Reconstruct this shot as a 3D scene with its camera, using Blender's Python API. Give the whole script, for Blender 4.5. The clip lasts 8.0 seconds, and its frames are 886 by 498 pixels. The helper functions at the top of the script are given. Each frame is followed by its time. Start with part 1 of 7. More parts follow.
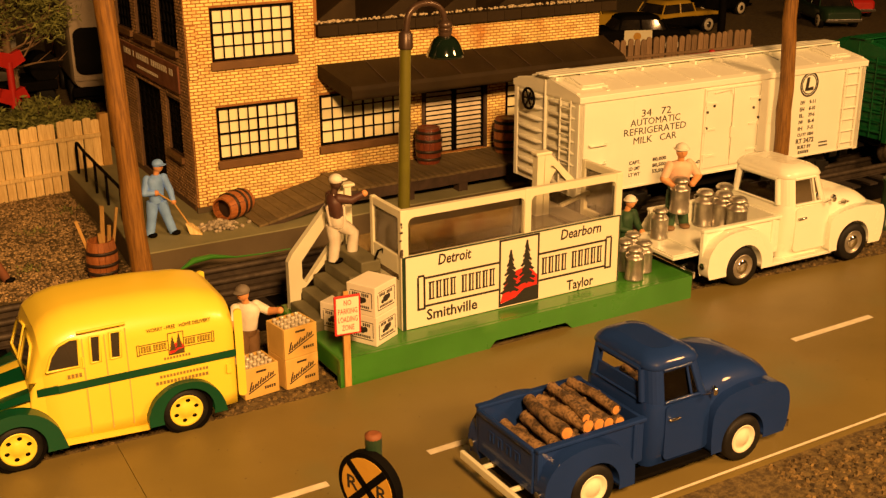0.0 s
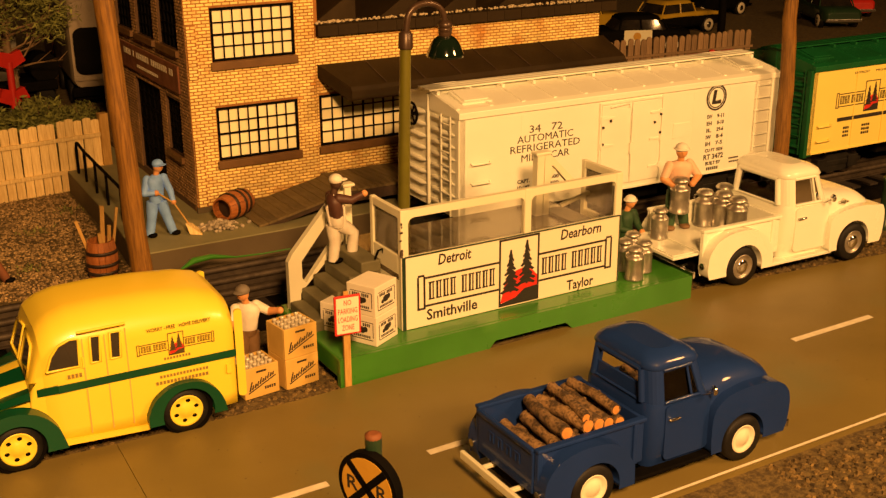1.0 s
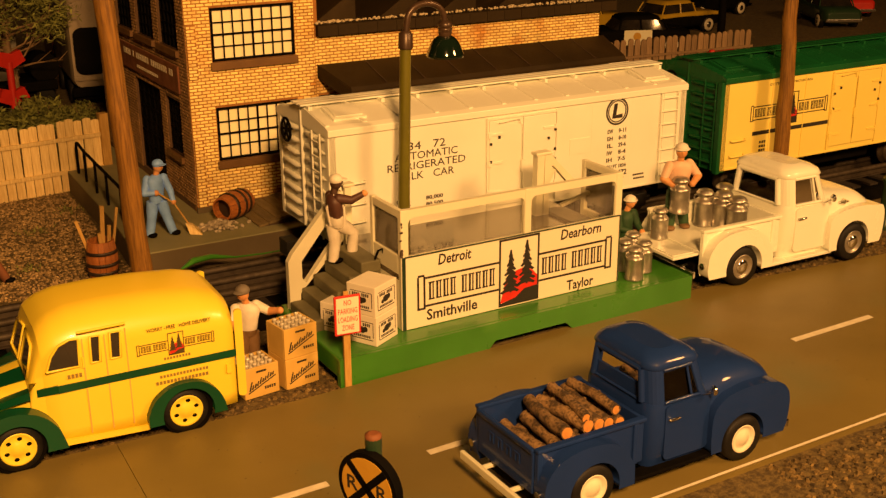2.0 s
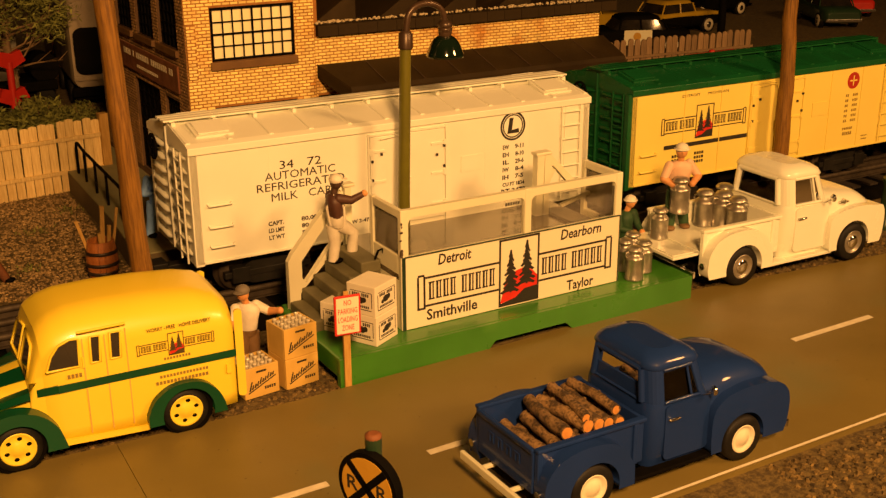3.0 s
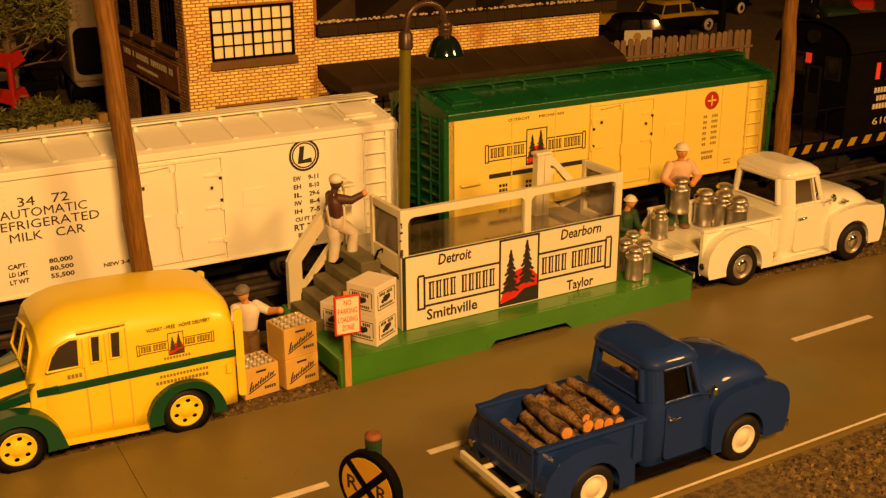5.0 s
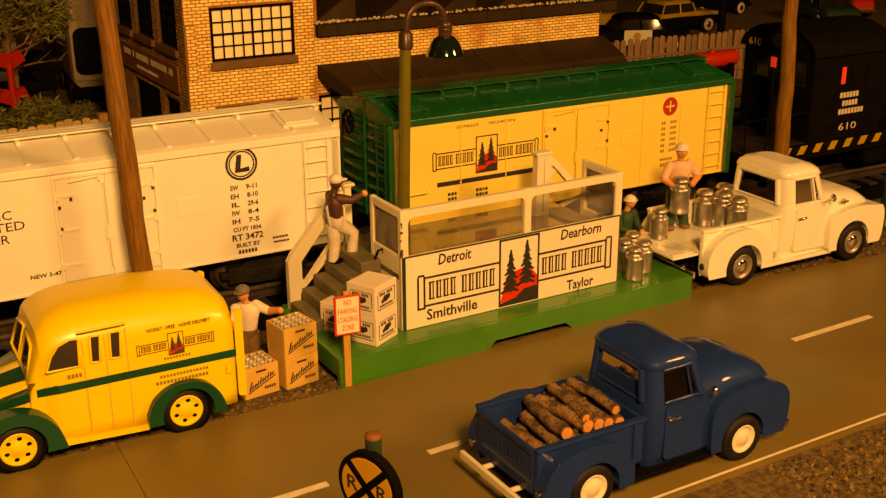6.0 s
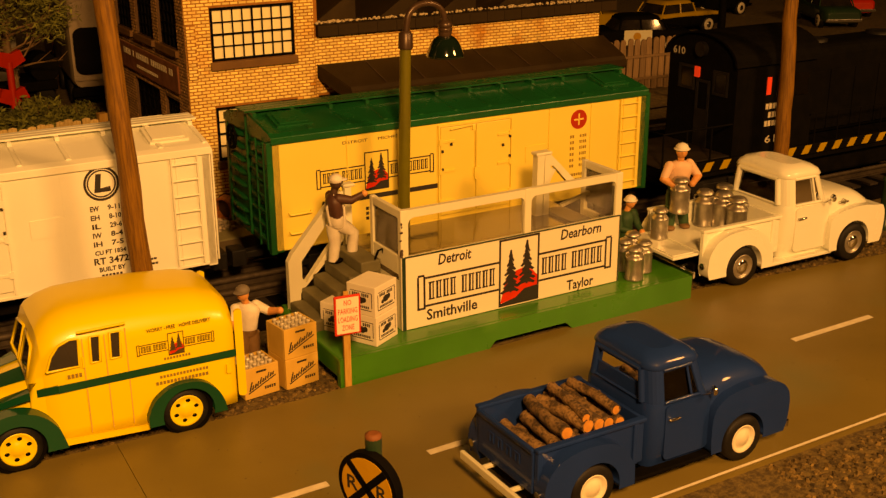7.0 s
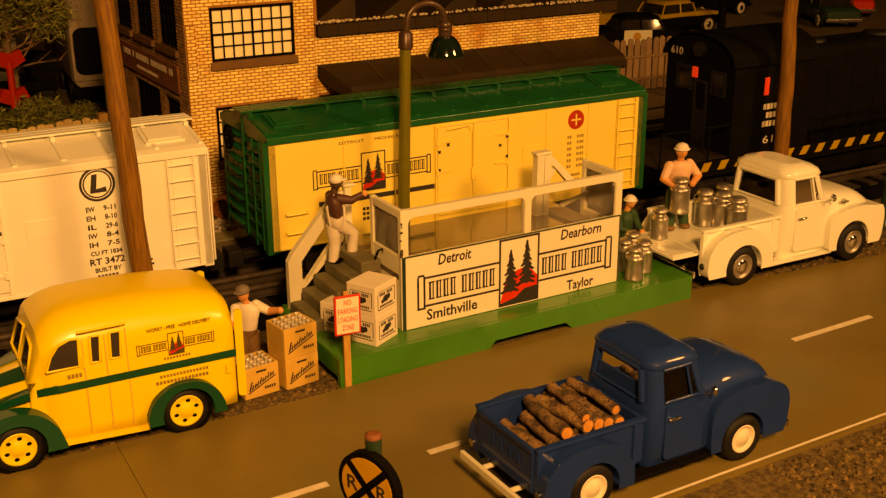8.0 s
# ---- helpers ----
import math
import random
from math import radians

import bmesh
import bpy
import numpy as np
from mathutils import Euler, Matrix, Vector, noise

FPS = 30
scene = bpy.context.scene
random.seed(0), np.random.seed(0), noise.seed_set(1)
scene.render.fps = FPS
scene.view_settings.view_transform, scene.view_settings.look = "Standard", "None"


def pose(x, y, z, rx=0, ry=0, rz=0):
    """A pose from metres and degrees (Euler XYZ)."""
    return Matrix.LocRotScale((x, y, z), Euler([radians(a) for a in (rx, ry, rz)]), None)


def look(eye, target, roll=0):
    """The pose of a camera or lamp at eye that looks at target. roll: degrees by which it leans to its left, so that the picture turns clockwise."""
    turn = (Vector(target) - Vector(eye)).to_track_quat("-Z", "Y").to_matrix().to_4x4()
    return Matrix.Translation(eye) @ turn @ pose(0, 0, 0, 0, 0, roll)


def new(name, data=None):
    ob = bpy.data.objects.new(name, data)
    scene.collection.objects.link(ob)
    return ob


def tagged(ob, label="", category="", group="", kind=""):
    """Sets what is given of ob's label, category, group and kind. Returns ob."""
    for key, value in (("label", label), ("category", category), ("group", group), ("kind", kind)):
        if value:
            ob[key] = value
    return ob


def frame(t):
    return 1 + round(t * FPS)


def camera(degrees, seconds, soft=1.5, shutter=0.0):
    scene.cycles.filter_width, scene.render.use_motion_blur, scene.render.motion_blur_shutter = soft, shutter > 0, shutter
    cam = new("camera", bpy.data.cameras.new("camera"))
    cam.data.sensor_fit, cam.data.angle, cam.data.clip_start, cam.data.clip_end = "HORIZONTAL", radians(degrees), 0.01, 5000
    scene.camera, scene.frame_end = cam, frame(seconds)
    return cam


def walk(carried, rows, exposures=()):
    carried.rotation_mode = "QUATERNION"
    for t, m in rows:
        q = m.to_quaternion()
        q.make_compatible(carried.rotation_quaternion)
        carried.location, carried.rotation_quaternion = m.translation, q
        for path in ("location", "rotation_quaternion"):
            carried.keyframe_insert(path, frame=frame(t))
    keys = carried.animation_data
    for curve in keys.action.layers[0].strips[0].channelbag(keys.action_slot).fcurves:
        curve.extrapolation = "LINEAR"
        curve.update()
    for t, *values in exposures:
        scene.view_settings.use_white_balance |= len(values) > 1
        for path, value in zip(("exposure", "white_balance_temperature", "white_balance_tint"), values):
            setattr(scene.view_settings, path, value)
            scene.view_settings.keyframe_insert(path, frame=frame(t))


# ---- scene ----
# Miniature railway layout. Lengths in the building code are centimetres.
CM = 0.01

cam = camera(43.1, 8.0, soft=1.35)
EYE = (0.0, 0.0, 0.20)
VIEW = look(EYE, (0.45033, 0.82820, 0.20 - 0.33359), -0.25)
walk(cam, [(0.0, VIEW), (8.0, VIEW)],
     exposures=[(0.0, 0.05, 6500, 10), (1.5, -0.16, 6800, 11), (3.0, -0.29, 6850, 11), (4.5, -0.41, 7000, 11), (6.0, -0.47, 8150, 12), (8.0, -0.53, 8500, 13)])

# ---- light: warm lamps of the room over the table ----
world = bpy.data.worlds.new("room_glow")
scene.world = world
world.use_nodes = True
world.node_tree.nodes["Background"].inputs[0].default_value = (1.0, 0.72, 0.40, 1)
world.node_tree.nodes["Background"].inputs[1].default_value = 0.004


def lamp(name, eye, target, size, watts, colour):
    d = bpy.data.lights.new(name, "AREA")
    d.shape, d.size, d.energy, d.color = "DISK", size, watts, colour
    ob = new(name, d)
    ob.matrix_world = look(eye, target)
    return ob


WARM = (1.0, 0.485, 0.155)
lamp("room_lamp", (0.92, -0.40, 0.62), (0.24, 0.50, 0.03), 0.20, 11.4, WARM)
lamp("room_lamp", (0.01, -0.24, 0.47), (0.18, 0.54, 0.02), 0.11, 11.4, WARM)


# ---- mesh helpers ----
class Maker:
    """Collects the geometry of one mesh, in centimetres."""

    def __init__(self):
        self.v, self.f, self.m, self.sm = [], [], [], []
        self.slot, self.smooth, self.tf = 0, False, Matrix()

    def add(self, verts, faces, smooth=None):
        b = len(self.v)
        s = self.smooth if smooth is None else smooth
        self.v += [tuple(self.tf @ Vector(p)) for p in verts]
        for f in faces:
            self.f.append([b + i for i in f])
            self.m.append(self.slot)
            self.sm.append(s)
        return self

    def box(self, x0, x1, y0, y1, z0, z1):
        v = [(x, y, z) for x in (x0, x1) for y in (y0, y1) for z in (z0, z1)]
        return self.add(v, [(0, 1, 3, 2), (4, 6, 7, 5), (0, 4, 5, 1), (2, 3, 7, 6), (0, 2, 6, 4), (1, 5, 7, 3)], False)

    def loft(self, loops, cap0=True, cap1=True, smooth=True, closed=True):
        n = len(loops[0])
        v = [p for lp in loops for p in lp]
        f = []
        for k in range(len(loops) - 1):
            for i in range(n if closed else n - 1):
                j = (i + 1) % n
                f.append((k * n + i, k * n + j, (k + 1) * n + j, (k + 1) * n + i))
        self.add(v, f, smooth)
        if cap0:
            self.add(loops[0], [tuple(reversed(range(n)))], False)
        if cap1:
            self.add(loops[-1], [tuple(range(n))], False)
        return self

    def tube(self, pts, r, seg=8, caps=True, smooth=True):
        """A round bar along pts; r is one radius or one for each point."""
        rr = r if isinstance(r, (list, tuple)) else [r] * len(pts)
        P = [Vector(p) for p in pts]
        loops, side = [], None
        for i, p in enumerate(P):
            d = (P[min(i + 1, len(P) - 1)] - P[max(i - 1, 0)]).normalized()
            if side is None:
                side = d.orthogonal().normalized()
            side = (side - d * side.dot(d)).normalized()
            up = d.cross(side)
            loops.append([p + (side * math.cos(a) + up * math.sin(a)) * rr[i]
                          for a in (2 * math.pi * k / seg for k in range(seg))])
        return self.loft(loops, caps, caps, smooth)

    def lathe(self, prof, seg=20, c=(0, 0, 0), axis="z", smooth=True, caps=True):
        """prof: (radius, height) from bottom to top, turned round an axis through c."""
        loops = []
        for r, h in prof:
            lp = []
            for k in range(seg):
                a = 2 * math.pi * k / seg
                p = (r * math.cos(a), r * math.sin(a), h)
                if axis == "y":
                    p = (p[0], h, -p[1])
                elif axis == "x":
                    p = (h, p[0], p[1])
                lp.append((p[0] + c[0], p[1] + c[1], p[2] + c[2]))
            loops.append(lp)
        return self.loft(loops, caps, caps, smooth)

    def prism(self, pts, a, b, axis="y", smooth=False):
        """An outline extruded along an axis from a to b."""
        def at(p, h):
            return (p[0], h, p[1]) if axis == "y" else (h, p[0], p[1]) if axis == "x" else (p[0], p[1], h)
        return self.loft([[at(p, a) for p in pts], [at(p, b) for p in pts]], True, True, smooth)

    def ball(self, c, r, seg=10, rings=7):
        rx, ry, rz = r if isinstance(r, (list, tuple)) else (r, r, r)
        loops = []
        for i in range(rings + 1):
            t = math.pi * min(max(i / rings, 0.02), 0.98)
            loops.append([(c[0] + rx * math.sin(t) * math.cos(2 * math.pi * k / seg),
                           c[1] + ry * math.sin(t) * math.sin(2 * math.pi * k / seg),
                           c[2] - rz * math.cos(t)) for k in range(seg)])
        return self.loft(loops)

    def mesh(self, name, weld=False):
        me = bpy.data.meshes.new(name)
        me.from_pydata([(x * CM, y * CM, z * CM) for x, y, z in self.v], [], self.f)
        me.polygons.foreach_set("material_index", self.m)
        me.polygons.foreach_set("use_smooth", self.sm)
        bm = bmesh.new()
        bm.from_mesh(me)
        if weld:
            bmesh.ops.remove_doubles(bm, verts=bm.verts, dist=1e-6)
        bmesh.ops.recalc_face_normals(bm, faces=bm.faces)
        bm.to_mesh(me)
        bm.free()
        return me


def rounded(x0, x1, y0, y1, r, n=4):
    """A rectangle outline with round corners."""
    r = min(r, (x1 - x0) / 2 - 1e-4, (y1 - y0) / 2 - 1e-4)
    out = []
    for cx, cy, a0 in ((x1 - r, y1 - r, 0), (x0 + r, y1 - r, 90), (x0 + r, y0 + r, 180), (x1 - r, y0 + r, 270)):
        for k in range(n + 1):
            a = radians(a0 + 90 * k / n)
            out.append((cx + r * math.cos(a), cy + r * math.sin(a)))
    return out


def part(name, mk, material, parent=None, label="", bevel=0.0, at=None, kind="", soft=False, weld=False):
    """Links the collected geometry as one mesh object, under parent if there is one."""
    ob = new(name, mk.mesh(name, weld))
    for m in (material if isinstance(material, (list, tuple)) else [material]):
        ob.data.materials.append(m)
    if parent is not None:
        ob.parent = parent
    if at is not None:
        ob.matrix_basis = at
    if bevel:
        b = ob.modifiers.new("edge", "BEVEL")
        b.width, b.segments, b.limit_method, b.angle_limit = bevel * CM, 2, "ANGLE", radians(40)
        if soft:
            b.segments, b.harden_normals = 4, True
            ob.data.polygons.foreach_set("use_smooth", [True] * len(ob.data.polygons))
    return tagged(ob, label=label, kind=kind)


def thing(name, at, label, category, group="", kind=""):
    ob = new(name)
    ob.empty_display_size = 0.01
    ob.matrix_basis = at
    return tagged(ob, label=label, category=category, group=group, kind=kind)


def at(x, y, z=0.0, rz=0.0, rx=0.0, ry=0.0):
    return pose(x * CM, y * CM, z * CM, rx, ry, rz)


def M():
    return Maker()


def lettering(name, text, size, m, material, parent, width=None, shear=0.0, bold=0.0, depth=0.008, label="", slim=1.0):
    """Raised letters in the built-in font; m places their centre, x along the line and z off the surface."""
    cu = bpy.data.curves.new(name, "FONT")
    cu.body, cu.size, cu.align_x, cu.align_y, cu.shear = text, size * CM, "CENTER", "CENTER", shear
    cu.extrude, cu.resolution_u, cu.offset = depth * CM, 2, bold * CM
    tmp = bpy.data.objects.new("tmp", cu)
    scene.collection.objects.link(tmp)
    bpy.context.view_layer.update()
    me = bpy.data.meshes.new_from_object(tmp.evaluated_get(bpy.context.evaluated_depsgraph_get()))
    bpy.data.objects.remove(tmp)
    xs = [v.co.x for v in me.vertices]
    k = slim
    if width and xs:
        k = width * CM / (max(xs) - min(xs))
    me.transform(Matrix.Diagonal((k, 1, 1, 1)))
    me.materials.clear()
    me.materials.append(material)
    ob = new(name, me)
    ob.parent, ob.matrix_basis = parent, m
    return tagged(ob, label=label)


def front(x, y, z, tilt=0.0):
    """A pose on an upright face that looks towards -y: x along it, z out of it."""
    return pose(x * CM, y * CM, z * CM, 90 + tilt, 0, 0)


def bars(mk, x, y, z, widths, h, gap=0.05, d=0.01):
    """Plain bars in a row on a face that looks towards -y."""
    for w in widths:
        mk.box(x, x + w, y - d, y + 0.01, z, z + h)
        x += w + gap


# ---- materials ----
def material(name, c1, c2=None, scale=4.0, rough=0.5, metal=0.0, bump=0.0, bscale=40.0, coat=0.0, spread=0.5,
             rand=0.0, island=0.0, stretch=(1, 1, 1), dirt=None, dirt_at=0.62, spec=0.5):
    """Two-scale noise between two colours, grain in the relief; scale and bscale are features per centimetre."""
    mt = bpy.data.materials.new(name)
    mt.use_nodes = True
    nt = mt.node_tree
    L, N = nt.links.new, nt.nodes
    bs = N["Principled BSDF"]
    c2 = c2 or tuple(v * 0.82 for v in c1)
    tc = N.new("ShaderNodeTexCoord")
    mp = N.new("ShaderNodeMapping")
    mp.inputs["Scale"].default_value = stretch
    L(tc.outputs["Object"], mp.inputs[0])
    n1, n2 = N.new("ShaderNodeTexNoise"), N.new("ShaderNodeTexNoise")
    n1.inputs["Scale"].default_value, n1.inputs["Detail"].default_value = scale * 100, 6
    n2.inputs["Scale"].default_value, n2.inputs["Detail"].default_value = bscale * 100, 3
    L(mp.outputs[0], n1.inputs[0])
    L(mp.outputs[0], n2.inputs[0])
    mixv = N.new("ShaderNodeMath")
    mixv.operation = "MULTIPLY_ADD"
    mixv.inputs[1].default_value = 0.35
    L(n2.outputs[0], mixv.inputs[0])
    L(n1.outputs[0], mixv.inputs[2])
    rmp = N.new("ShaderNodeMapRange")
    rmp.inputs[1].default_value, rmp.inputs[2].default_value = 0.675 - 0.35 * spread, 0.675 + 0.35 * spread
    L(mixv.outputs[0], rmp.inputs[0])
    mx = N.new("ShaderNodeMix")
    mx.data_type = "RGBA"
    mx.inputs[6].default_value, mx.inputs[7].default_value = (*c1, 1), (*c2, 1)
    L(rmp.outputs[0], mx.inputs[0])
    col = mx.outputs[2]
    if dirt:
        n3 = N.new("ShaderNodeTexNoise")
        n3.inputs["Scale"].default_value, n3.inputs["Detail"].default_value = scale * 45, 8
        L(mp.outputs[0], n3.inputs[0])
        r3 = N.new("ShaderNodeMapRange")
        r3.inputs[1].default_value, r3.inputs[2].default_value = dirt_at - 0.06, dirt_at + 0.06
        L(n3.outputs[0], r3.inputs[0])
        m3 = N.new("ShaderNodeMix")
        m3.data_type = "RGBA"
        m3.inputs[7].default_value = (*dirt, 1)
        L(r3.outputs[0], m3.inputs[0])
        L(col, m3.inputs[6])
        col = m3.outputs[2]
    for amount, node, sock in ((rand, "ShaderNodeObjectInfo", "Random"), (island, "ShaderNodeNewGeometry", "Random Per Island")):
        if amount:
            oi = N.new(node)
            vr = N.new("ShaderNodeMapRange")
            vr.inputs[3].default_value, vr.inputs[4].default_value = 1 - amount, 1 + amount
            L(oi.outputs[sock], vr.inputs[0])
            hs = N.new("ShaderNodeHueSaturation")
            L(vr.outputs[0], hs.inputs["Value"])
            L(col, hs.inputs["Color"])
            col = hs.outputs[0]
    L(col, bs.inputs["Base Color"])
    rr = N.new("ShaderNodeMapRange")
    rr.inputs[3].default_value, rr.inputs[4].default_value = max(rough - 0.1, 0.02), min(rough + 0.1, 1)
    L(n1.outputs[0], rr.inputs[0])
    L(rr.outputs[0], bs.inputs["Roughness"])
    bs.inputs["Metallic"].default_value = metal
    bs.inputs["Specular IOR Level"].default_value = spec
    bs.inputs["Coat Weight"].default_value = coat
    bs.inputs["Coat Roughness"].default_value = 0.05
    if bump:
        bp = N.new("ShaderNodeBump")
        bp.inputs["Strength"].default_value = bump
        bp.inputs["Distance"].default_value = 0.0006
        L(n2.outputs[0], bp.inputs["Height"])
        L(bp.outputs[0], bs.inputs["Normal"])
    return mt


def glass(name, tint, gloss=0.9):
    """A thin clear pane: see-through with a sharp sheen."""
    mt = bpy.data.materials.new(name)
    mt.use_nodes = True
    nt = mt.node_tree
    nt.nodes.remove(nt.nodes["Principled BSDF"])
    tr, gl = nt.nodes.new("ShaderNodeBsdfTransparent"), nt.nodes.new("ShaderNodeBsdfGlossy")
    fr, mx = nt.nodes.new("ShaderNodeFresnel"), nt.nodes.new("ShaderNodeMixShader")
    tr.inputs[0].default_value = (*tint, 1)
    gl.inputs[0].default_value = (gloss, gloss, gloss, 1)
    gl.inputs["Roughness"].default_value = 0.05
    fr.inputs[0].default_value = 1.5
    nt.links.new(fr.outputs[0], mx.inputs[0])
    nt.links.new(tr.outputs[0], mx.inputs[1])
    nt.links.new(gl.outputs[0], mx.inputs[2])
    nt.links.new(mx.outputs[0], nt.nodes["Material Output"].inputs[0])
    return mt


BLACK = material("black_plastic", (0.007, 0.007, 0.007), (0.014, 0.013, 0.012), 2, 0.5, bump=0.1, spec=0.22)
SOOT = material("matt_black", (0.003, 0.003, 0.003), (0.005, 0.0045, 0.004), 1.5, 0.7, bump=0.3, spec=0.03)
FADED = material("faded_brown_print", (0.27, 0.19, 0.045), None, 3, 0.6)
VANPRINT = material("thin_dark_print", (0.07, 0.05, 0.015), None, 3, 0.6)
DECK = material("glossy_grey_brown_deck", (0.119, 0.0891, 0.051), (0.084, 0.0627, 0.036), 0.7, 0.22, coat=0.9, bump=0.03)
INK = material("black_ink", (0.02, 0.018, 0.015), None, 3, 0.6)
CREAM = material("cream_plastic", (0.74, 0.735, 0.56), (0.66, 0.65, 0.48), 0.5, 0.42, bump=0.05, spread=0.8)
WHITE_CAR = material("white_car_plastic", (0.80, 0.82, 0.72), (0.73, 0.745, 0.64), 0.4, 0.38, bump=0.03, spread=0.9)
PAPER = material("printed_cream_paper", (0.78, 0.74, 0.58), (0.72, 0.68, 0.52), 0.3, 0.55, bump=0.02, spread=0.9)
YELLOW = material("yellow_enamel", (0.82, 0.65, 0.06), (0.78, 0.61, 0.05), 0.4, 0.36, coat=0.22, bump=0.03, spread=0.9)
CAR_YELLOW = material("yellow_car_plastic", (0.80, 0.67, 0.17), (0.77, 0.63, 0.145), 0.4, 0.38, bump=0.03, spread=0.9)
GREEN = material("dark_green_enamel", (0.003, 0.062, 0.026), (0.0025, 0.05, 0.02), 0.6, 0.4, coat=0.5, spec=0.1)
CAR_GREEN = material("green_car_plastic", (0.006, 0.095, 0.028), (0.005, 0.07, 0.02), 0.6, 0.28, bump=0.05)
BASE_GREEN = material("grass_green_paint", (0.045, 0.205, 0.022), (0.034, 0.165, 0.016), 0.5, 0.3, coat=0.3, bump=0.06, dirt=(0.075, 0.24, 0.035), dirt_at=0.74)
BLUE = material("navy_blue_enamel", (0.010, 0.031, 0.15), (0.0085, 0.027, 0.128), 0.5, 0.5, coat=0.4, spec=0.1)
WHITE = material("white_enamel", (0.82, 0.85, 0.74), (0.79, 0.82, 0.70), 0.5, 0.25, coat=0.6)
CHROME = material("chrome", (0.75, 0.74, 0.72), (0.6, 0.6, 0.58), 3, 0.16, metal=1.0)
STEEL = material("dull_silver_paint", (0.55, 0.52, 0.46), (0.36, 0.34, 0.30), 2.5, 0.34, metal=0.85, bump=0.15)
RUBBER = material("black_rubber", (0.006, 0.006, 0.006), (0.011, 0.01, 0.01), 3, 0.55, bump=0.2, spec=0.25)
RED = material("red_paint", (0.62, 0.03, 0.02), (0.5, 0.02, 0.015), 1, 0.45)
EMBLEM_RED = material("maroon_print", (0.42, 0.025, 0.015), (0.34, 0.02, 0.012), 2, 0.5)
ROAD = material("painted_road_board", (0.19, 0.146, 0.041), (0.148, 0.113, 0.032), 0.25, 0.45, bump=0.12, spread=0.75, dirt=(0.15, 0.1404, 0.0546), dirt_at=0.62)
ROADLINE = material("white_road_paint", (0.72, 0.68, 0.54), (0.6, 0.55, 0.42), 3, 0.6)
CONCRETE = material("grey_concrete", (0.2352, 0.2279, 0.12), (0.1862, 0.1802, 0.09375), 0.35, 0.75, bump=0.15, dirt=(0.1372, 0.1272, 0.0675), dirt_at=0.66)
PADSIDE = material("brown_pad_side", (0.098, 0.0742, 0.0375), (0.0735, 0.05512, 0.0285), 0.4, 0.7, bump=0.15)
GRAVEL = material("ground_litter", (0.136, 0.09752, 0.033), (0.056, 0.03816, 0.0132), 4, 0.95, bump=0.9, bscale=12, spread=0.35)
LITTER = material("pale_tan_litter", (0.36, 0.25, 0.115), (0.17, 0.115, 0.05), 6, 0.9, bump=0.4, island=0.5)
CHIP = material("crushed_stone", (0.1603, 0.108, 0.0357), (0.06273, 0.04176, 0.01428), 6, 0.9, bump=0.4, island=0.75)
BRICK = material("buff_brick", (0.867, 0.7276, 0.2904), (0.7956, 0.5885, 0.1936), 0.8, 0.7, bump=0.25, island=0.2, dirt=(0.5712, 0.2889, 0.066), dirt_at=0.60)
BRICK_ONE = material("buff_brick_single", (0.867, 0.7276, 0.2904), (0.7956, 0.5885, 0.1936), 0.8, 0.7, bump=0.25, rand=0.2, dirt=(0.5712, 0.2889, 0.066), dirt_at=0.60)
MORTAR = material("stained_mortar", (0.36, 0.17, 0.0425), (0.25, 0.1, 0.0255), 1.2, 0.9, bump=0.3)
# street wall brick and mortar: brown, with part of that side's shade in the colour
SHADED_BRICK = material("shaded_brown_brick", (0.33, 0.195, 0.078), (0.225, 0.1275, 0.0504), 0.8, 0.8, bump=0.3, island=0.2)
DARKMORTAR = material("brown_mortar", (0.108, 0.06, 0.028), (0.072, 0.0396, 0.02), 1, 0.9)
SILL = material("brown_painted_sill", (0.1568, 0.0795, 0.0225), (0.1078, 0.053, 0.015), 1, 0.6, bump=0.15)
ROOFING = material("brown_tar_paper", (0.03, 0.0189, 0.00675), (0.02, 0.01283, 0.0045), 0.5, 0.65, bump=0.2, spec=0.18, dirt=(0.045, 0.0297, 0.0117), dirt_at=0.66)
FLUFF = material("pale_fluff", (0.6, 0.52, 0.36), (0.4, 0.33, 0.2), 6, 0.95, bump=0.6)
PANE = material("cream_window_sheet", (0.88, 0.85, 0.58), (0.84, 0.78, 0.48), 0.5, 0.3, rand=0.06, spread=0.9)
DOORGREY = material("grey_shutter_paint", (0.62, 0.57, 0.45), (0.48, 0.43, 0.33), 1.5, 0.6, bump=0.1)
PLANK = material("weathered_deck_wood", (0.1666, 0.1219, 0.0495), (0.1078, 0.07738, 0.0315), 1.5, 0.8, bump=0.4, rand=0.2, stretch=(3, 0.5, 3))
DARKWOOD = material("dark_beam_wood", (0.06, 0.035, 0.022), (0.035, 0.022, 0.014), 2, 0.8, bump=0.3)
POLEWOOD = material("varnished_pole_wood", (0.247, 0.1195, 0.01843), (0.1147, 0.0512, 0.007898), 2.2, 0.55, bump=0.5, bscale=9, stretch=(6, 6, 0.35), spread=0.4)
FENCEWOOD = material("raw_fence_wood", (0.8732, 0.6912, 0.3255), (0.6844, 0.4864, 0.1995), 2, 0.75, bump=0.3, rand=0.16, stretch=(5, 5, 0.5))
BARREL = material("red_brown_barrel", (0.21, 0.05, 0.02), (0.13, 0.03, 0.012), 2, 0.35, bump=0.3, stretch=(4, 4, 0.5))
BARREL_ORANGE = material("orange_brown_barrel", (0.42, 0.15, 0.04), (0.30, 0.10, 0.028), 2, 0.45, bump=0.3, stretch=(4, 4, 0.5))
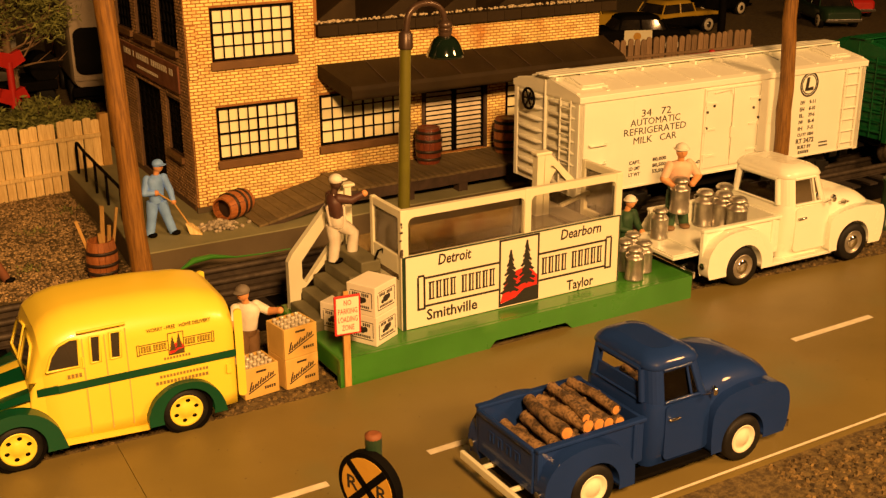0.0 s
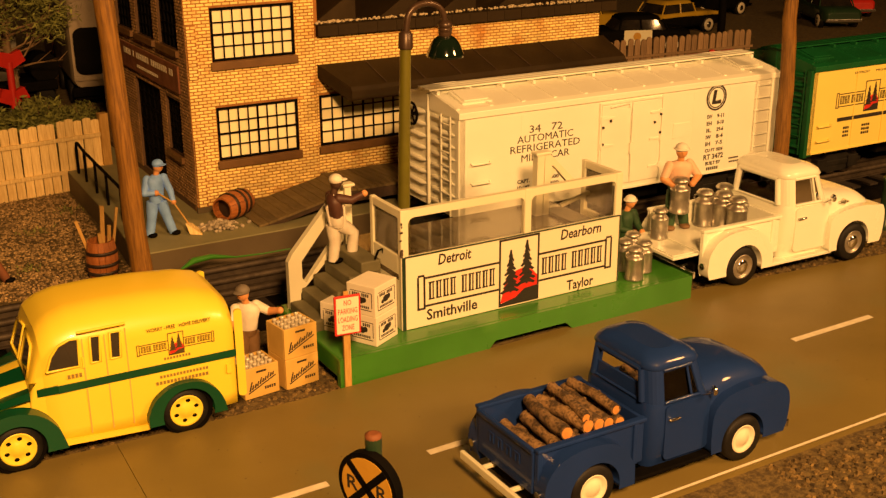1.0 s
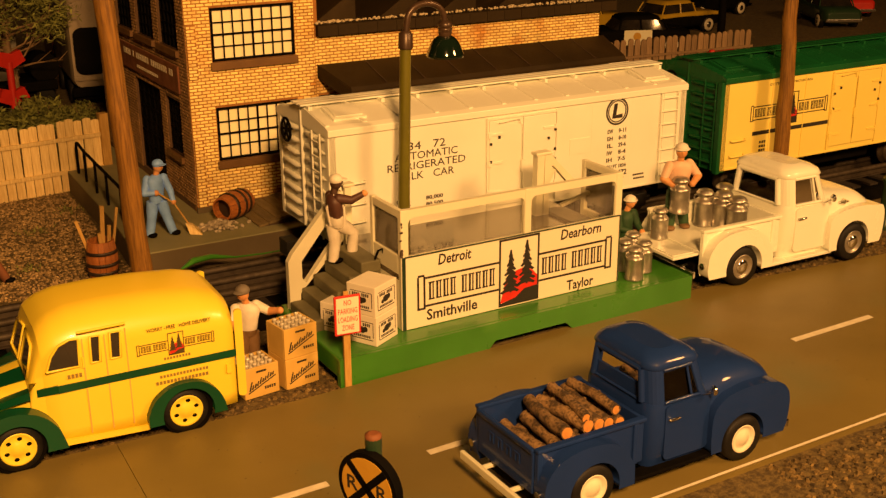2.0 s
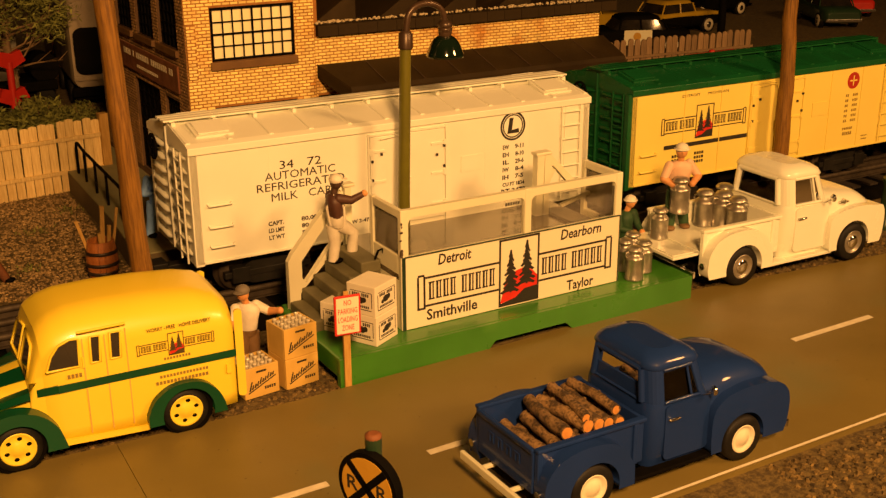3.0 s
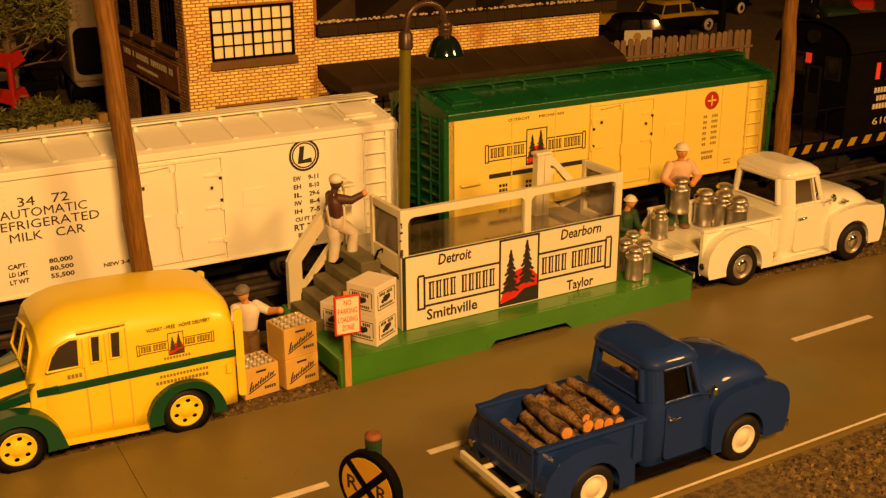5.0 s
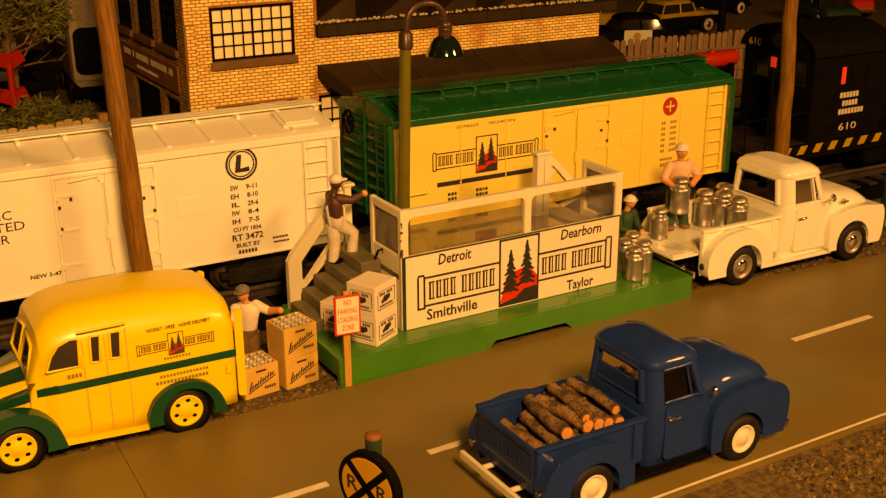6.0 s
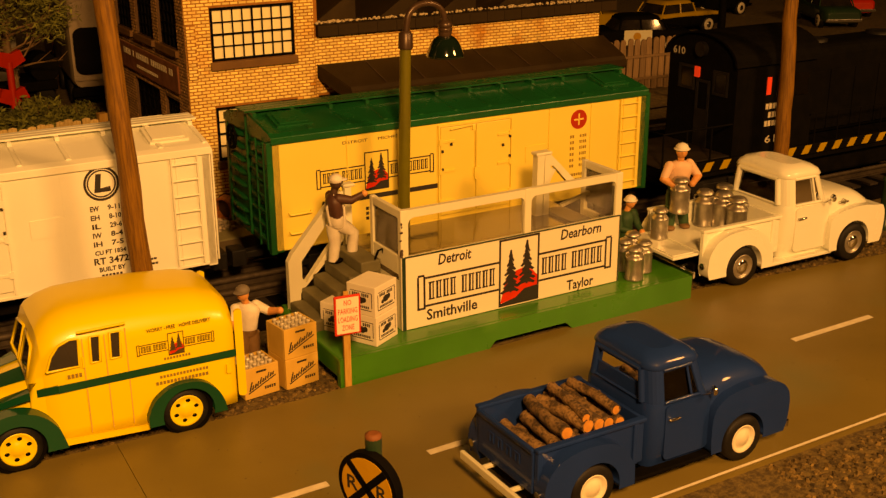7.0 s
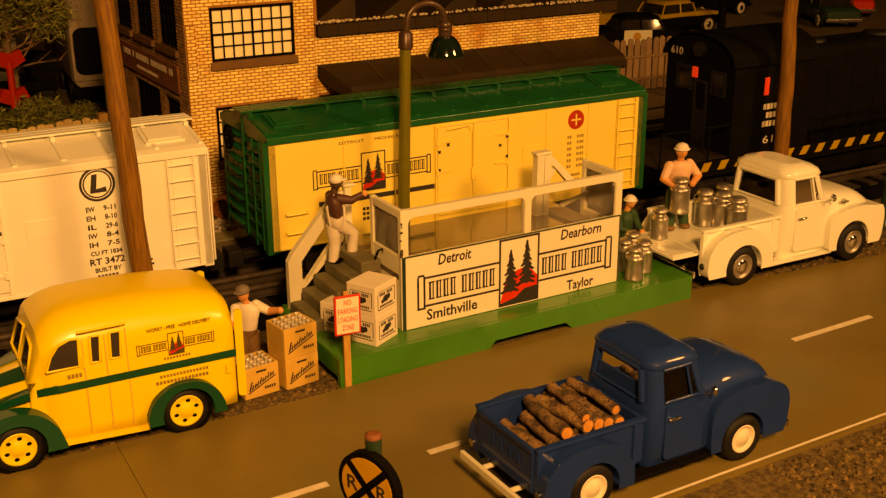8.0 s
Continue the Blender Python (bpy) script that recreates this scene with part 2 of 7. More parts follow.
HOOP = material("dark_iron_hoop", (0.03, 0.022, 0.018), (0.05, 0.035, 0.025), 3, 0.5, metal=0.5)
STICK = material("pale_stick_wood", (0.5096, 0.318, 0.09), (0.3724, 0.212, 0.0525), 3, 0.7, stretch=(4, 4, 0.5))
STONE = material("grey_stone_chip", (0.45, 0.40, 0.30), (0.25, 0.21, 0.15), 5, 0.85, bump=0.5, island=0.4)
RAIL = material("worn_rail_steel", (0.07, 0.055, 0.04), (0.04, 0.03, 0.022), 3, 0.65, metal=0.5)
TIE = material("dark_tie", (0.022, 0.015, 0.01), (0.012, 0.008, 0.006), 3, 0.8, bump=0.3, rand=0.2)
STAIR = material("grey_brown_steps", (0.147, 0.1378, 0.075), (0.1078, 0.1007, 0.05625), 1, 0.6, bump=0.1)
POSTGREEN = material("olive_post_paint", (0.13, 0.125, 0.012), (0.10, 0.095, 0.01), 1, 0.4, coat=0.2)
BROWNMETAL = material("brown_lamp_metal", (0.075, 0.045, 0.028), (0.05, 0.03, 0.02), 2, 0.35, metal=0.3)
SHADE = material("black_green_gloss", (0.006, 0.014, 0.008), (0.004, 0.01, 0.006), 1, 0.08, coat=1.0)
CLEAR = glass("clear_plastic", (0.97, 0.96, 0.93))
HAZY = glass("hazy_plastic", (0.95, 0.94, 0.9))
_n = HAZY.node_tree
_d, _m = _n.nodes.new("ShaderNodeBsdfDiffuse"), _n.nodes.new("ShaderNodeMixShader")
_d.inputs[0].default_value = (0.42, 0.38, 0.27, 1)
_m.inputs[0].default_value = 0.28
_n.links.new(_n.nodes["Material Output"].inputs[0].links[0].from_socket, _m.inputs[1])
_n.links.new(_d.outputs[0], _m.inputs[2])
_n.links.new(_m.outputs[0], _n.nodes["Material Output"].inputs[0])
CARGLASS = glass("vehicle_glass", (0.55, 0.52, 0.46))
BOTTLE = glass("bottle_glass", (0.88, 0.86, 0.78))
SKIN = material("painted_skin", (0.62, 0.30, 0.12), (0.55, 0.25, 0.09), 3, 0.5)
DARKSKIN = material("dark_painted_skin", (0.07, 0.035, 0.022), (0.05, 0.025, 0.016), 3, 0.5)
SHIRT_BROWN = material("dark_brown_shirt_paint", (0.075, 0.03, 0.02), (0.055, 0.022, 0.015), 3, 0.55)
CLOTH_WHITE = material("white_cloth_paint", (0.74, 0.71, 0.62), (0.62, 0.58, 0.48), 2, 0.6, bump=0.2)
CLOTH_BLUE = material("light_blue_denim_paint", (0.22, 0.43, 0.95), (0.16, 0.32, 0.75), 2, 0.6, bump=0.2)
CLOTH_BROWN = material("brown_cloth_paint", (0.20, 0.115, 0.05), (0.15, 0.085, 0.035), 2, 0.65, bump=0.2)
CLOTH_GREEN = material("dark_green_cloth_paint", (0.03, 0.085, 0.035), (0.02, 0.06, 0.025), 2, 0.65)
CLOTH_GREY = material("grey_cloth_paint", (0.17, 0.15, 0.12), (0.12, 0.10, 0.08), 2, 0.65)
CLOTH_PINK = material("pale_pink_cloth_paint", (0.72, 0.50, 0.36), (0.62, 0.42, 0.29), 2, 0.6)
BARK = material("log_bark", (0.275, 0.1708, 0.077), (0.05, 0.03172, 0.0165), 3, 0.9, bump=1.0, bscale=12, rand=0.3, spread=0.35)
LOGEND = material("fresh_log_end", (0.62, 0.29, 0.08), (0.46, 0.20, 0.05), 4, 0.7)
CARTON = material("white_carton", (0.74, 0.71, 0.60), (0.68, 0.64, 0.53), 0.8, 0.6)
CRATE = material("yellow_crate_wood", (0.62, 0.42, 0.12), (0.54, 0.35, 0.09), 1, 0.5)
SIGNYELLOW = material("dull_yellow_sign", (0.52, 0.30, 0.04), (0.45, 0.25, 0.03), 2, 0.5)
RUST = material("rusty_red_brown", (0.20, 0.07, 0.025), (0.13, 0.045, 0.018), 1.5, 0.7, bump=0.2)
LEAF = material("lichen_green", (0.25, 0.27, 0.07), (0.13, 0.145, 0.035), 4, 0.9, island=0.45)
TWIG = material("dry_twig", (0.26, 0.17, 0.09), (0.16, 0.10, 0.05), 3, 0.85)
GREYPLASTIC = material("grey_plastic", (0.22, 0.2, 0.16), (0.17, 0.155, 0.125), 1, 0.45)
TABLE = material("brown_table_top", (0.13, 0.075, 0.035), (0.09, 0.05, 0.025), 0.3, 0.6, bump=0.1)
ROOMWALL = material("dim_room_wall", (0.035, 0.026, 0.018), (0.027, 0.02, 0.014), 0.02, 0.85, bump=0.05, spec=0.2)
TAXI = material("taxi_yellow", (0.45, 0.30, 0.03), (0.38, 0.25, 0.02), 1, 0.3, coat=0.5)
GREYGREEN = material("dark_bottle_green", (0.02, 0.05, 0.025), (0.015, 0.035, 0.02), 1, 0.3, coat=0.4)
LETTER = material("pale_lettering", (0.6, 0.55, 0.42), None, 3, 0.6)
PORCH = material("worn_black_floor", (0.02, 0.014, 0.009), (0.012, 0.009, 0.006), 2, 0.7, bump=0.2, spec=0.2)
DARKGLASS_LOCO = material("black_cab_pane", (0.004, 0.004, 0.004), (0.006, 0.005, 0.005), 1, 0.1, spec=0.3)
GLOWRED = bpy.data.materials.new("red_marker_light")
GLOWRED.use_nodes = True
GLOWRED.node_tree.nodes["Principled BSDF"].inputs["Base Color"].default_value = (0.5, 0.02, 0.01, 1)
GLOWRED.node_tree.nodes["Principled BSDF"].inputs["Emission Color"].default_value = (1, 0.07, 0.02, 1)
GLOWRED.node_tree.nodes["Principled BSDF"].inputs["Emission Strength"].default_value = 0.5


# ---- ground, road, track bed ----
def build_ground():
    g = M()
    g.box(-160, 260, -40, 260, -6.0, -0.16)
    part("ground", g, GRAVEL, None, "tan and brown scattered litter over the layout board", kind="structure")
    rnd = random.Random(5)
    # loose stone over the parts of the board that lie bare near the camera
    patches = [(26, 52, 17, 24.6, 4500, 0.13), (0, 16, 37, 43, 2200, 0.12), (34, 50, 37.5, 45, 2200, 0.12),
               (14, 36, 38, 45.5, 900, 0.12), (0, 11.7, 53.5, 72, 9000, 0.10)]
    c, pale = M(), M()
    for x0, x1, y0, y1, n, r in patches:
        m = pale if y0 > 50 else c
        for _ in range(n):
            x, y, s = rnd.uniform(x0, x1), rnd.uniform(y0, y1), r * rnd.uniform(0.5, 1.25)
            a, h = rnd.uniform(0, 6.3), s * rnd.uniform(0.5, 0.9)
            q = [(x + s * rnd.uniform(0.6, 1.2) * math.cos(a + k * 1.571), y + s * rnd.uniform(0.6, 1.2) * math.sin(a + k * 1.571), -0.17) for k in range(4)]
            t = [(x + 0.6 * (p[0] - x), y + 0.6 * (p[1] - y), -0.17 + h * rnd.uniform(0.7, 1.1)) for p in q]
            m.add(q + t, [(4, 5, 6, 7), (0, 1, 5, 4), (1, 2, 6, 5), (2, 3, 7, 6), (3, 0, 4, 7)], False)
    part("gravel", c, CHIP, None, "loose brown and tan crushed stone", kind="stuff")
    part("litter", pale, LITTER, None, "pale tan chips scattered inside the board fence", kind="stuff")


def build_road():
    # two boards that meet at a narrow seam
    a, b = M(), M()
    far = [(6.72, 36.95), (13.9, 37.0), (24.0, 37.6), (34.6, 38.55), (47.0, 37.65), (75, 37.5), (140, 39)]
    near = [(140, 27.8), (75, 25.9), (48, 25.45), (32.4, 25.0), (21.7, 24.6), (6.80, 24.1)]
    b.prism(far + near, -0.16, 0.0, "z")
    a.prism([(-70, 38.0), (6.70, 37.0), (6.78, 24.1), (-70, 25.0)], -0.16, -0.006, "z")
    r = part("road", b, ROAD, None, "brown-grey painted road board with white lines", bevel=0.04, kind="structure")
    part("road_board", a, ROAD, r, bevel=0.04)
    line = M()
    ang = math.atan2(32.0 - 30.9, 39.58 - 16.22)
    for x0, x1 in ((9.3, 12.3), (16.22, 20.5), (24.2, 28.3), (34.55, 39.6), (44.0, 48.6), (53, 57)):
        p = [(x0, 30.8 + (x0 - 16.22) * math.tan(ang)), (x1, 30.8 + (x1 - 16.22) * math.tan(ang))]
        line.add([(p[0][0], p[0][1], 0.006), (p[1][0], p[1][1], 0.006), (p[1][0], p[1][1] + 0.34, 0.006), (p[0][0], p[0][1] + 0.34, 0.006)], [(0, 1, 2, 3)])
    part("centre_dashes", line, ROADLINE, r, "short white painted centre dashes")
    edge = M()
    for (xa, ya), (xb, yb) in zip(near[1:], near[2:]):
        edge.add([(xa, ya + 0.12, 0.005), (xb, yb + 0.12, 0.005), (xb, yb + 0.24, 0.005), (xa, ya + 0.24, 0.005)], [(0, 1, 2, 3)])
    rnd, sp = random.Random(61), M()
    for _ in range(420):
        x, y, q = rnd.uniform(-4, 46), rnd.uniform(25.6, 36.6), rnd.uniform(0.015, 0.04)
        sp.add([(x + q * rnd.uniform(0.6, 1.3) * math.cos(a), y + q * rnd.uniform(0.6, 1.3) * math.sin(a), 0.004) for a in (k * math.pi / 3 for k in range(6))], [(0, 1, 2, 3, 4, 5)])
    tagged(part("grit", sp, PADSIDE, r, "dark specks of grit on the road"), kind="stuff")
    part("edge_line", edge, ROADLINE, r, "thin white painted road edge line")


TRACK_TURN = 1.1


def build_track():
    bed = M()
    bed.prism([(44.6, -0.15), (45.6, 0.25), (52.6, 0.25), (53.2, -0.15)], -60, 150, "x")
    t = part("track_bed", bed, SOOT, None, "black toy train track bed", kind="structure")
    t.matrix_basis = at(30, 46, 0, TRACK_TURN) @ at(-30, -46, 0)
    for y in (47.4, 49.0, 50.6):
        r = M()
        r.tube([(-60, y, 0.82), (150, y, 0.82)], 0.17, 8)
        r.box(-60, 150, y - 0.06, y + 0.06, 0.4, 0.72)
        r.box(-60, 150, y - 0.22, y + 0.22, 0.38, 0.44)
        part("rail", r, RAIL, t, "worn tubular steel rail")
    tie = M()
    tie.box(-0.35, 0.35, 45.9, 52.1, 0.2, 0.38)
    tm = tie.mesh("tie")
    tm.materials.append(TIE)
    for k in range(60):
        o = new("tie", tm)
        o.parent = t
        o.location = ((-20 + k * 1.55) * CM, 0, 0)
    # added black strip and rails, standing in for the shaded ground beyond the track
    sd = M()
    sd.prism([(54.0, -0.155), (54.6, 0.15), (68.0, 0.15), (69.0, -0.155)], 49, 150, "x")
    s2 = part("added_dark_strip", sd, SOOT, None, "added black strip with rails, for the dark beyond the track", kind="structure")
    for y in (58.0, 61.2, 65.0):
        r = M()
        r.tube([(49, y, 0.5), (150, y, 0.5)], 0.15, 8)
        r.box(49, 150, y - 0.06, y + 0.06, 0.14, 0.42)
        part("rail", r, RAIL, s2, "worn tubular steel rail")
    return t


def build_room():
    def slab(name, label, *b):
        g = M()
        g.box(*b)
        return part(name, g, ROOMWALL, None, label, kind="structure")
    slab("wall_north", "dim brown room wall", -160, 260, 260, 264, -6, 230)
    slab("wall_south", "dim brown room wall", -160, 260, -164, -160, -90, 230)
    slab("wall_west", "dim brown room wall", -164, -160, -160, 260, -90, 230)
    slab("wall_east", "dim brown room wall", 260, 264, -160, 260, -90, 230)
    slab("ceiling", "plain dim ceiling of the train room", -164, 264, -164, 264, 230, 234)
    slab("floor", "dark floor of the train room", -164, 264, -164, 264, -94, -90)


# ---- brick factory ----
PAD_Z = 1.2
BX, BY, BA = 16.42, 58.47, 2.12


def slab_with_holes(mk, u0, u1, z0, z1, v0, v1, holes, side=False):
    us = sorted({u0, u1, *[h[0] for h in holes], *[h[1] for h in holes]})
    zs = sorted({z0, z1, *[h[2] for h in holes], *[h[3] for h in holes]})
    for a, b in zip(us, us[1:]):
        for c, d in zip(zs, zs[1:]):
            cu, cz = (a + b) / 2, (c + d) / 2
            if not any(h[0] < cu < h[1] and h[2] < cz < h[3] for h in holes):
                if side:
                    mk.box(v0, v1, a, b, c, d)
                else:
                    mk.box(a, b, v0, v1, c, d)


def courses(u0, u1, z0, z1, holes, w=0.47, h=0.178, gap=0.035, seed=1):
    """The bricks of one face as (u, z, width, height)."""
    rnd, out, row, z = random.Random(seed), [], 0, z0
    while z + h < z1 + 0.02:
        u = u0 - (w / 2 if row % 2 else 0)
        while u < u1:
            a, b = max(u, u0), min(u + w - gap, u1)
            segs = [(a, b)]
            for q in holes:
                if z + h - gap > q[2] and z < q[3]:
                    nxt = []
                    for s, e in segs:
                        if e <= q[0] or s >= q[1]:
                            nxt.append((s, e))
                        else:
                            if s < q[0]:
                                nxt.append((s, q[0]))
                            if e > q[1]:
                                nxt.append((q[1], e))
                    segs = nxt
            out += [(s, z, e - s, h - gap) for s, e in segs if e - s > 0.06]
            u += w
        z += h
        row += 1
    return out


def lay(bricks, v, wall, single, many, side=False, near=None, proud=0.03, seed=3):
    """Bricks on a wall's face at v: those within near become pieces of their own, the rest one joined part."""
    rnd = random.Random(seed)
    rest, shared, count = M(), {}, 0
    for u, z, w, h in bricks:
        d = proud * rnd.uniform(0.5, 1.3)
        if near and near[0] < u < near[1] and near[2] < z < near[3] and count < 290 and w > 0.42:
            key = round(w, 2)
            if key not in shared:
                b = M()
                b.add([(0, 0.02, 0), (w, 0.02, 0), (w, 0.02, h), (0, 0.02, h),
                       (0.02, -proud, 0.02), (w - 0.02, -proud, 0.02), (w - 0.02, -proud, h - 0.02), (0.02, -proud, h - 0.02)],
                      [(4, 5, 6, 7), (0, 1, 5, 4), (1, 2, 6, 5), (2, 3, 7, 6), (3, 0, 4, 7)])
                shared[key] = b.mesh("brick")
                shared[key].materials.append(single)
            o = new("brick", shared[key])
            o.parent = wall
            o.location = (u * CM, (v + rnd.uniform(-0.006, 0.006)) * CM, z * CM)
            count += 1
        else:
            e = 0.02
            q = [(u, 0.02, z), (u + w, 0.02, z), (u + w, 0.02, z + h), (u, 0.02, z + h),
                 (u + e, -d, z + e), (u + w - e, -d, z + e), (u + w - e, -d, z + h - e), (u + e, -d, z + h - e)]
            if side:
                q = [(v + p[1], p[0], p[2]) for p in q]
            else:
                q = [(p[0], v + p[1], p[2]) for p in q]
            rest.add(q, [(4, 5, 6, 7), (0, 1, 5, 4), (1, 2, 6, 5), (2, 3, 7, 6), (3, 0, 4, 7)])
    return tagged(part("brickwork", rest, many, wall), kind="stuff")


def factory_window(parent, u0, u1, z0, z1, v, cols=8, rows=4, sill=True):
    """A steel sash with cream panes, on a face that looks towards -v."""
    t = 0.14
    w = M()
    pu, pz = (u1 - u0 - 2 * t) / cols, (z1 - z0 - 2 * t) / rows

    def edges(k, n, a, p):
        lo = 0.0 if k == 0 else (0.045 if k == n // 2 else 0.028)
        hi = 0.0 if k == n - 1 else (0.045 if k + 1 == n // 2 else 0.028)
        return a + k * p + lo, a + (k + 1) * p - hi
    holes = [(*edges(i, cols, u0 + t, pu), *edges(j, rows, z0 + t, pz)) for i in range(cols) for j in range(rows)]
    slab_with_holes(w, u0, u1, z0, z1, v - 0.04, v + 0.1, holes)
    ob = part("window", w, SOOT, parent, "black steel sash with small cream panes", weld=True)
    pm = M()
    pm.box(0, pu, 0, 0.03, 0, pz)
    me = pm.mesh("pane")
    me.materials.append(PANE)
    for i in range(cols):
        for j in range(rows):
            o = new("pane", me)
            o.parent = ob
            o.location = ((u0 + t + i * pu) * CM, (v + 0.07) * CM, (z0 + t + j * pz) * CM)
    if sill:
        s = M()
        s.box(u0 - 0.12, u1 + 0.12, v - 0.22, v + 0.1, z0 - 0.46, z0 - 0.02)
        part("sill", s, SILL, ob, "brown painted sill", bevel=0.03)
    return ob


def build_factory():
    pad = M()
    pad.prism([(11.85, 71.0), (11.95, 60.0), (11.7, 53.3), (19.5, 53.55), (25.0, 54.1), (48, 55.0), (48, 80), (11.85, 80)], -0.2, PAD_Z, "z")
    part("loading_pad", pad, [CONCRETE], None, "grey concrete pad with brown stained edges", bevel=0.05, kind="structure")
    side = M()
    side.prism([(11.82, 71), (11.92, 60), (11.67, 53.27), (19.5, 53.52), (25.0, 54.07), (48, 54.97), (48, 55.2), (25, 54.2), (19.5, 53.6), (11.75, 53.35), (12.0, 60), (11.9, 71)], -0.2, PAD_Z - 0.07, "z")
    part("pad_edge", side, PADSIDE, None, "dark brown stained pad edge", kind="structure")

    b = thing("factory_building", at(BX, BY, 0, BA), "buff brick factory with cream-paned steel windows", "building")
    TOP = 15.5
    # tall corner block, front face
    h1 = [(1.42, 6.2, 9.45, 12.3), (1.42, 6.2, 4.0, 6.95)]
    wall = M()
    slab_with_holes(wall, 0, 7.42, PAD_Z, TOP, 0, 0.5, h1)
    w1 = part("wall", wall, MORTAR, b, "buff brick wall of the corner block", weld=True)
    lay(courses(0.02, 7.4, PAD_Z + 0.35, TOP, [(q[0] - 0.02, q[1] + 0.02, q[2] - 0.45, q[3] + 0.02) for q in h1]), 0.0, w1,
        BRICK_ONE, BRICK, near=(0.5, 7.0, 2.0, 9.4))
    for q in h1:
        factory_window(b, *q, 0.02)
    plinth = M()
    plinth.box(-0.08, 7.5, -0.1, 0.1, PAD_Z, PAD_Z + 0.32)
    part("plinth", plinth, PADSIDE, b, "dark stone plinth", bevel=0.03)
    for z0, z1 in ((PAD_Z + 0.34, 5.3), (8.6, 11.5)):
        pier = M()
        pier.box(0.04, 0.56, -0.12, 0.0, z0, z1)
        po = part("corner_pier", pier, MORTAR, b)
        lay(courses(0.04, 0.56, z0 + 0.02, z1, []), -0.12, po, BRICK_ONE, BRICK)
    # long wing, set back a little, with its wide opening
    h2 = [(7.6, 13.2, 4.0, 6.95), (14.5, 18.75, 2.5, 6.4), (20.4, 26.0, 4.0, 6.95)]
    wall2 = M()
    slab_with_holes(wall2, 7.42, 27.6, PAD_Z, 10.9, 0.12, 0.62, h2)
    w2 = part("wall", wall2, MORTAR, b, "buff brick wall of the long wing", weld=True)
    lay(courses(7.45, 27.58, PAD_Z, 10.3, [(q[0] - 0.02, q[1] + 0.02, q[2] - (0.45 if k != 1 else 0), q[3] + 0.02) for k, q in enumerate(h2)], seed=2), 0.12, w2,
        BRICK_ONE, BRICK, near=(8, 14, 7.0, 10.0), seed=8)
    factory_window(b, *h2[0], 0.14)
    factory_window(b, *h2[2], 0.14)
    # slatted double shutter
    for u0, u1 in ((14.5, 16.6), (16.66, 18.75)):
        d = M()
        d.box(u0, u1, 0.3, 0.36, 2.5, 6.4)
        for e in (u0, u1 - 0.14):
            d.box(e, e + 0.14, 0.14, 0.3, 2.5, 6.4)
        door = part("shutter_door", d, SOOT, b, "dark framed shutter door with grey slats")
        n = 13
        sl = M()
        sl.tf = Matrix.Rotation(radians(-20), 4, "X")
        sl.box(0, u1 - u0 - 0.3, -0.03, 0.03, 0, 0.19)
        sm = sl.mesh("slat")
        sm.materials.append(DOORGREY)
        for k in range(n):
            o = new("slat", sm)
            o.parent = door
            o.location = ((u0 + 0.15) * CM, 0.2 * CM, (2.6 + k * 0.29) * CM)
    frm = M()
    frm.box(14.3, 14.5, 0.0, 0.4, 2.5, 6.6)
    frm.box(18.75, 18.95, 0.0, 0.4, 2.5, 6.6)
    frm.box(14.3, 18.95, 0.0, 0.4, 6.42, 6.62)
    part("door_surround", frm, DARKWOOD, b)
    # parapet ledge and sawtooth roof
    n = 17
    lm = M()
    lm.box(0, 1.22, -0.35, 0.55, 10.32, 10.92)
    ledge_me = lm.mesh("coping_block")
    ledge_me.materials.append(ROOFING)
    for k in range(n):
        o = new("coping_block", ledge_me)
        o.parent = b
        o.location = ((7.55 + k * 1.245) * CM, 0.1 * CM, 0)
    rf = M()
    rf.box(7.42, 27.6, 0.7, 18, 10.4, 10.7)
    part("roof", rf, ROOFING, b, "brown tar-paper roof")
    for k in range(5):
        u = 7.6 + k * 4.1
        s = M()
        s.loft([[(u, 1.0, 10.7), (u + 2.9, 1.0, 10.7), (u + 2.9, 1.0, 12.6)], [(u, 12, 10.7), (u + 2.9, 12, 10.7), (u + 2.9, 12, 12.6)]], smooth=False)
        part("roof_monitor", s, ROOFING, b, "brown sawtooth roof light")
    fl, rnd = M(), random.Random(4)
    for _ in range(260):
        u = 7.7 + 19.6 * rnd.random()
        r = rnd.uniform(0.04, 0.13)
        fl.ball((u, rnd.uniform(0.4, 0.9), 10.92 + r * 0.4), (r, r, r * 0.7), 5, 4)
    tagged(part("roof_fluff", fl, FLUFF, b, "pale fluffy litter along the parapet"), kind="stuff")
    # canopy
    aw = M()
    aw.loft([[(7.55, 0.1, 8.75), (7.55, 0.1, 7.95), (8.3, -2.55, 6.98), (8.3, -2.72, 7.1), (8.3, -2.75, 7.6), (8.3, -2.6, 7.82)],
             [(27.9, 0.1, 8.75), (27.9, 0.1, 7.95), (27.6, -2.55, 6.98), (27.6, -2.72, 7.1), (27.6, -2.75, 7.6), (27.6, -2.6, 7.82)]], smooth=False)
    canopy = part("canopy", aw, ROOFING, b, "dark brown tar-paper canopy over the dock", bevel=0.12)
    sm = M()
    for k in range(1, 8):
        u = 8 + k * 2.45
        sm.loft([[(u, 0.0, 8.74), (u + 0.05, 0.0, 8.74), (u + 0.05, 0.0, 8.77), (u, 0.0, 8.77)],
                 [(u + 0.1, -2.6, 7.84), (u + 0.15, -2.6, 7.84), (u + 0.15, -2.6, 7.875), (u + 0.1, -2.6, 7.875)]], smooth=False)
    part("seam", sm, DARKWOOD, canopy)
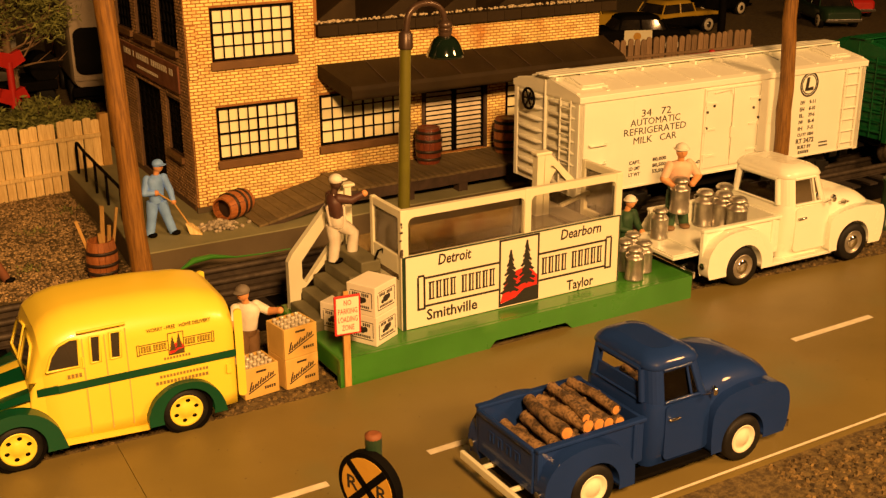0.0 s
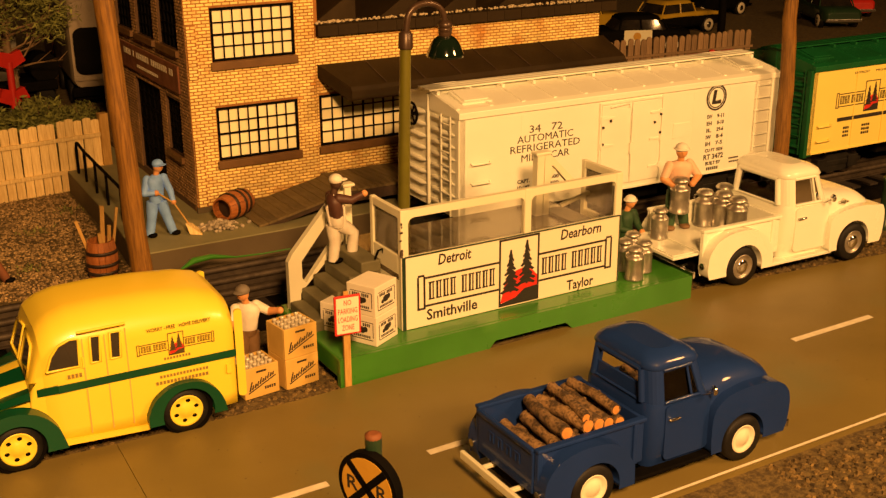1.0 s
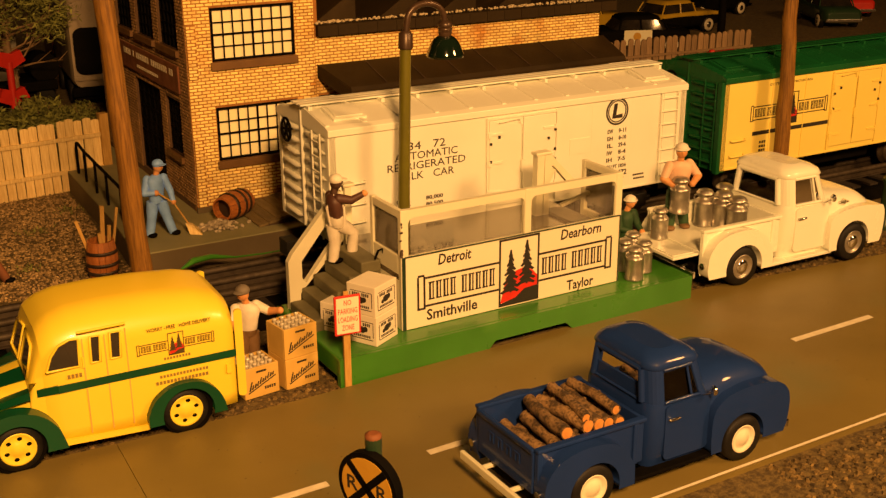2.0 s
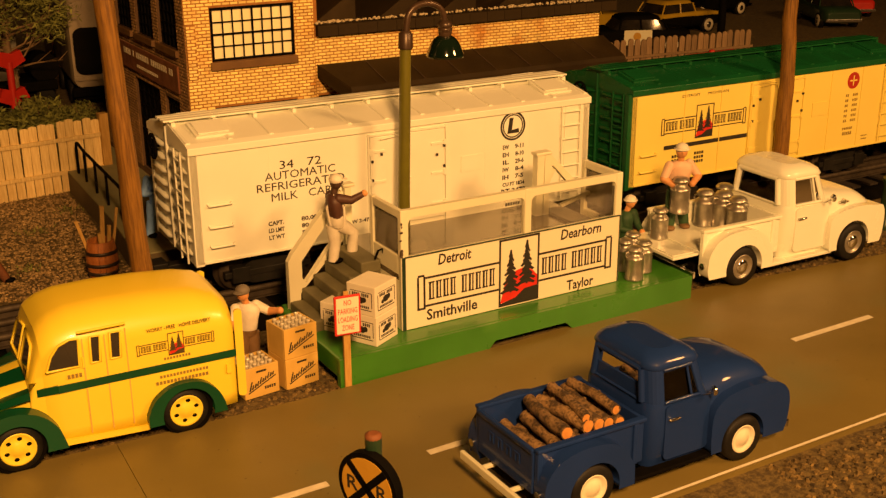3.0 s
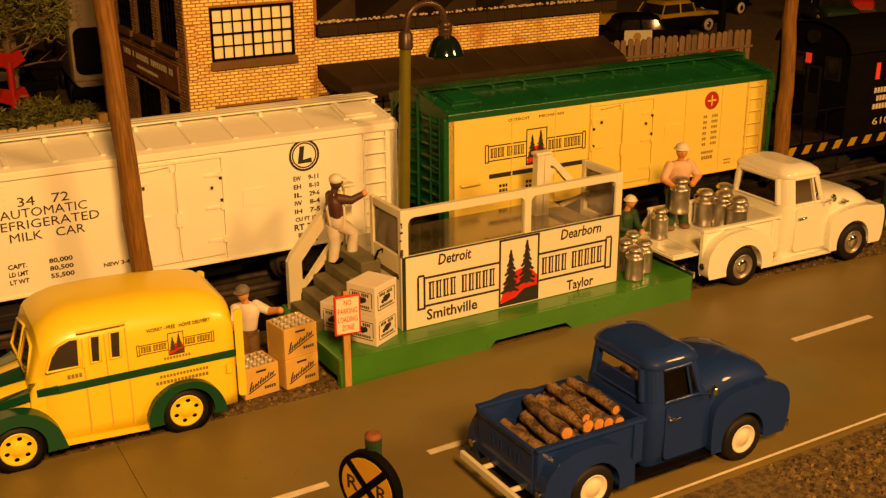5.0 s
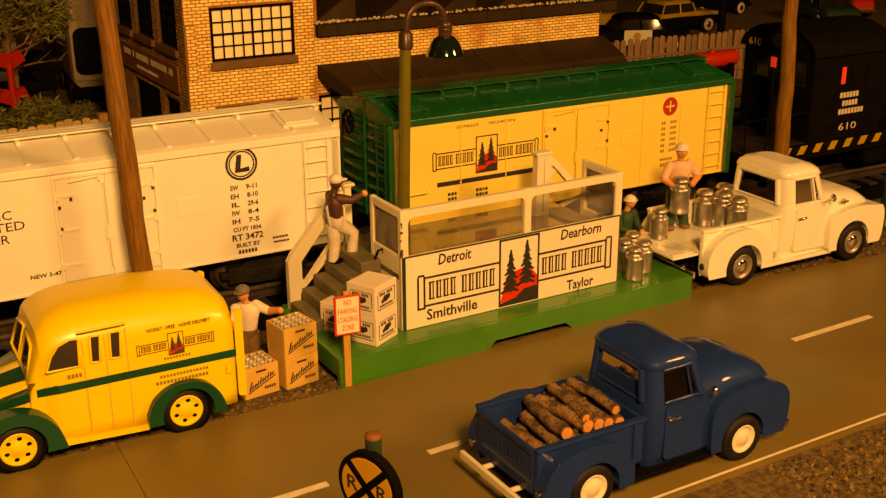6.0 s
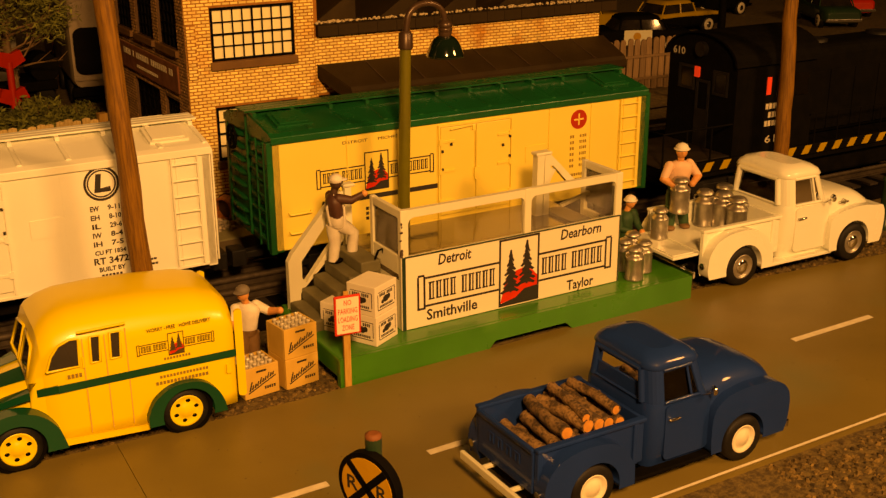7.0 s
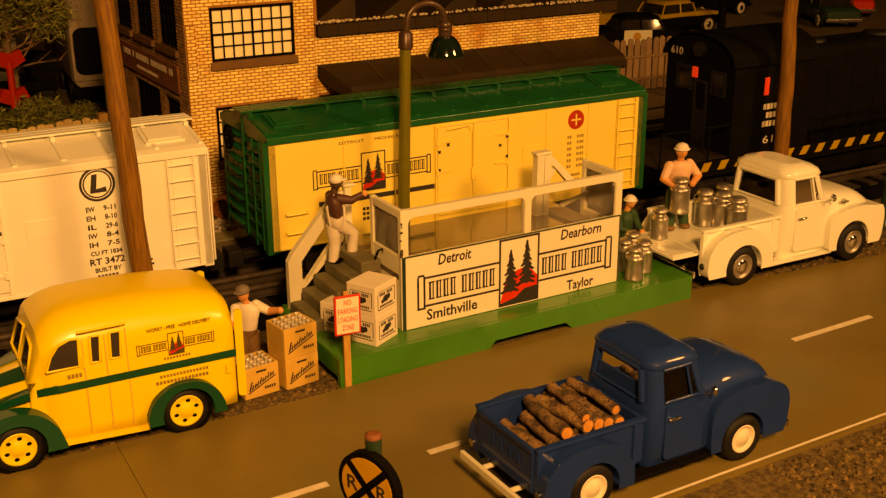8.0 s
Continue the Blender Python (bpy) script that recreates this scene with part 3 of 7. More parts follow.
    # street side
    hs = [(1.75, 4.3, 4.0, 7.1), (5.3, 10.2, 1.6, 7.2)] + [(1.3 + 4.3 * k, 4.6 + 4.3 * k, 10.0, 14.3) for k in range(4)]
    ws = M()
    slab_with_holes(ws, 0.5, 18, PAD_Z, TOP, 0.0, 0.5, hs, side=True)
    # darker than the front wall: shade of this side is partly in the colour
    w3 = part("wall", ws, DARKMORTAR, b, "brown brick street wall with shade in its colour", weld=True)
    lay(courses(0.02, 18, PAD_Z + 0.35, TOP, hs, seed=5), 0.0, w3, BRICK_ONE, SHADED_BRICK, side=True, seed=6)
    for k, q in enumerate(hs):
        g = M()
        g.box(0.25, 0.3, q[0], q[1], q[2], q[3])
        py, pz = (q[1] - q[0]) / 5, (q[3] - q[2]) / 7
        slab_with_holes(g, q[0], q[1], q[2], q[3], 0.16, 0.25, [(q[0] + i * py + 0.05, q[0] + (i + 1) * py - 0.05, q[2] + j * pz + 0.05, q[2] + (j + 1) * pz - 0.05) for i in range(5) for j in range(7)], side=True)
        part("window" if k != 1 else "street_door", g, SOOT, b, "dark steel-barred window", weld=True)
        if k != 1:
            s = M()
            s.box(-0.2, 0.1, q[0] - 0.1, q[1] + 0.1, q[2] - 0.35, q[2])
            part("sill", s, SILL, b)
    sg = M()
    sg.box(-0.14, -0.02, 1.35, 12.6, 7.62, 9.15)
    board = part("signboard", sg, RUST, b, "rusty red-brown signboard with faded bars of lettering", bevel=0.03)
    lt, rnd = M(), random.Random(9)
    y = 2.2
    while y < 11.6:
        w = rnd.uniform(0.18, 0.3)
        lt.box(-0.16, -0.13, y, y + w, 8.5, 8.85)
        y += w + (0.14 if rnd.random() < 0.8 else 0.5)
    y = 5.0
    while y < 9.0:
        lt.box(-0.16, -0.13, y, y + 0.2, 7.95, 8.12)
        y += 0.32
    part("bar_lettering", lt, LETTER, board)
    back = M()
    back.box(0.55, 27.6, 17.5, 18, PAD_Z, 10.9)
    back.box(27.1, 27.6, 0.65, 17.4, PAD_Z, 10.85)
    back.box(7.42, 7.9, 0.65, 17.4, 10.75, TOP)
    part("wall", back, MORTAR, b, "plain rear and end walls")
    rt = M()
    rt.box(0.0, 7.42, 0.0, 18, TOP, TOP + 0.4)
    part("roof", rt, ROOFING, b)
    inn = M()
    inn.box(0.6, 27, 0.7, 17, 1.3, 1.4)
    part("interior_floor", inn, SOOT, b)
    return b


def build_dock():
    """Timber loading dock with a ramp down to the pad, along the factory's front."""
    d = thing("loading_dock", at(BX, BY, 0, BA), "weathered timber loading dock with a ramp", "loading dock")
    top = 2.45
    pm = M()
    pm.box(0, 0.40, -4.0, -0.12, top - 0.14, top)
    me = pm.mesh("plank")
    me.materials.append(PLANK)
    k = 0
    u = 7.4
    rnd = random.Random(2)
    while u < 27.3:
        o = new("plank", me)
        o.parent = d
        o.matrix_basis = at(u, rnd.uniform(-0.04, 0.04), rnd.uniform(-0.015, 0.015))
        u += 0.425
    un = M()
    un.box(7.4, 27.3, -3.9, -0.2, top - 0.12, top - 0.035)
    part("underlay", un, STICK, d, "pale boards showing in the gaps")
    fr = M()
    fr.box(7.4, 27.4, -3.95, -3.7, top - 0.75, top - 0.15)
    fr.box(7.4, 27.4, -0.6, -0.4, top - 0.7, top - 0.15)
    part("edge_beam", fr, DARKWOOD, d, "dark timber edge beam")
    for u in (10.9, 14.5, 18.2, 22, 26):
        lg = M()
        lg.box(u, u + 0.6, -3.9, -3.3, PAD_Z, top - 0.7)
        part("post", lg, DARKWOOD, d)
    # ramp
    L, drop = 5.5, top - PAD_Z - 0.1
    ang = math.degrees(math.atan2(drop, L))
    u = 0.0
    rm = M()
    rm.box(0, 0.53, -4.1, -0.5, -0.14, 0)
    rme = rm.mesh("ramp_plank")
    rme.materials.append(PLANK)
    base = at(7.4, 0, top) @ pose(0, 0, 0, 0, -ang, 0)
    for k in range(10):
        o = new("ramp_plank", rme)
        o.parent = d
        o.matrix_basis = base @ at(-0.56 * (k + 1), rnd.uniform(-0.03, 0.03), 0)
    un = M()
    un.tf = base.copy()
    un.tf.translation = base.translation * 100
    un.box(-5.55, 0, -4.0, -0.6, -0.12, -0.035)
    part("ramp_underlay", un, STICK, d)
    for near, far in ((-4.05, -3.85), (-0.7, -0.4)):
        st = M()
        st.tf = base.copy()
        st.tf.translation = base.translation * 100
        st.box(-5.5, 0, near, far, -0.4, -0.15)
        part("ramp_beam", st, DARKWOOD, d)
    return d


def build_fence():
    f = thing("picket_fence", at(7.6, 70.6, 0, 8.5), "raw pale wooden board fence", "fence")
    rnd = random.Random(12)
    pm = M()
    pm.prism([(0, -0.15), (0.5, -0.15), (0.5, 4.3), (0.25, 4.36), (0, 4.3)], -0.06, 0.06)
    me = pm.mesh("board")
    me.materials.append(FENCEWOOD)
    for k in range(28):
        o = new("board", me)
        o.parent = f
        o.matrix_basis = at(-9 + k * 0.56, 0, rnd.uniform(-0.18, 0.1), 0, 0, rnd.uniform(-0.8, 0.8))
    for z in (1.0, 3.1):
        r = M()
        r.box(-9.2, 6.9, -0.2, -0.065, z, z + 0.24)
        part("fence_rail", r, FENCEWOOD, f)
    p = M()
    p.box(6.6, 7.15, -0.3, 0.25, -0.15, 4.55)
    part("fence_post", p, STICK, f, "square corner post", bevel=0.03)
    return f


build_room()
build_ground()
build_road()
build_track()
build_factory()
build_dock()
build_fence()


# ---- train ----
RAILTOP = 0.99
HALF, LEN = 3.0, 21.1


def bogie(parent, x):
    """A truck with side frames and two turning wheelsets."""
    g = M()
    for s in (-1, 1):
        g.box(x - 2.1, x + 2.1, s * 2.1 - 0.18, s * 2.1 + 0.18, 0.75, 1.05)
        for e in (-1.35, 1.35):
            g.box(x + e - 0.42, x + e + 0.42, s * 2.1 - 0.25, s * 2.1 + 0.25, 0.5, 1.25)
        g.prism([(x - 2.0, 0.8), (x - 0.7, 0.35), (x + 0.7, 0.35), (x + 2.0, 0.8), (x + 0.8, 1.45), (x - 0.8, 1.45)], s * 2.1 - 0.12, s * 2.1 + 0.12)
        for e in (-0.3, 0, 0.3):
            g.tube([(x + e, s * 2.1, 0.5), (x + e, s * 2.1, 1.2)], 0.13, 8)
    g.box(x - 0.5, x + 0.5, -2.0, 2.0, 0.9, 1.5)
    b = part("bogie", g, BLACK, parent, "black sprung truck", bevel=0.03)
    sets = []
    for e in (-1.35, 1.35):
        w = M()
        w.tube([(0, -1.9, 0), (0, 1.9, 0)], 0.15, 8)
        for s in (-1, 1):
            w.lathe([(0.2, s * 1.85), (0.86, s * 1.85), (0.9, s * 1.7), (0.9, s * 1.5), (1.05, s * 1.45), (1.05, s * 1.3), (0.2, s * 1.3)], 20, axis="y")
        o = part("wheelset", w, RAIL, b, at=at(x + e, 0, 0.9))
        sets.append(o)
    return sets


def milk_car(name, label, side_mat, roof_mat, end_mat, scheme):
    """A refrigerator car: origin at its middle on the railhead; side faces at y = -3 and 3."""
    c = thing(name, Matrix(), label, "train car")
    z0, z1 = 1.95, 7.0
    h = LEN / 2
    body = M()
    body.box(-h + 0.3, h - 0.3, -HALF + 0.03, HALF - 0.03, z0, z1)
    part("body", body, side_mat, c, bevel=0.05)
    # side sheets with plain edges, door, panels
    for s in (-1, 1):
        pn = M()
        a, b = sorted((s * (HALF - 0.06), s * HALF))
        pn.box(-h + 0.06, h - 0.06, a, b, z0, z1 - 0.02)
        part("side_panel", pn, side_mat, c)
    det = M()
    y = -HALF
    for x in (-6.9, -4.3, 4.3, 6.9, 9.0):
        if scheme == "yellow" or abs(x) > 8:
            det.box(x, x + 0.05, y - 0.035, y, z0 + 0.1, z1 - 0.15)
    det.box(-h + 0.38, h - 0.38, y - 0.05, y, z0, z0 + 0.1)
    part("side_rib", det, side_mat, c)
    rv = M()
    for x in (-6.85, 4.35, 6.95):
        for k in range(18):
            rv.ball((x - 0.08, y - 0.01, z0 + 0.3 + k * 0.26), 0.03, 5, 4)
    tagged(part("rivets", rv, side_mat, c), kind="stuff")
    d0, d1 = -2.0, 1.95
    dz0, dz1 = z0 + 0.35, z1 - 0.35
    for a, b in ((d0, (d0 + d1) / 2 - 0.02), ((d0 + d1) / 2 + 0.02, d1)):
        dm = M()
        dm.box(a, b, y - 0.09, y, dz0, dz1)
        door = part("door", dm, side_mat, c, bevel=0.02)
        hm = M()
        for z in (dz0 + 0.7, dz0 + 2.2, dz1 - 0.7):
            e = a if a == d0 else b
            g = 1 if a == d0 else -1
            hm.box(min(e, e + g * 0.75), max(e, e + g * 0.75), y - 0.14, y - 0.09, z - 0.05, z + 0.06)
            hm.box(e - 0.09, e + 0.09, y - 0.16, y, z - 0.14, z + 0.14)
        part("hinge", hm, side_mat, door)
    fr = M()
    fr.box(d0 - 0.13, d0 - 0.04, y - 0.1, y, z0 + 0.2, z1 - 0.2)
    fr.box(d1 + 0.04, d1 + 0.13, y - 0.1, y, z0 + 0.2, z1 - 0.2)
    fr.box(d0 - 0.04, d1 + 0.04, y - 0.1, y, dz1 + 0.03, dz1 + 0.12)
    fr.tube([(d0 + 0.5, y - 0.17, dz1 - 0.12), (d0 + 1.7, y - 0.17, dz1 - 0.02), (d0 + 1.75, y - 0.17, dz1 - 0.25)], 0.035, 6)
    fr.tube([(-0.05, y - 0.16, dz0 + 0.4), (-0.05, y - 0.16, dz1 - 0.3)], 0.045, 6)
    fr.box(-0.16, 0.1, y - 0.2, y - 0.09, dz0 + 1.6, dz0 + 2.2)
    part("door_bar", fr, side_mat, c)
    for px, pz in ((d0 + 0.02, 2.1), (d0 + 0.02, 1.2), (d0 + 0.5, 0.9), (d1 - 0.1, 1.9), (d1 - 0.1, 0.9), (d1 - 0.5, 1.3)):
        pins = M()
        pins.box(px, px + 0.1, y - 0.17, y - 0.08, dz1 - pz, dz1 - pz + 0.12)
        part("door_pin", pins, INK, c)
    pl = M()
    pl.box(2.9, 4.1, y - 0.03, y, 4.3, 5.1)
    part("placard", pl, side_mat, c)
    # ladders and grab irons
    ld = M()
    xa, xb = h - 1.75, h - 0.62
    for x in (xa, xb):
        ld.tube([(x, y - 0.08, z0 + 0.15), (x, y - 0.08, z1 - 0.1)], 0.045, 6)
    for k in range(7):
        z = z0 + 0.45 + k * 0.70
        ld.tube([(xa, y - 0.08, z), (xb, y - 0.08, z)], 0.045, 6)
        for x in (xa, xb):
            ld.box(x - 0.05, x + 0.05, y - 0.07, y, z - 0.05, z + 0.05)
    part("ladder", ld, side_mat, c)
    gi = M()
    for k, z in enumerate((z0 + 0.8, z0 + 1.7, z0 + 2.7)):
        if k < 2 or scheme == "white":
            gi.tube([(-h + 0.7, y, z), (-h + 0.72, y - 0.14, z - 0.06), (-h + 1.75, y - 0.14, z - 0.06), (-h + 1.78, y, z)], 0.05, 6)
    part("grab_iron", gi, side_mat, c)
    # corrugated ends
    for s in (-1, 1):
        e = M()
        prof = [(-HALF + 0.02, z0 - 0.1), (HALF - 0.02, z0 - 0.1), (HALF - 0.02, z1 + 0.05), (0, z1 + 0.9), (-HALF + 0.02, z1 + 0.05)]
        a, b = sorted((s * (h - 0.33), s * (h - 0.05)))
        e.prism(prof, a, b, "x")
        for yy in (-HALF + 0.02, HALF - 0.3):
            a2, b2 = sorted((s * (h - 0.4), s * h))
            e.box(a2, b2, yy - 0.02, yy + 0.3, z0 - 0.1, z1 + 0.02)
        end = part("end_wall", e, end_mat, c, bevel=0.03)
        rb = M()
        for k in range(8):
            z = z0 + 0.35 + k * 0.62
            for sy in (-1, 1):
                pts = [(s * (h - 0.06), sy * 0.25, z), (s * (h + 0.02), sy * 0.6, z), (s * (h + 0.02), sy * 2.1, z + 0.02), (s * (h - 0.06), sy * 2.6, z)]
                rb.tube(pts, [0.04, 0.13, 0.13, 0.04], 8)
        rb.tube([(s * (h + 0.0), 0, z0), (s * (h + 0.0), 0, z1 + 0.7)], 0.09, 6)
        part("corrugation", rb, end_mat, end)
        la = M()
        for yy in (-2.55, -1.65):
            la.tube([(s * (h + 0.2), yy, z0), (s * (h + 0.2), yy, z1)], 0.05, 6)
        for k in range(7):
            z = z0 + 0.4 + k * 0.7
            la.tube([(s * (h + 0.2), -2.55, z), (s * (h + 0.2), -1.65, z)], 0.05, 6)
        part("end_ladder", la, end_mat, end)
    bw = M()
    bx = -h - 0.35
    for k in range(20):
        a0, a1 = k * math.pi / 10, (k + 1) * math.pi / 10
        bw.tube([(bx, 1.1 + 0.55 * math.cos(a0), 6.5 + 0.55 * math.sin(a0)), (bx, 1.1 + 0.55 * math.cos(a1), 6.5 + 0.55 * math.sin(a1))], 0.07, 6)
    for k in range(3):
        a0 = k * math.pi / 3
        bw.tube([(bx, 1.1 - 0.5 * math.cos(a0), 6.5 - 0.5 * math.sin(a0)), (bx, 1.1 + 0.5 * math.cos(a0), 6.5 + 0.5 * math.sin(a0))], 0.05, 6)
    bw.tube([(bx, 1.1, 6.5), (-h, 1.1, 6.5)], 0.08, 6)
    part("brake_wheel", bw, SOOT, c, "black brake wheel")
    # roof with raised seams and a running board
    ro = M()
    prof = [(-HALF - 0.1, z1 - 0.1), (-HALF - 0.1, z1 + 0.22), (-HALF + 0.25, z1 + 0.34), (0, z1 + 0.84), (HALF - 0.25, z1 + 0.34), (HALF + 0.1, z1 + 0.22), (HALF + 0.1, z1 - 0.1)]
    ro.prism(prof, -h - 0.02, h + 0.02, "x")
    roof = part("roof", ro, roof_mat, c, bevel=0.03)
    se = M()
    for k in range(12):
        x = -h + 0.12 + k * (LEN - 0.24) / 11
        for s in (-1, 1):
            se.loft([[(x - 0.13, s * 2.75, z1 + 0.33), (x + 0.13, s * 2.75, z1 + 0.33), (x + 0.07, s * 2.75, z1 + 0.395), (x - 0.07, s * 2.75, z1 + 0.395)],
                     [(x - 0.13, s * 0.6, z1 + 0.71), (x + 0.13, s * 0.6, z1 + 0.71), (x + 0.07, s * 0.6, z1 + 0.775), (x - 0.07, s * 0.6, z1 + 0.775)]], smooth=False)
        se.box(x - 0.09, x + 0.09, -0.85, 0.85, z1 + 0.72, z1 + 0.9)
    part("roof_seam", se, roof_mat, roof)
    for k, yy in enumerate((-0.42, 0.0, 0.42)):
        wb = M()
        wb.box(-h - 0.25, h + 0.25, yy - 0.17, yy + 0.17, z1 + 0.9, z1 + 0.98)
        part("running_board", wb, roof_mat, roof)
    for sx in (-1, 1):
        for sy in (-1, 1):
            ha = M()
            x = sx * (h - 1.5)
            ha.tf = Matrix.Translation((x, sy * 1.55, z1 + 0.6)) @ Matrix.Rotation(radians(-sy * 14), 4, "X")
            ha.box(-0.85, 0.85, -0.75, 0.75, -0.12, 0.1)
            ha.box(-0.7, 0.7, -0.6, 0.6, 0.1, 0.17)
            part("roof_hatch", ha, roof_mat, roof, bevel=0.03)
    # underframe, couplers, trucks
    uf = M()
    uf.box(-h + 0.6, h - 0.6, -1.2, 1.2, 1.35, 1.86)
    uf.box(-3, 3, -1.9, 1.9, 0.9, 1.5)
    part("underframe", uf, SOOT, c, bevel=0.05)
    for s in (-1, 1):
        cp = M()
        a, b = sorted((s * (h - 1.5), s * (h + 0.9)))
        cp.box(a, b, -0.3, 0.3, 0.85, 1.2)
        cp.box(s * (h + 0.9) - 0.35, s * (h + 0.9) + 0.35, -0.5, 0.5, 0.6, 1.4)
        part("coupler", cp, BLACK, c, bevel=0.05)
    c["wheels"] = 0
    return c, bogie(c, -h + 3.6) + bogie(c, h - 3.6)


def emblem(parent, x, z, y, w, mat=INK):
    """The dairy emblem: two pines on a red hill inside a square, a ribbon to both sides carrying plain bars."""
    k = w / 10.0
    g = M()
    t = 0.09 * k

    def box(x0, x1, z0, z1, dd=0.012):
        g.box(x + x0, x + x1, y - dd, y, z + z0, z + z1)

    hw, z0, z1 = 1.05 * k, -1.55 * k, 1.55 * k
    for a in ((-hw, hw, z1 - t, z1), (-hw, hw, z0, z0 + t), (-hw, -hw + t, z0, z1), (hw - t, hw, z0, z1)):
        box(*a)
    for s in (-1, 1):
        a, b = sorted((s * hw, s * 4.75 * k))
        box(a, b, 0.50 * k, 0.50 * k + t)
        box(a, b, -0.66 * k - t, -0.66 * k)
        a, b = sorted((s * 4.75 * k, s * 5.05 * k))
        for zz in ((-0.85 * k, -0.85 * k + t), (0.62 * k, 0.62 * k + t)):
            box(a, b, *zz)
        for e in (s * 4.75 * k, s * 5.05 * k):
            box(e - t / 2, e + t / 2, -0.85 * k, 0.62 * k)
    # pines
    for px, base, top in ((-0.44, -0.95, 1.0), (0.40, -0.7, 1.32)):
        g.box(x + (px - 0.05) * k, x + (px + 0.05) * k, y - 0.02, y, z + base * k, z + top * k)
        n = 9
        for i in range(n):
            zz = base + 0.1 + (top - base - 0.12) * i / n
            for sd in (-1, 1):
                ww = sd * 0.56 * (1 - i / (n + 1.2)) * (1.0, 0.8, 0.95, 0.72)[(i + (sd > 0)) % 4]
                pts = [(px, zz + 0.26), (px + ww * 0.5, zz + 0.1), (px + ww, zz - 0.06), (px + ww * 0.75, zz - 0.12), (px + ww * 0.45, zz - 0.06), (px, zz - 0.04)]
                g.prism([(x + a * k, z + b * k) for a, b in pts], y - 0.018, y)
    g.prism([(x + (-1.0) * k, z + -1.5 * k), (x + 1.0 * k, z - 1.5 * k), (x + 1.0 * k, z - 0.85 * k), (x + 0.3 * k, z - 0.9 * k), (x - 0.2 * k, z - 1.25 * k), (x - 1.0 * k, z - 1.42 * k)], y - 0.024, y)
    r = part("emblem", g, mat, parent, "black pine trees and ribbon outline")
    h = M()
    h.prism([(x - 0.97 * k, z - 1.4 * k), (x - 0.2 * k, z - 1.25 * k), (x + 0.3 * k, z - 0.9 * k), (x + 0.97 * k, z - 0.85 * k), (x + 0.97 * k, z - 0.4 * k),
             (x + 0.7 * k, z - 0.1 * k), (x + 0.25 * k, z + 0.1 * k), (x - 0.1 * k, z + 0.02 * k), (x - 0.45 * k, z - 0.1 * k), (x - 0.7 * k, z - 0.35 * k), (x - 0.8 * k, z - 0.75 * k)], y - 0.008, y)
    part("red_hill", h, RED, r, "red hill behind the pines")
    # ribbon bars, one upright block a letter
    for a0, a1, n1, n2 in ((-4.55, -1.2, 4, 5), (1.2, 4.6, 4, 5)):
        nn = n1 + n2 + 0.6
        step = (a1 - a0) / nn
        u = a0
        for i in range(n1 + n2):
            if i == n1:
                u += 0.6 * step
            b = M()
            wd = 0.82 * step
            for c0, c1 in ((0.08, 0.40), (0.66, 0.86)):
                b.box(x + (u + c0 * wd) * k, x + (u + c1 * wd) * k, y - 0.012, y, z - 0.44 * k, z + 0.32 * k)
            for q0, q1, c0, c1 in ((-0.46, -0.40, 0.0, 1.0), (0.28, 0.34, 0.0, 1.0)):
                b.box(x + (u + c0 * wd) * k, x + (u + c1 * wd) * k, y - 0.0115, y, z + q0 * k, z + q1 * k)
            part("letter_bar", b, mat, r)
            u += step
    return r


def data_block(parent, x, y, z, mat):
    """Small columns of capacity figures, as plain bars."""
    g = M()
    for k in range(6):
        zz = z - k * 0.31
        bars(g, x - 0.5, y, zz, (0.09, 0.1), 0.15)
        bars(g, x + 0.1, y, zz, (0.07, 0.04, 0.08, 0.07), 0.15, 0.05)
    bars(g, x - 0.5, y, z - 2.02, (0.1, 0.1, 0.1, 0.08, 0.1, 0.1), 0.14)
    bars(g, x - 0.45, y, z - 2.35, (0.12, 0.1, 0.12, 0.1, 0.12), 0.19)
    bars(g, x + 1.2, y, z - 2.60, (0.1, 0.1, 0.1, 0.1), 0.07, 0.04)
    bars(g, x + 1.25, y, z - 2.80, (0.12, 0.12, 0.12), 0.07, 0.04)
    return part("capacity_data", g, mat, parent)


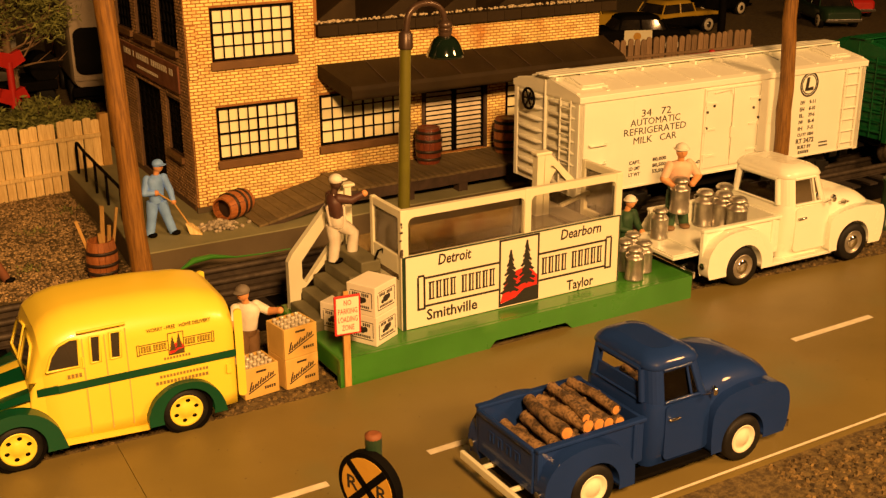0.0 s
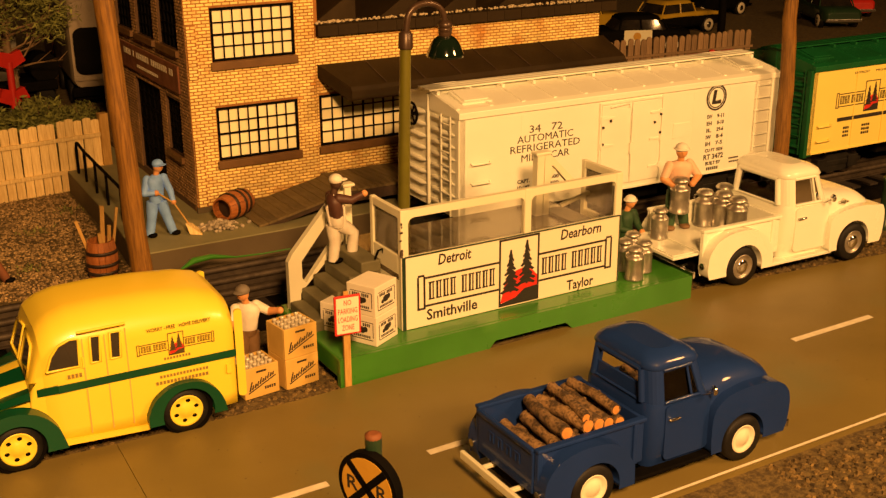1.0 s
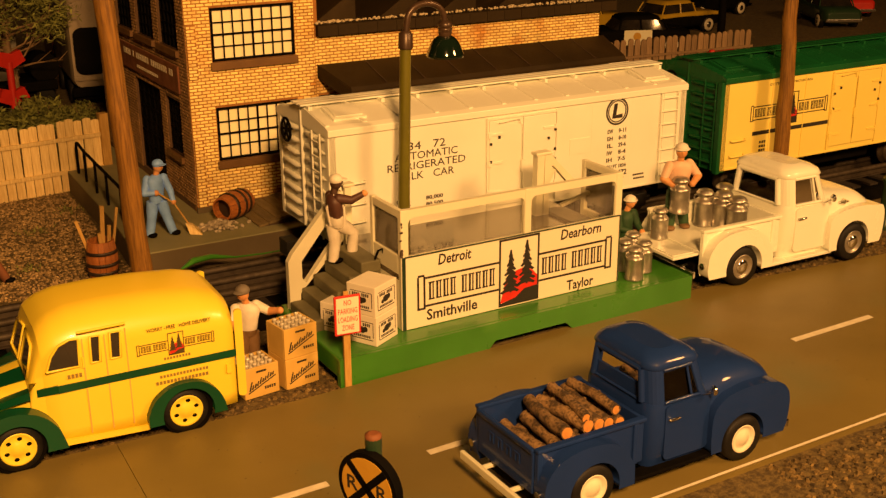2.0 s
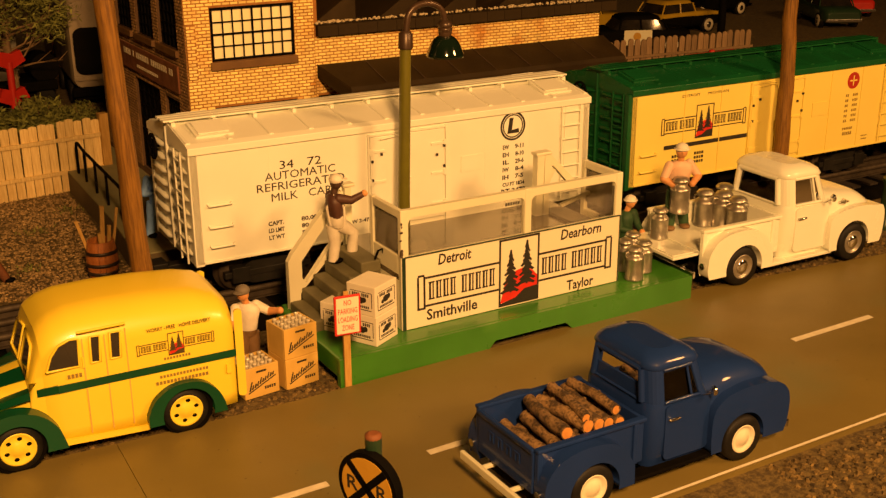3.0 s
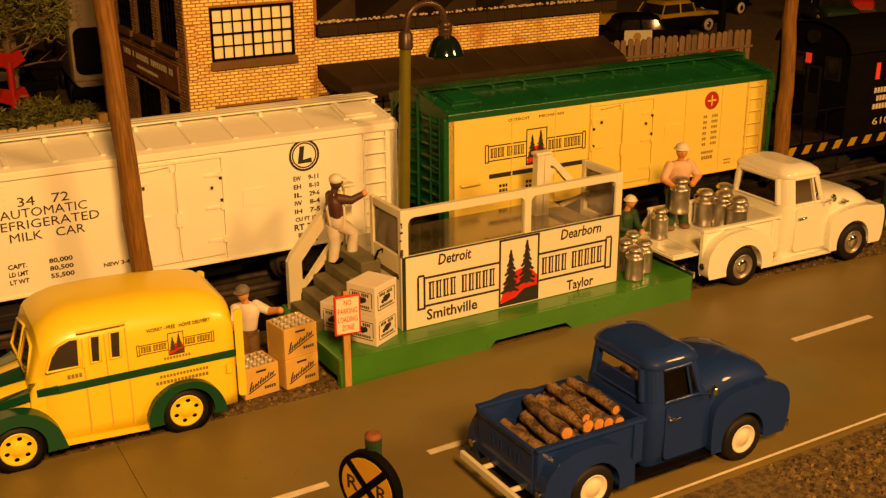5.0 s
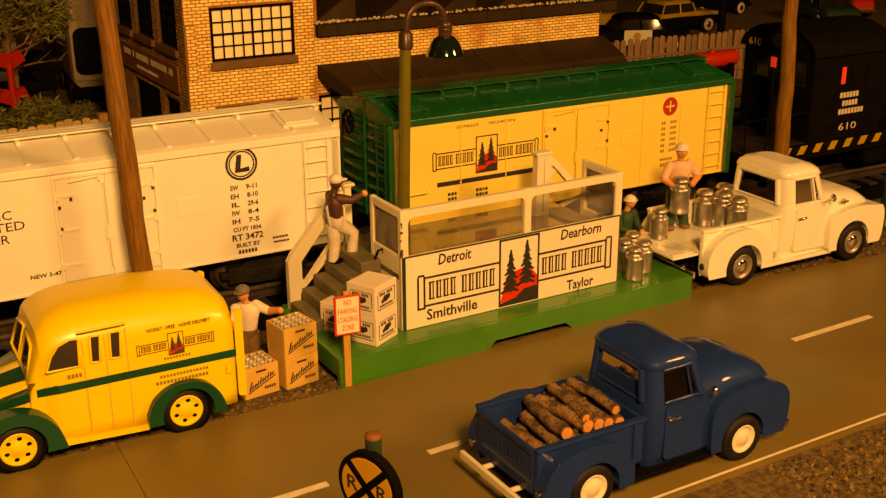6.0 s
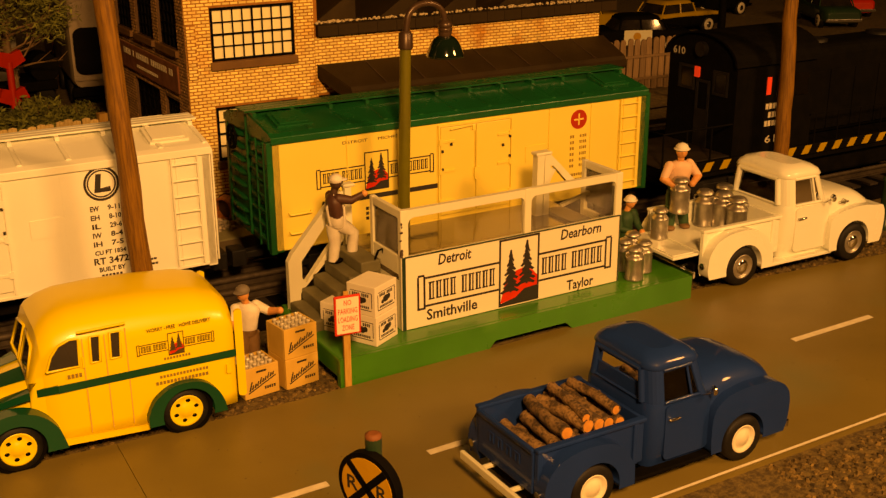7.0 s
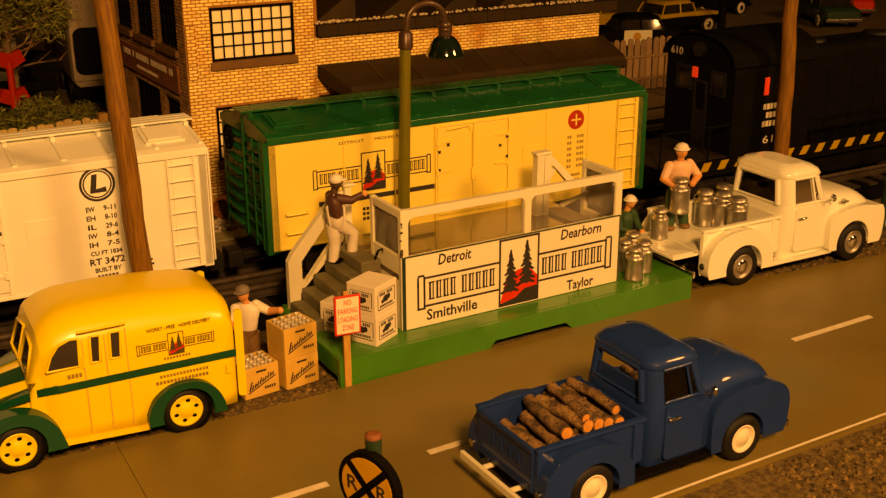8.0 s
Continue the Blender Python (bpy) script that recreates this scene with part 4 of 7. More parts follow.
def build_train():
    white, ww = milk_car("milk_car", "white plastic refrigerated milk car with black lettering", WHITE_CAR, WHITE_CAR, WHITE_CAR, "white")
    y = -HALF - 0.004
    for txt, x, z, w, s in (("34   72", -5.45, 5.93, 2.0, 0.55), ("AUTOMATIC", -5.45, 5.46, 3.4, 0.53),
                            ("REFRIGERATED", -5.45, 4.98, 4.25, 0.53), ("MILK   CAR", -5.45, 4.48, 2.95, 0.53)):
        lettering("lettering", txt, s, front(x, y, z), INK, white, w, bold=0.0)
    for k, (a, b2) in enumerate((("CAPT.", "80,000"), ("LD LMT", "80,500"), ("LT WT", "55,500"))):
        lettering("data_lettering", a, 0.27, front(-6.75, y, 3.3 - k * 0.33), INK, white, 0.75, bold=0.008)
        lettering("data_lettering", b2, 0.27, front(-5.05, y, 3.3 - k * 0.33), INK, white, 0.95, bold=0.008)
    lettering("data_lettering", "NEW 3-47", 0.24, front(-2.75, y, 2.72), INK, white, 1.25, bold=0.006)
    ex, ez = 5.88, 6.25
    rg = M()
    for r, t in ((0.68, 0.05), (0.56, 0.03)):
        lp = [[(ex + (r + o) * math.cos(a), yy, ez + (r + o) * math.sin(a)) for o, yy in ((-t, y), (-t, y - 0.012), (t, y - 0.012), (t, y))] for a in (k * math.pi / 18 for k in range(37))]
        rg.loft(lp, False, False, False)
    rg.prism([(ex - 0.2, ez + 0.42), (ex + 0.02, ez + 0.42), (ex - 0.06, ez - 0.2), (ex + 0.34, ez - 0.14), (ex + 0.36, ez - 0.36), (ex - 0.32, ez - 0.36)], y - 0.014, y)
    part("round_emblem", rg, INK, white, "black ring emblem")
    for k, (a, b2) in enumerate((("EW", "9-11"), ("EH", "8-10"), ("IL", "29-6"), ("IW", "8-4"), ("IH", "7-5"))):
        z = ez - 1.05 - k * 0.385
        lettering("data_lettering", a, 0.3, front(ex - 0.4, y, z), INK, white, 0.36, bold=0.008)
        lettering("data_lettering", b2, 0.3, front(ex + 0.42, y, z), INK, white, 0.5, bold=0.008)
    lettering("data_lettering", "CU FT 1834", 0.26, front(ex + 0.08, y, ez - 2.97), INK, white, 1.3, bold=0.008)
    lettering("data_lettering", "RT 3472", 0.4, front(ex + 0.08, y, ez - 3.35), INK, white, 1.45, bold=0.01)
    lettering("data_lettering", "BUILT BY", 0.27, front(ex + 0.08, y, ez - 3.72), INK, white, 1.1, bold=0.008)
    g = M()
    bars(g, ex - 0.38, y, ez - 4.1, [0.1] * 6, 0.17, 0.05)
    bars(g, ex + 1.25, y, ez - 3.65, [0.12] * 5, 0.09, 0.03)
    bars(g, ex + 1.3, y, ez - 3.86, [0.12] * 5, 0.09, 0.03)
    part("maker_bars", g, INK, white)

    yell, yw = milk_car("milk_car", "yellow milk car with green roof and pine emblem", CAR_YELLOW, CAR_GREEN, CAR_GREEN, "yellow")
    lettering("lettering", "DETROIT      MICHIGAN", 0.2, front(-5.45, y, 6.55), INK, yell, 3.3)
    emblem(yell, -5.4, 5.05, y, 6.0)
    g = M()
    g.box(-8.2, -2.15, y - 0.012, y, 3.72, 3.95)
    part("black_stripe", g, INK, yell)
    g = M()
    for k in range(3):
        bars(g, -7.6, y, 3.2 - k * 0.24, (0.14, 0.14, 0.1), 0.15)
        bars(g, -6.0, y, 3.2 - k * 0.24, (0.14, 0.14, 0.1, 0.14), 0.15)
    part("capacity_data", g, INK, yell)
    rg = M()
    ex, ez = 6.15, 6.12
    rg.lathe([(0.5, -0.015), (0.5, 0.0)], 24, (ex, y, ez), "y", False)
    part("round_emblem", rg, EMBLEM_RED, yell, "red disc emblem")
    cr = M()
    cr.box(ex - 0.3, ex + 0.3, y - 0.024, y - 0.01, ez - 0.04, ez + 0.04)
    cr.box(ex - 0.04, ex + 0.04, y - 0.024, y - 0.01, ez - 0.3, ez + 0.3)
    part("cross_mark", cr, CAR_YELLOW, yell)
    data_block(yell, ex, y, ez - 0.95, FADED)
    # yellow inset leaves a green corner strip to the side
    for s in (-1, 1):
        st = M()
        a, b = sorted((s * (LEN / 2 - 0.06), s * (LEN / 2 + 0.22)))
        st.box(a, b, -HALF - 0.02, -HALF + 0.3, 1.8, 7.0)
        part("corner_strip", st, CAR_GREEN, yell, bevel=0.02)
    loco, lw = build_loco()
    return (white, ww), (yell, yw), (loco, lw)


def build_loco():
    """Black road switcher; origin at its left coupler pocket on the railhead."""
    c = thing("locomotive", Matrix(), "black diesel locomotive with yellow hazard-striped sill", "locomotive")
    sill = M()
    sill.box(0.2, 33, -2.9, 2.9, 1.7, 2.05)
    sill.box(0.2, 33, -3.0, 3.0, 2.0, 2.62)
    part("sill", sill, SOOT, c, bevel=0.04)
    st = M()
    for k in range(26):
        x = 0.5 + k * 1.28
        st.prism([(x, 2.08), (x + 0.55, 2.08), (x + 0.85, 2.58), (x + 0.3, 2.58)], -3.02, -2.99)
    part("hazard_stripe", st, TAXI, c, "dull yellow slanted stripes")
    # rounded cab over the rear porch
    ce = 5.3
    arc = [(2.85 * math.cos(a), 7.75 + 1.5 * math.sin(a)) for a in (math.pi * k / 16 for k in range(17))]
    cab = M()
    cab.prism([(-2.85, 2.6), (2.85, 2.6)] + arc, ce, 11.4, "x")
    part("cab", cab, SOOT, c, bevel=0.05)
    ro = M()
    out = [(3.05 * math.cos(a), 7.7 + 1.64 * math.sin(a)) for a in (math.pi * k / 16 for k in range(17))]
    ro.prism(out + [(p[0], p[1] + 0.01) for p in reversed(arc)], ce - 0.25, 11.7, "x")
    part("cab_roof", ro, SOOT, c)
    for y0, y1, z0, z1, nm in ((0.55, 1.9, 5.9, 7.3, "end_window"), (-2.2, -1.0, 5.9, 7.3, "end_window"), (-0.75, 0.35, 2.7, 6.6, "end_door")):
        g = M()
        slab_with_holes(g, y0, y1, z0, z1, ce - 0.1, ce, [(y0 + 0.14, y1 - 0.14, z0 + (0.14 if nm == "end_window" else 2.2), z1 - 0.14)], side=True)
        part(nm, g, BLACK, c, "black framed opening in the cab end", weld=True)
    for y0 in (0.69, -2.06):
        g = M()
        g.box(ce - 0.03, ce - 0.004, y0, y0 + 0.98, 6.04, 7.16)
        part("end_pane", g, DARKGLASS_LOCO, c, "dark cab pane")
    g = M()
    g.lathe([(0.42, -0.3), (0.42, 0.0)], 18, (ce, 0.0, 8.35), "x")
    part("headlight", g, BLACK, c, "black headlight housing")
    g = M()
    for s in (-1, 1):
        for x in (0.35, 2.0, 3.8, 5.6):
            g.tube([(x, s * 2.75, 2.6), (x, s * 2.75, 4.5)], 0.06, 6)
        g.tube([(0.35, s * 2.75, 4.5), (5.6, s * 2.75, 4.5)], 0.06, 6)
        g.tube([(0.35, s * 0.8, 2.6), (0.35, s * 0.8, 4.5), (0.35, s * 2.75, 4.5)], 0.06, 6)
    part("porch_rail", g, SOOT, c)
    g = M()
    g.box(0.1, ce, -2.7, 2.7, 2.625, 2.68)
    part("porch_floor", g, PORCH, c, "dull brown-black porch floor")
    hood = M()
    hood.prism(rounded(-1.6, 1.6, 2.6, 8.1, 0.6), 11.4, 32.0, "x")
    part("long_hood", hood, SOOT, c, bevel=0.1)
    for k in range(9):
        dm = M()
        dm.box(12 + k * 2.1, 13.8 + k * 2.1, -1.66, -1.58, 3.0, 6.6)
        part("hood_door", dm, SOOT, c, bevel=0.03)
    for x in (14, 20, 26):
        f = M()
        f.lathe([(0.9, 7.9), (0.9, 8.25), (0.7, 8.3)], 16, (x, 0, 0))
        part("roof_fan", f, BLACK, c)
    for x, z in ((8.35, 5.7), (9.75, 5.7)):
        w = M()
        w.box(x, x + 1.1, -2.9, -2.83, z, z + 1.3)
        part("cab_window", w, CARGLASS, c, "dark cab window")
    for b in ((ce - 0.12, ce + 0.05, 0.15, 0.52, 6.7, 7.3), (7.6, 7.92, -2.9, -2.8, 5.95, 6.95)):
        g = M()
        g.box(*b)
        part("marker_light", g, GLOWRED, c, "glowing red marker")
    lettering("number_lettering", "610", 0.62, pose((ce - 0.01) * CM, 2.05 * CM, 8.0 * CM, 90, 0, -90), LETTER, c, 1.0)
    lettering("number_lettering", "610", 0.62, front(8.55, -2.855, 3.3), LETTER, c, 1.5)
    g = M()
    for k, n in enumerate((6, 5, 8)):
        bars(g, 7.65 + (0.25 if k == 1 else 0), -2.85, 5.1 - k * 0.5, [0.2] * n, 0.32, 0.07, 0.02)
    part("bar_lettering", g, LETTER, c)
    hr = M()
    for x in [0.4 + 1.9 * k for k in range(17)]:
        if x > 11.2:
            hr.tube([(x, -2.9, 2.6), (x, -2.9, 4.4)], 0.04, 6)
    hr.tube([(11.3, -2.9, 4.4), (32, -2.9, 4.4)], 0.04, 6)
    part("handrail", hr, SOOT, c)
    tk = M()
    tk.box(11, 22, -2.4, 2.4, 0.35, 1.7)
    part("fuel_tank", tk, SOOT, c, bevel=0.2)
    return c, bogie(c, 4.8) + bogie(c, 27.5)


TRAIN = build_train()


# ---- milk platform ----
def build_platform():
    p = thing("milk_platform", at(15.62, 37.25, 0, 1.7), "cream toy milk platform on a grass-green base", "loading platform")
    # base slab standing on its rim, with a long notch under the front edge
    b = M()
    L, D, H = 18.3, 6.6, 1.15
    b.box(0, L, 0.12, D, 0.28, H)
    b.prism([(0, -0.16), (0.55, -0.16), (0.6, 0.3), (6.9, 0.3), (6.9, -0.16), (7.0, 0.0), (7.3, 0.32), (11.0, 0.34), (11.35, 0.0), (11.4, -0.16), (L, -0.16), (L, H - 0.02), (0, H - 0.02)], 0, 0.3)
    b.box(0, 0.3, D - 0.5, D, -0.16, H)
    b.box(L - 0.3, L, 0.2, D, -0.16, H - 0.02)
    part("base", b, BASE_GREEN, p, "glossy grass-green base", bevel=0.07)
    pier = M()
    pier.prism([(0.58, -0.1), (6.95, -0.1), (6.95, 0.32), (0.58, 0.32)], 0.02, 0.3)
    part("base_skirt", pier, BASE_GREEN, p)
    x0, x1, y0, y1 = 3.45, 14.85, 1.25, 4.0
    zt, zs = 6.38, 4.38
    rail, post_w = 0.46, 0.36
    # front sheet behind the sign, and the deck
    w = M()
    w.box(x0, x1, y0 + 0.03, y0 + 0.16, H, zs)
    part("front_wall", w, CREAM, p, bevel=0.02)
    d = M()
    d.box(x0, x1, y0 + 0.17, 6.95, 3.35, 3.6)
    part("deck", d, DECK, p, "glossy grey-brown deck floor", bevel=0.03)
    # top rails with arched inner corners, posts
    def arched(u0, u1, ztop, zlow, n=5):
        """Rail profile whose underside curves down into the posts."""
        pts = [(u0, ztop), (u1, ztop), (u1, zlow - 0.28)]
        for k in range(n + 1):
            a = math.pi / 2 * k / n
            pts.append((u1 - 0.28 + 0.28 * math.cos(a), zlow - 0.28 + 0.28 * math.sin(a)))
        for k in range(n + 1):
            a = math.pi / 2 * k / n
            pts.append((u0 + 0.28 - 0.28 * math.sin(a), zlow - 0.28 + 0.28 * math.cos(a)))
        pts.append((u0, zlow - 0.28))
        return pts
    xm = x0 + 6.25
    for a, e in ((x0 + post_w, xm - 0.17), (xm + 0.17, x1 - post_w)):
        r = M()
        r.prism(arched(a, e, zt, zt - 0.34), y0, y0 + 0.24)
        part("top_rail", r, CREAM, p, bevel=0.02)
    for a, e in ((x0, x0 + post_w), (xm - 0.17, xm + 0.17), (x1 - post_w, x1)):
        q = M()
        q.box(a, e, y0 - 0.02, y0 + 0.26, H if a != xm - 0.17 else zs, zt + 0.015)
        part("post", q, CREAM, p, "chipped cream post" if a == x0 else "", bevel=0.03)
    chip, rnd = M(), random.Random(3)
    for _ in range(16):
        z = rnd.choice((rnd.uniform(4.9, 5.9), rnd.uniform(4.3, 4.7)))
        u = x0 + rnd.uniform(-0.01, 0.06)
        chip.ball((u, y0 - 0.02, z), (rnd.uniform(0.03, 0.08), 0.01, rnd.uniform(0.04, 0.10)), 6, 4)
    part("paint_chip", chip, DARKWOOD, p, "dark chipped paint")
    # side frames: top rail, bottom panel, rear post
    for u in (x0, x1 - 0.24):
        r = M()
        r.box(u + 0.01, u + 0.23, y0 + 0.27, y1 - 0.25, zt - 0.36, zt)
        r.box(u + 0.01, u + 0.23, y0 + 0.27, y1 - 0.25, H if u == x0 else 3.7, 4.4 if u == x0 else 4.05)
        part("side_frame", r, CREAM, p, bevel=0.04)
        q = M()
        q.box(u, u + 0.24, y1 - 0.25, y1, 3.4, zt + 0.01)
        part("post", q, CREAM, p, bevel=0.03)
        g = M()
        g.box(u + 0.1, u + 0.13, y0 + 0.27, y1 - 0.25, 4.4, zt - 0.36)
        part("side_pane", g, HAZY, p, "hazy plastic side pane")
    for a, e in ((x0 + post_w, xm - 0.17), (xm + 0.17, x1 - post_w)):
        g = M()
        g.box(a, e, y0 + 0.1, y0 + 0.13, zs, zt - 0.3)
        part("pane", g, CLEAR, p, "clear plastic front pane")
    # stairs
    for k in range(5):
        z = H + 0.5 + 0.54 * k
        s = M()
        s.box(0.26 + 0.56 * k, 3.44, 3.0, 5.55, z - 0.545, z)
        part("step", s, STAIR, p, bevel=0.07)
    # stair balustrade on the track side: foot post, sloping rail, stringer
    n = M()
    yb = 5.62
    n.prism([(0.3, H), (0.8, H), (0.82, H + 0.75), (2.95, 4.0), (2.95, 4.6), (1.1, H + 1.2), (0.92, H + 1.4), (0.92, 3.35), (2.7, 5.5), (2.7, 4.9),
             (3.0, 4.9), (3.0, 6.2), (2.7, 6.2), (0.5, 3.75), (0.3, 3.4)], yb, yb + 0.32)
    part("balustrade", n, CREAM, p, "thick cream stair balustrade", bevel=0.07)
    gp = M()
    gp.prism([(3.05, 3.6), (3.4, 3.6), (3.38, 6.35), (3.08, 6.35)], yb, yb + 0.3)
    gp.box(2.95, 3.55, yb - 0.08, yb + 0.38, 6.35, 6.5)
    part("gate_post", gp, CREAM, p, bevel=0.05)
    # gate post with its slanting stay on the track side, and the hinged flap
    q = M()
    q.prism([(12.75, 3.4), (13.1, 3.4), (13.2, 6.55), (12.8, 6.55)], 5.0, 5.4)
    q.prism([(13.2, 3.4), (13.5, 3.4), (13.55, 6.55), (13.22, 6.55)], 5.0, 5.4)
    q.prism([(13.55, 6.55), (13.55, 6.0), (13.75, 5.95), (14.9, 4.7), (15.15, 4.95)], 5.02, 5.32)
    q.prism([(13.5, 5.9), (13.9, 5.75), (13.62, 5.3), (13.5, 5.0)], 5.05, 5.3)
    q.box(12.7, 13.6, 4.95, 5.45, 6.55, 6.7)
    part("gate_post", q, CREAM, p, "cream gate post with a slanting stay", bevel=0.04)
    fl = M()
    fl.tf = Matrix.Translation((13.2, 3.3, 4.55)) @ Matrix.Rotation(radians(-14), 4, "Y")
    fl.box(-0.2, 1.5, 0, 0.18, -0.05, 0.12)
    part("hinged_bar", fl, CREAM, p, bevel=0.03)
    dk = M()
    dk.box(13.5, x1 - 0.26, 1.6, 5.4, 3.605, 3.75)
    part("rear_ledge", dk, GREYPLASTIC, p, "grey rear ledge", bevel=0.02)
    lg = M()
    for u in (4.2, 9, 13.8):
        lg.box(u, u + 0.5, 3.4, 3.9, H, 3.35)
    part("leg", lg, CREAM, p)
    hk = M()
    hk.tube([(3.1, 2.9, 3.9), (3.25, 2.9, 4.25), (3.45, 2.9, 4.3), (3.5, 2.9, 4.1)], 0.05, 6)
    part("hook", hk, SOOT, p)

    # printed sign on the front
    s = thing("dairy_sign", at(15.62, 37.25, 0, 1.7), "cream dairy sign board with black lettering and red pine emblem", "sign")
    g = M()
    sx0, sx1, sz0, sz1 = 3.62, 14.72, 1.18, 4.36
    g.box(sx0, sx1, y0 - 0.06, y0 - 0.022, sz0, sz1)
    part("board", g, PAPER, s)
    e = M()
    e.box(sx0 - 0.14, sx0, y0 - 0.09, y0 - 0.02, sz0 - 0.08, sz1 + 0.03)
    e.box(sx1, sx1 + 0.06, y0 - 0.09, y0 - 0.02, sz0, sz1 + 0.03)
    e.box(sx0, sx1, y0 - 0.09, y0 - 0.02, sz1, sz1 + 0.05)
    part("border", e, GREYGREEN, s, "dark green border")
    yy = y0 - 0.061
    for txt, u, z, w, sz in (("Detroit", 5.95, 4.0, 1.62, 0.66), ("Dearborn", 12.55, 3.98, 2.25, 0.66), ("Smithville", 5.85, 1.63, 2.5, 0.66), ("Taylor", 12.6, 1.5, 1.5, 0.66)):
        lettering("town_lettering", txt, sz, front(u, yy, z), INK, s, w, shear=0.15 if txt[0] == "D" else 0.0, bold=0.012)
    emblem(s, 9.25, 2.78, yy, 10.0)
    return p


build_platform()


# ---- lamp, poles and signs ----
def build_street_lamp():
    s = thing("street_lamp", at(22.0, 44.3, 0), "olive-green street lamp with a glossy dark shade", "street lamp")
    p = M()
    p.tube([(0, 0, -0.1), (0.05, 0, 5), (0.25, 0, 11.9)], [0.3, 0.28, 0.25], 16)
    part("post", p, POSTGREEN, s)
    c = M()
    c.tube([(0.25, 0, 11.85), (0.27, 0, 12.5), (0.28, 0, 12.62)], [0.33, 0.31, 0.2], 16)
    c.tube([(0.28, 0, 12.5), (0.34, 0, 13.0)] + [(1.27 - 0.93 * math.cos(a), 0, 13.0 + 0.75 * math.sin(a)) for a in (math.pi * k / 12 for k in range(1, 12))] + [(2.2, 0, 12.95), (2.22, 0, 12.7)], 0.15, 12)
    part("gooseneck", c, BROWNMETAL, s, "brown curved arm")
    h = M()
    h.lathe([(0.16, 12.95), (0.30, 12.85), (0.33, 12.75), (0.33, 12.66), (0.29, 12.64), (0.33, 12.58), (0.33, 12.48), (0.29, 12.46), (0.32, 12.4), (0.26, 12.22)][::-1], 16, (2.24, 0, 0))
    part("socket", h, BROWNMETAL, s)
    d = M()
    d.lathe([(0.84, 11.32), (0.86, 11.36), (0.82, 11.5), (0.66, 11.9), (0.5, 12.12), (0.30, 12.26), (0.26, 12.24), (0.46, 12.06), (0.62, 11.84), (0.78, 11.46), (0.8, 11.34)], 28, (2.24, 0, 0))
    part("shade", d, SHADE, s, "glossy black-green bell shade")
    bu = M()
    bu.ball((2.24, 0, 11.75), (0.22, 0.22, 0.3), 12, 8)
    part("bulb", bu, CLEAR, s)
    b = M()
    b.lathe([(0.6, -0.16), (0.6, 0.1), (0.4, 0.3)], 16)
    part("foot", b, POSTGREEN, s)


def build_poles():
    for x, y, lean, r in ((9.75, 43.3, -2.0, 0.42), (46.65, 45.2, -2.3, 0.42)):
        p = M()
        n, rnd = 14, random.Random(int(x))
        pts = [(0.05 * rnd.uniform(-1, 1), 0.05 * rnd.uniform(-1, 1), -0.16 + 18 * k / n) for k in range(n + 1)]
        p.tube(pts, [r * (1.08 - 0.25 * k / n) * rnd.uniform(0.98, 1.03) for k in range(n + 1)], 18)
        o = part("utility_pole", p, POLEWOOD, None, "tall varnished brown wooden utility pole")
        o.matrix_basis = at(x, y, 0, 0, 0, lean)
        tagged(o, category="utility pole", group="utility poles")


def build_signs():
    s = thing("no_parking_sign", at(15.9, 37.1, 0, -6), "red and white no parking sign on a wooden stake", "road sign")
    k = M()
    k.box(-0.14, 0.14, 0.02, 0.2, -0.15, 2.5)
    k.box(-0.1, 0.1, 0.0, 0.12, 2.5, 4.05)
    part("stake", k, STICK, s, bevel=0.02)
    b = M()
    b.box(-0.52, 0.55, -0.1, 0.0, 2.28, 3.92)
    plate = part("plate", b, RED, s, "red-edged plate", bevel=0.03)
    f = M()
    f.box(-0.44, 0.47, -0.112, -0.1, 2.36, 3.84)
    part("face", f, PAPER, plate)
    for i, (t, w) in enumerate((("NO", 0.3), ("PARKING", 0.78), ("LOADING", 0.78), ("ZONE", 0.5))):
        lettering("lettering", t, 0.33, front(0.015, -0.114, 3.62 - i * 0.345), RED, plate, w)

    r = thing("railroad_crossing_sign", at(10.35, 22.75, 0, -66), "round yellow railroad crossing sign on a dark post", "road sign")
    p = M()
    p.tube([(-0.1, 0.12, -0.16), (-0.1, 0.12, 6.1)], 0.22, 14)
    part("post", p, GREYGREEN, r, "dark green wooden post")
    t = M()
    t.lathe([(0.22, 6.09), (0.22, 6.18), (0.13, 6.22)], 14, (-0.1, 0.12, 0))
    part("post_tip", t, RUST, r, "red-brown post tip")
    cz = 4.85
    d = M()
    d.lathe([(0.97, -0.28), (0.97, 0.0), (0.9, 0.02)], 40, (0, 0.0, cz), "y")
    disc = part("disc", d, SOOT, r, "black-rimmed disc", bevel=0.03)
    fa = M()
    fa.lathe([(0.83, -0.3), (0.83, -0.27)], 40, (0, 0, cz), "y")
    part("face", fa, SIGNYELLOW, disc, "dull yellow face")
    cr = M()
    for a in (45, -45):
        cr.tf = Matrix.Translation((0, 0, cz)) @ Matrix.Rotation(radians(a), 4, "Y")
        cr.box(-0.86, 0.86, -0.312, -0.29, -0.1, 0.1)
    part("cross", cr, SOOT, disc)
    for u in (-0.49, 0.49):
        lettering("lettering", "R", 0.56, front(u, -0.308, cz), INK, disc, 0.34)


build_street_lamp()
build_poles()
build_signs()


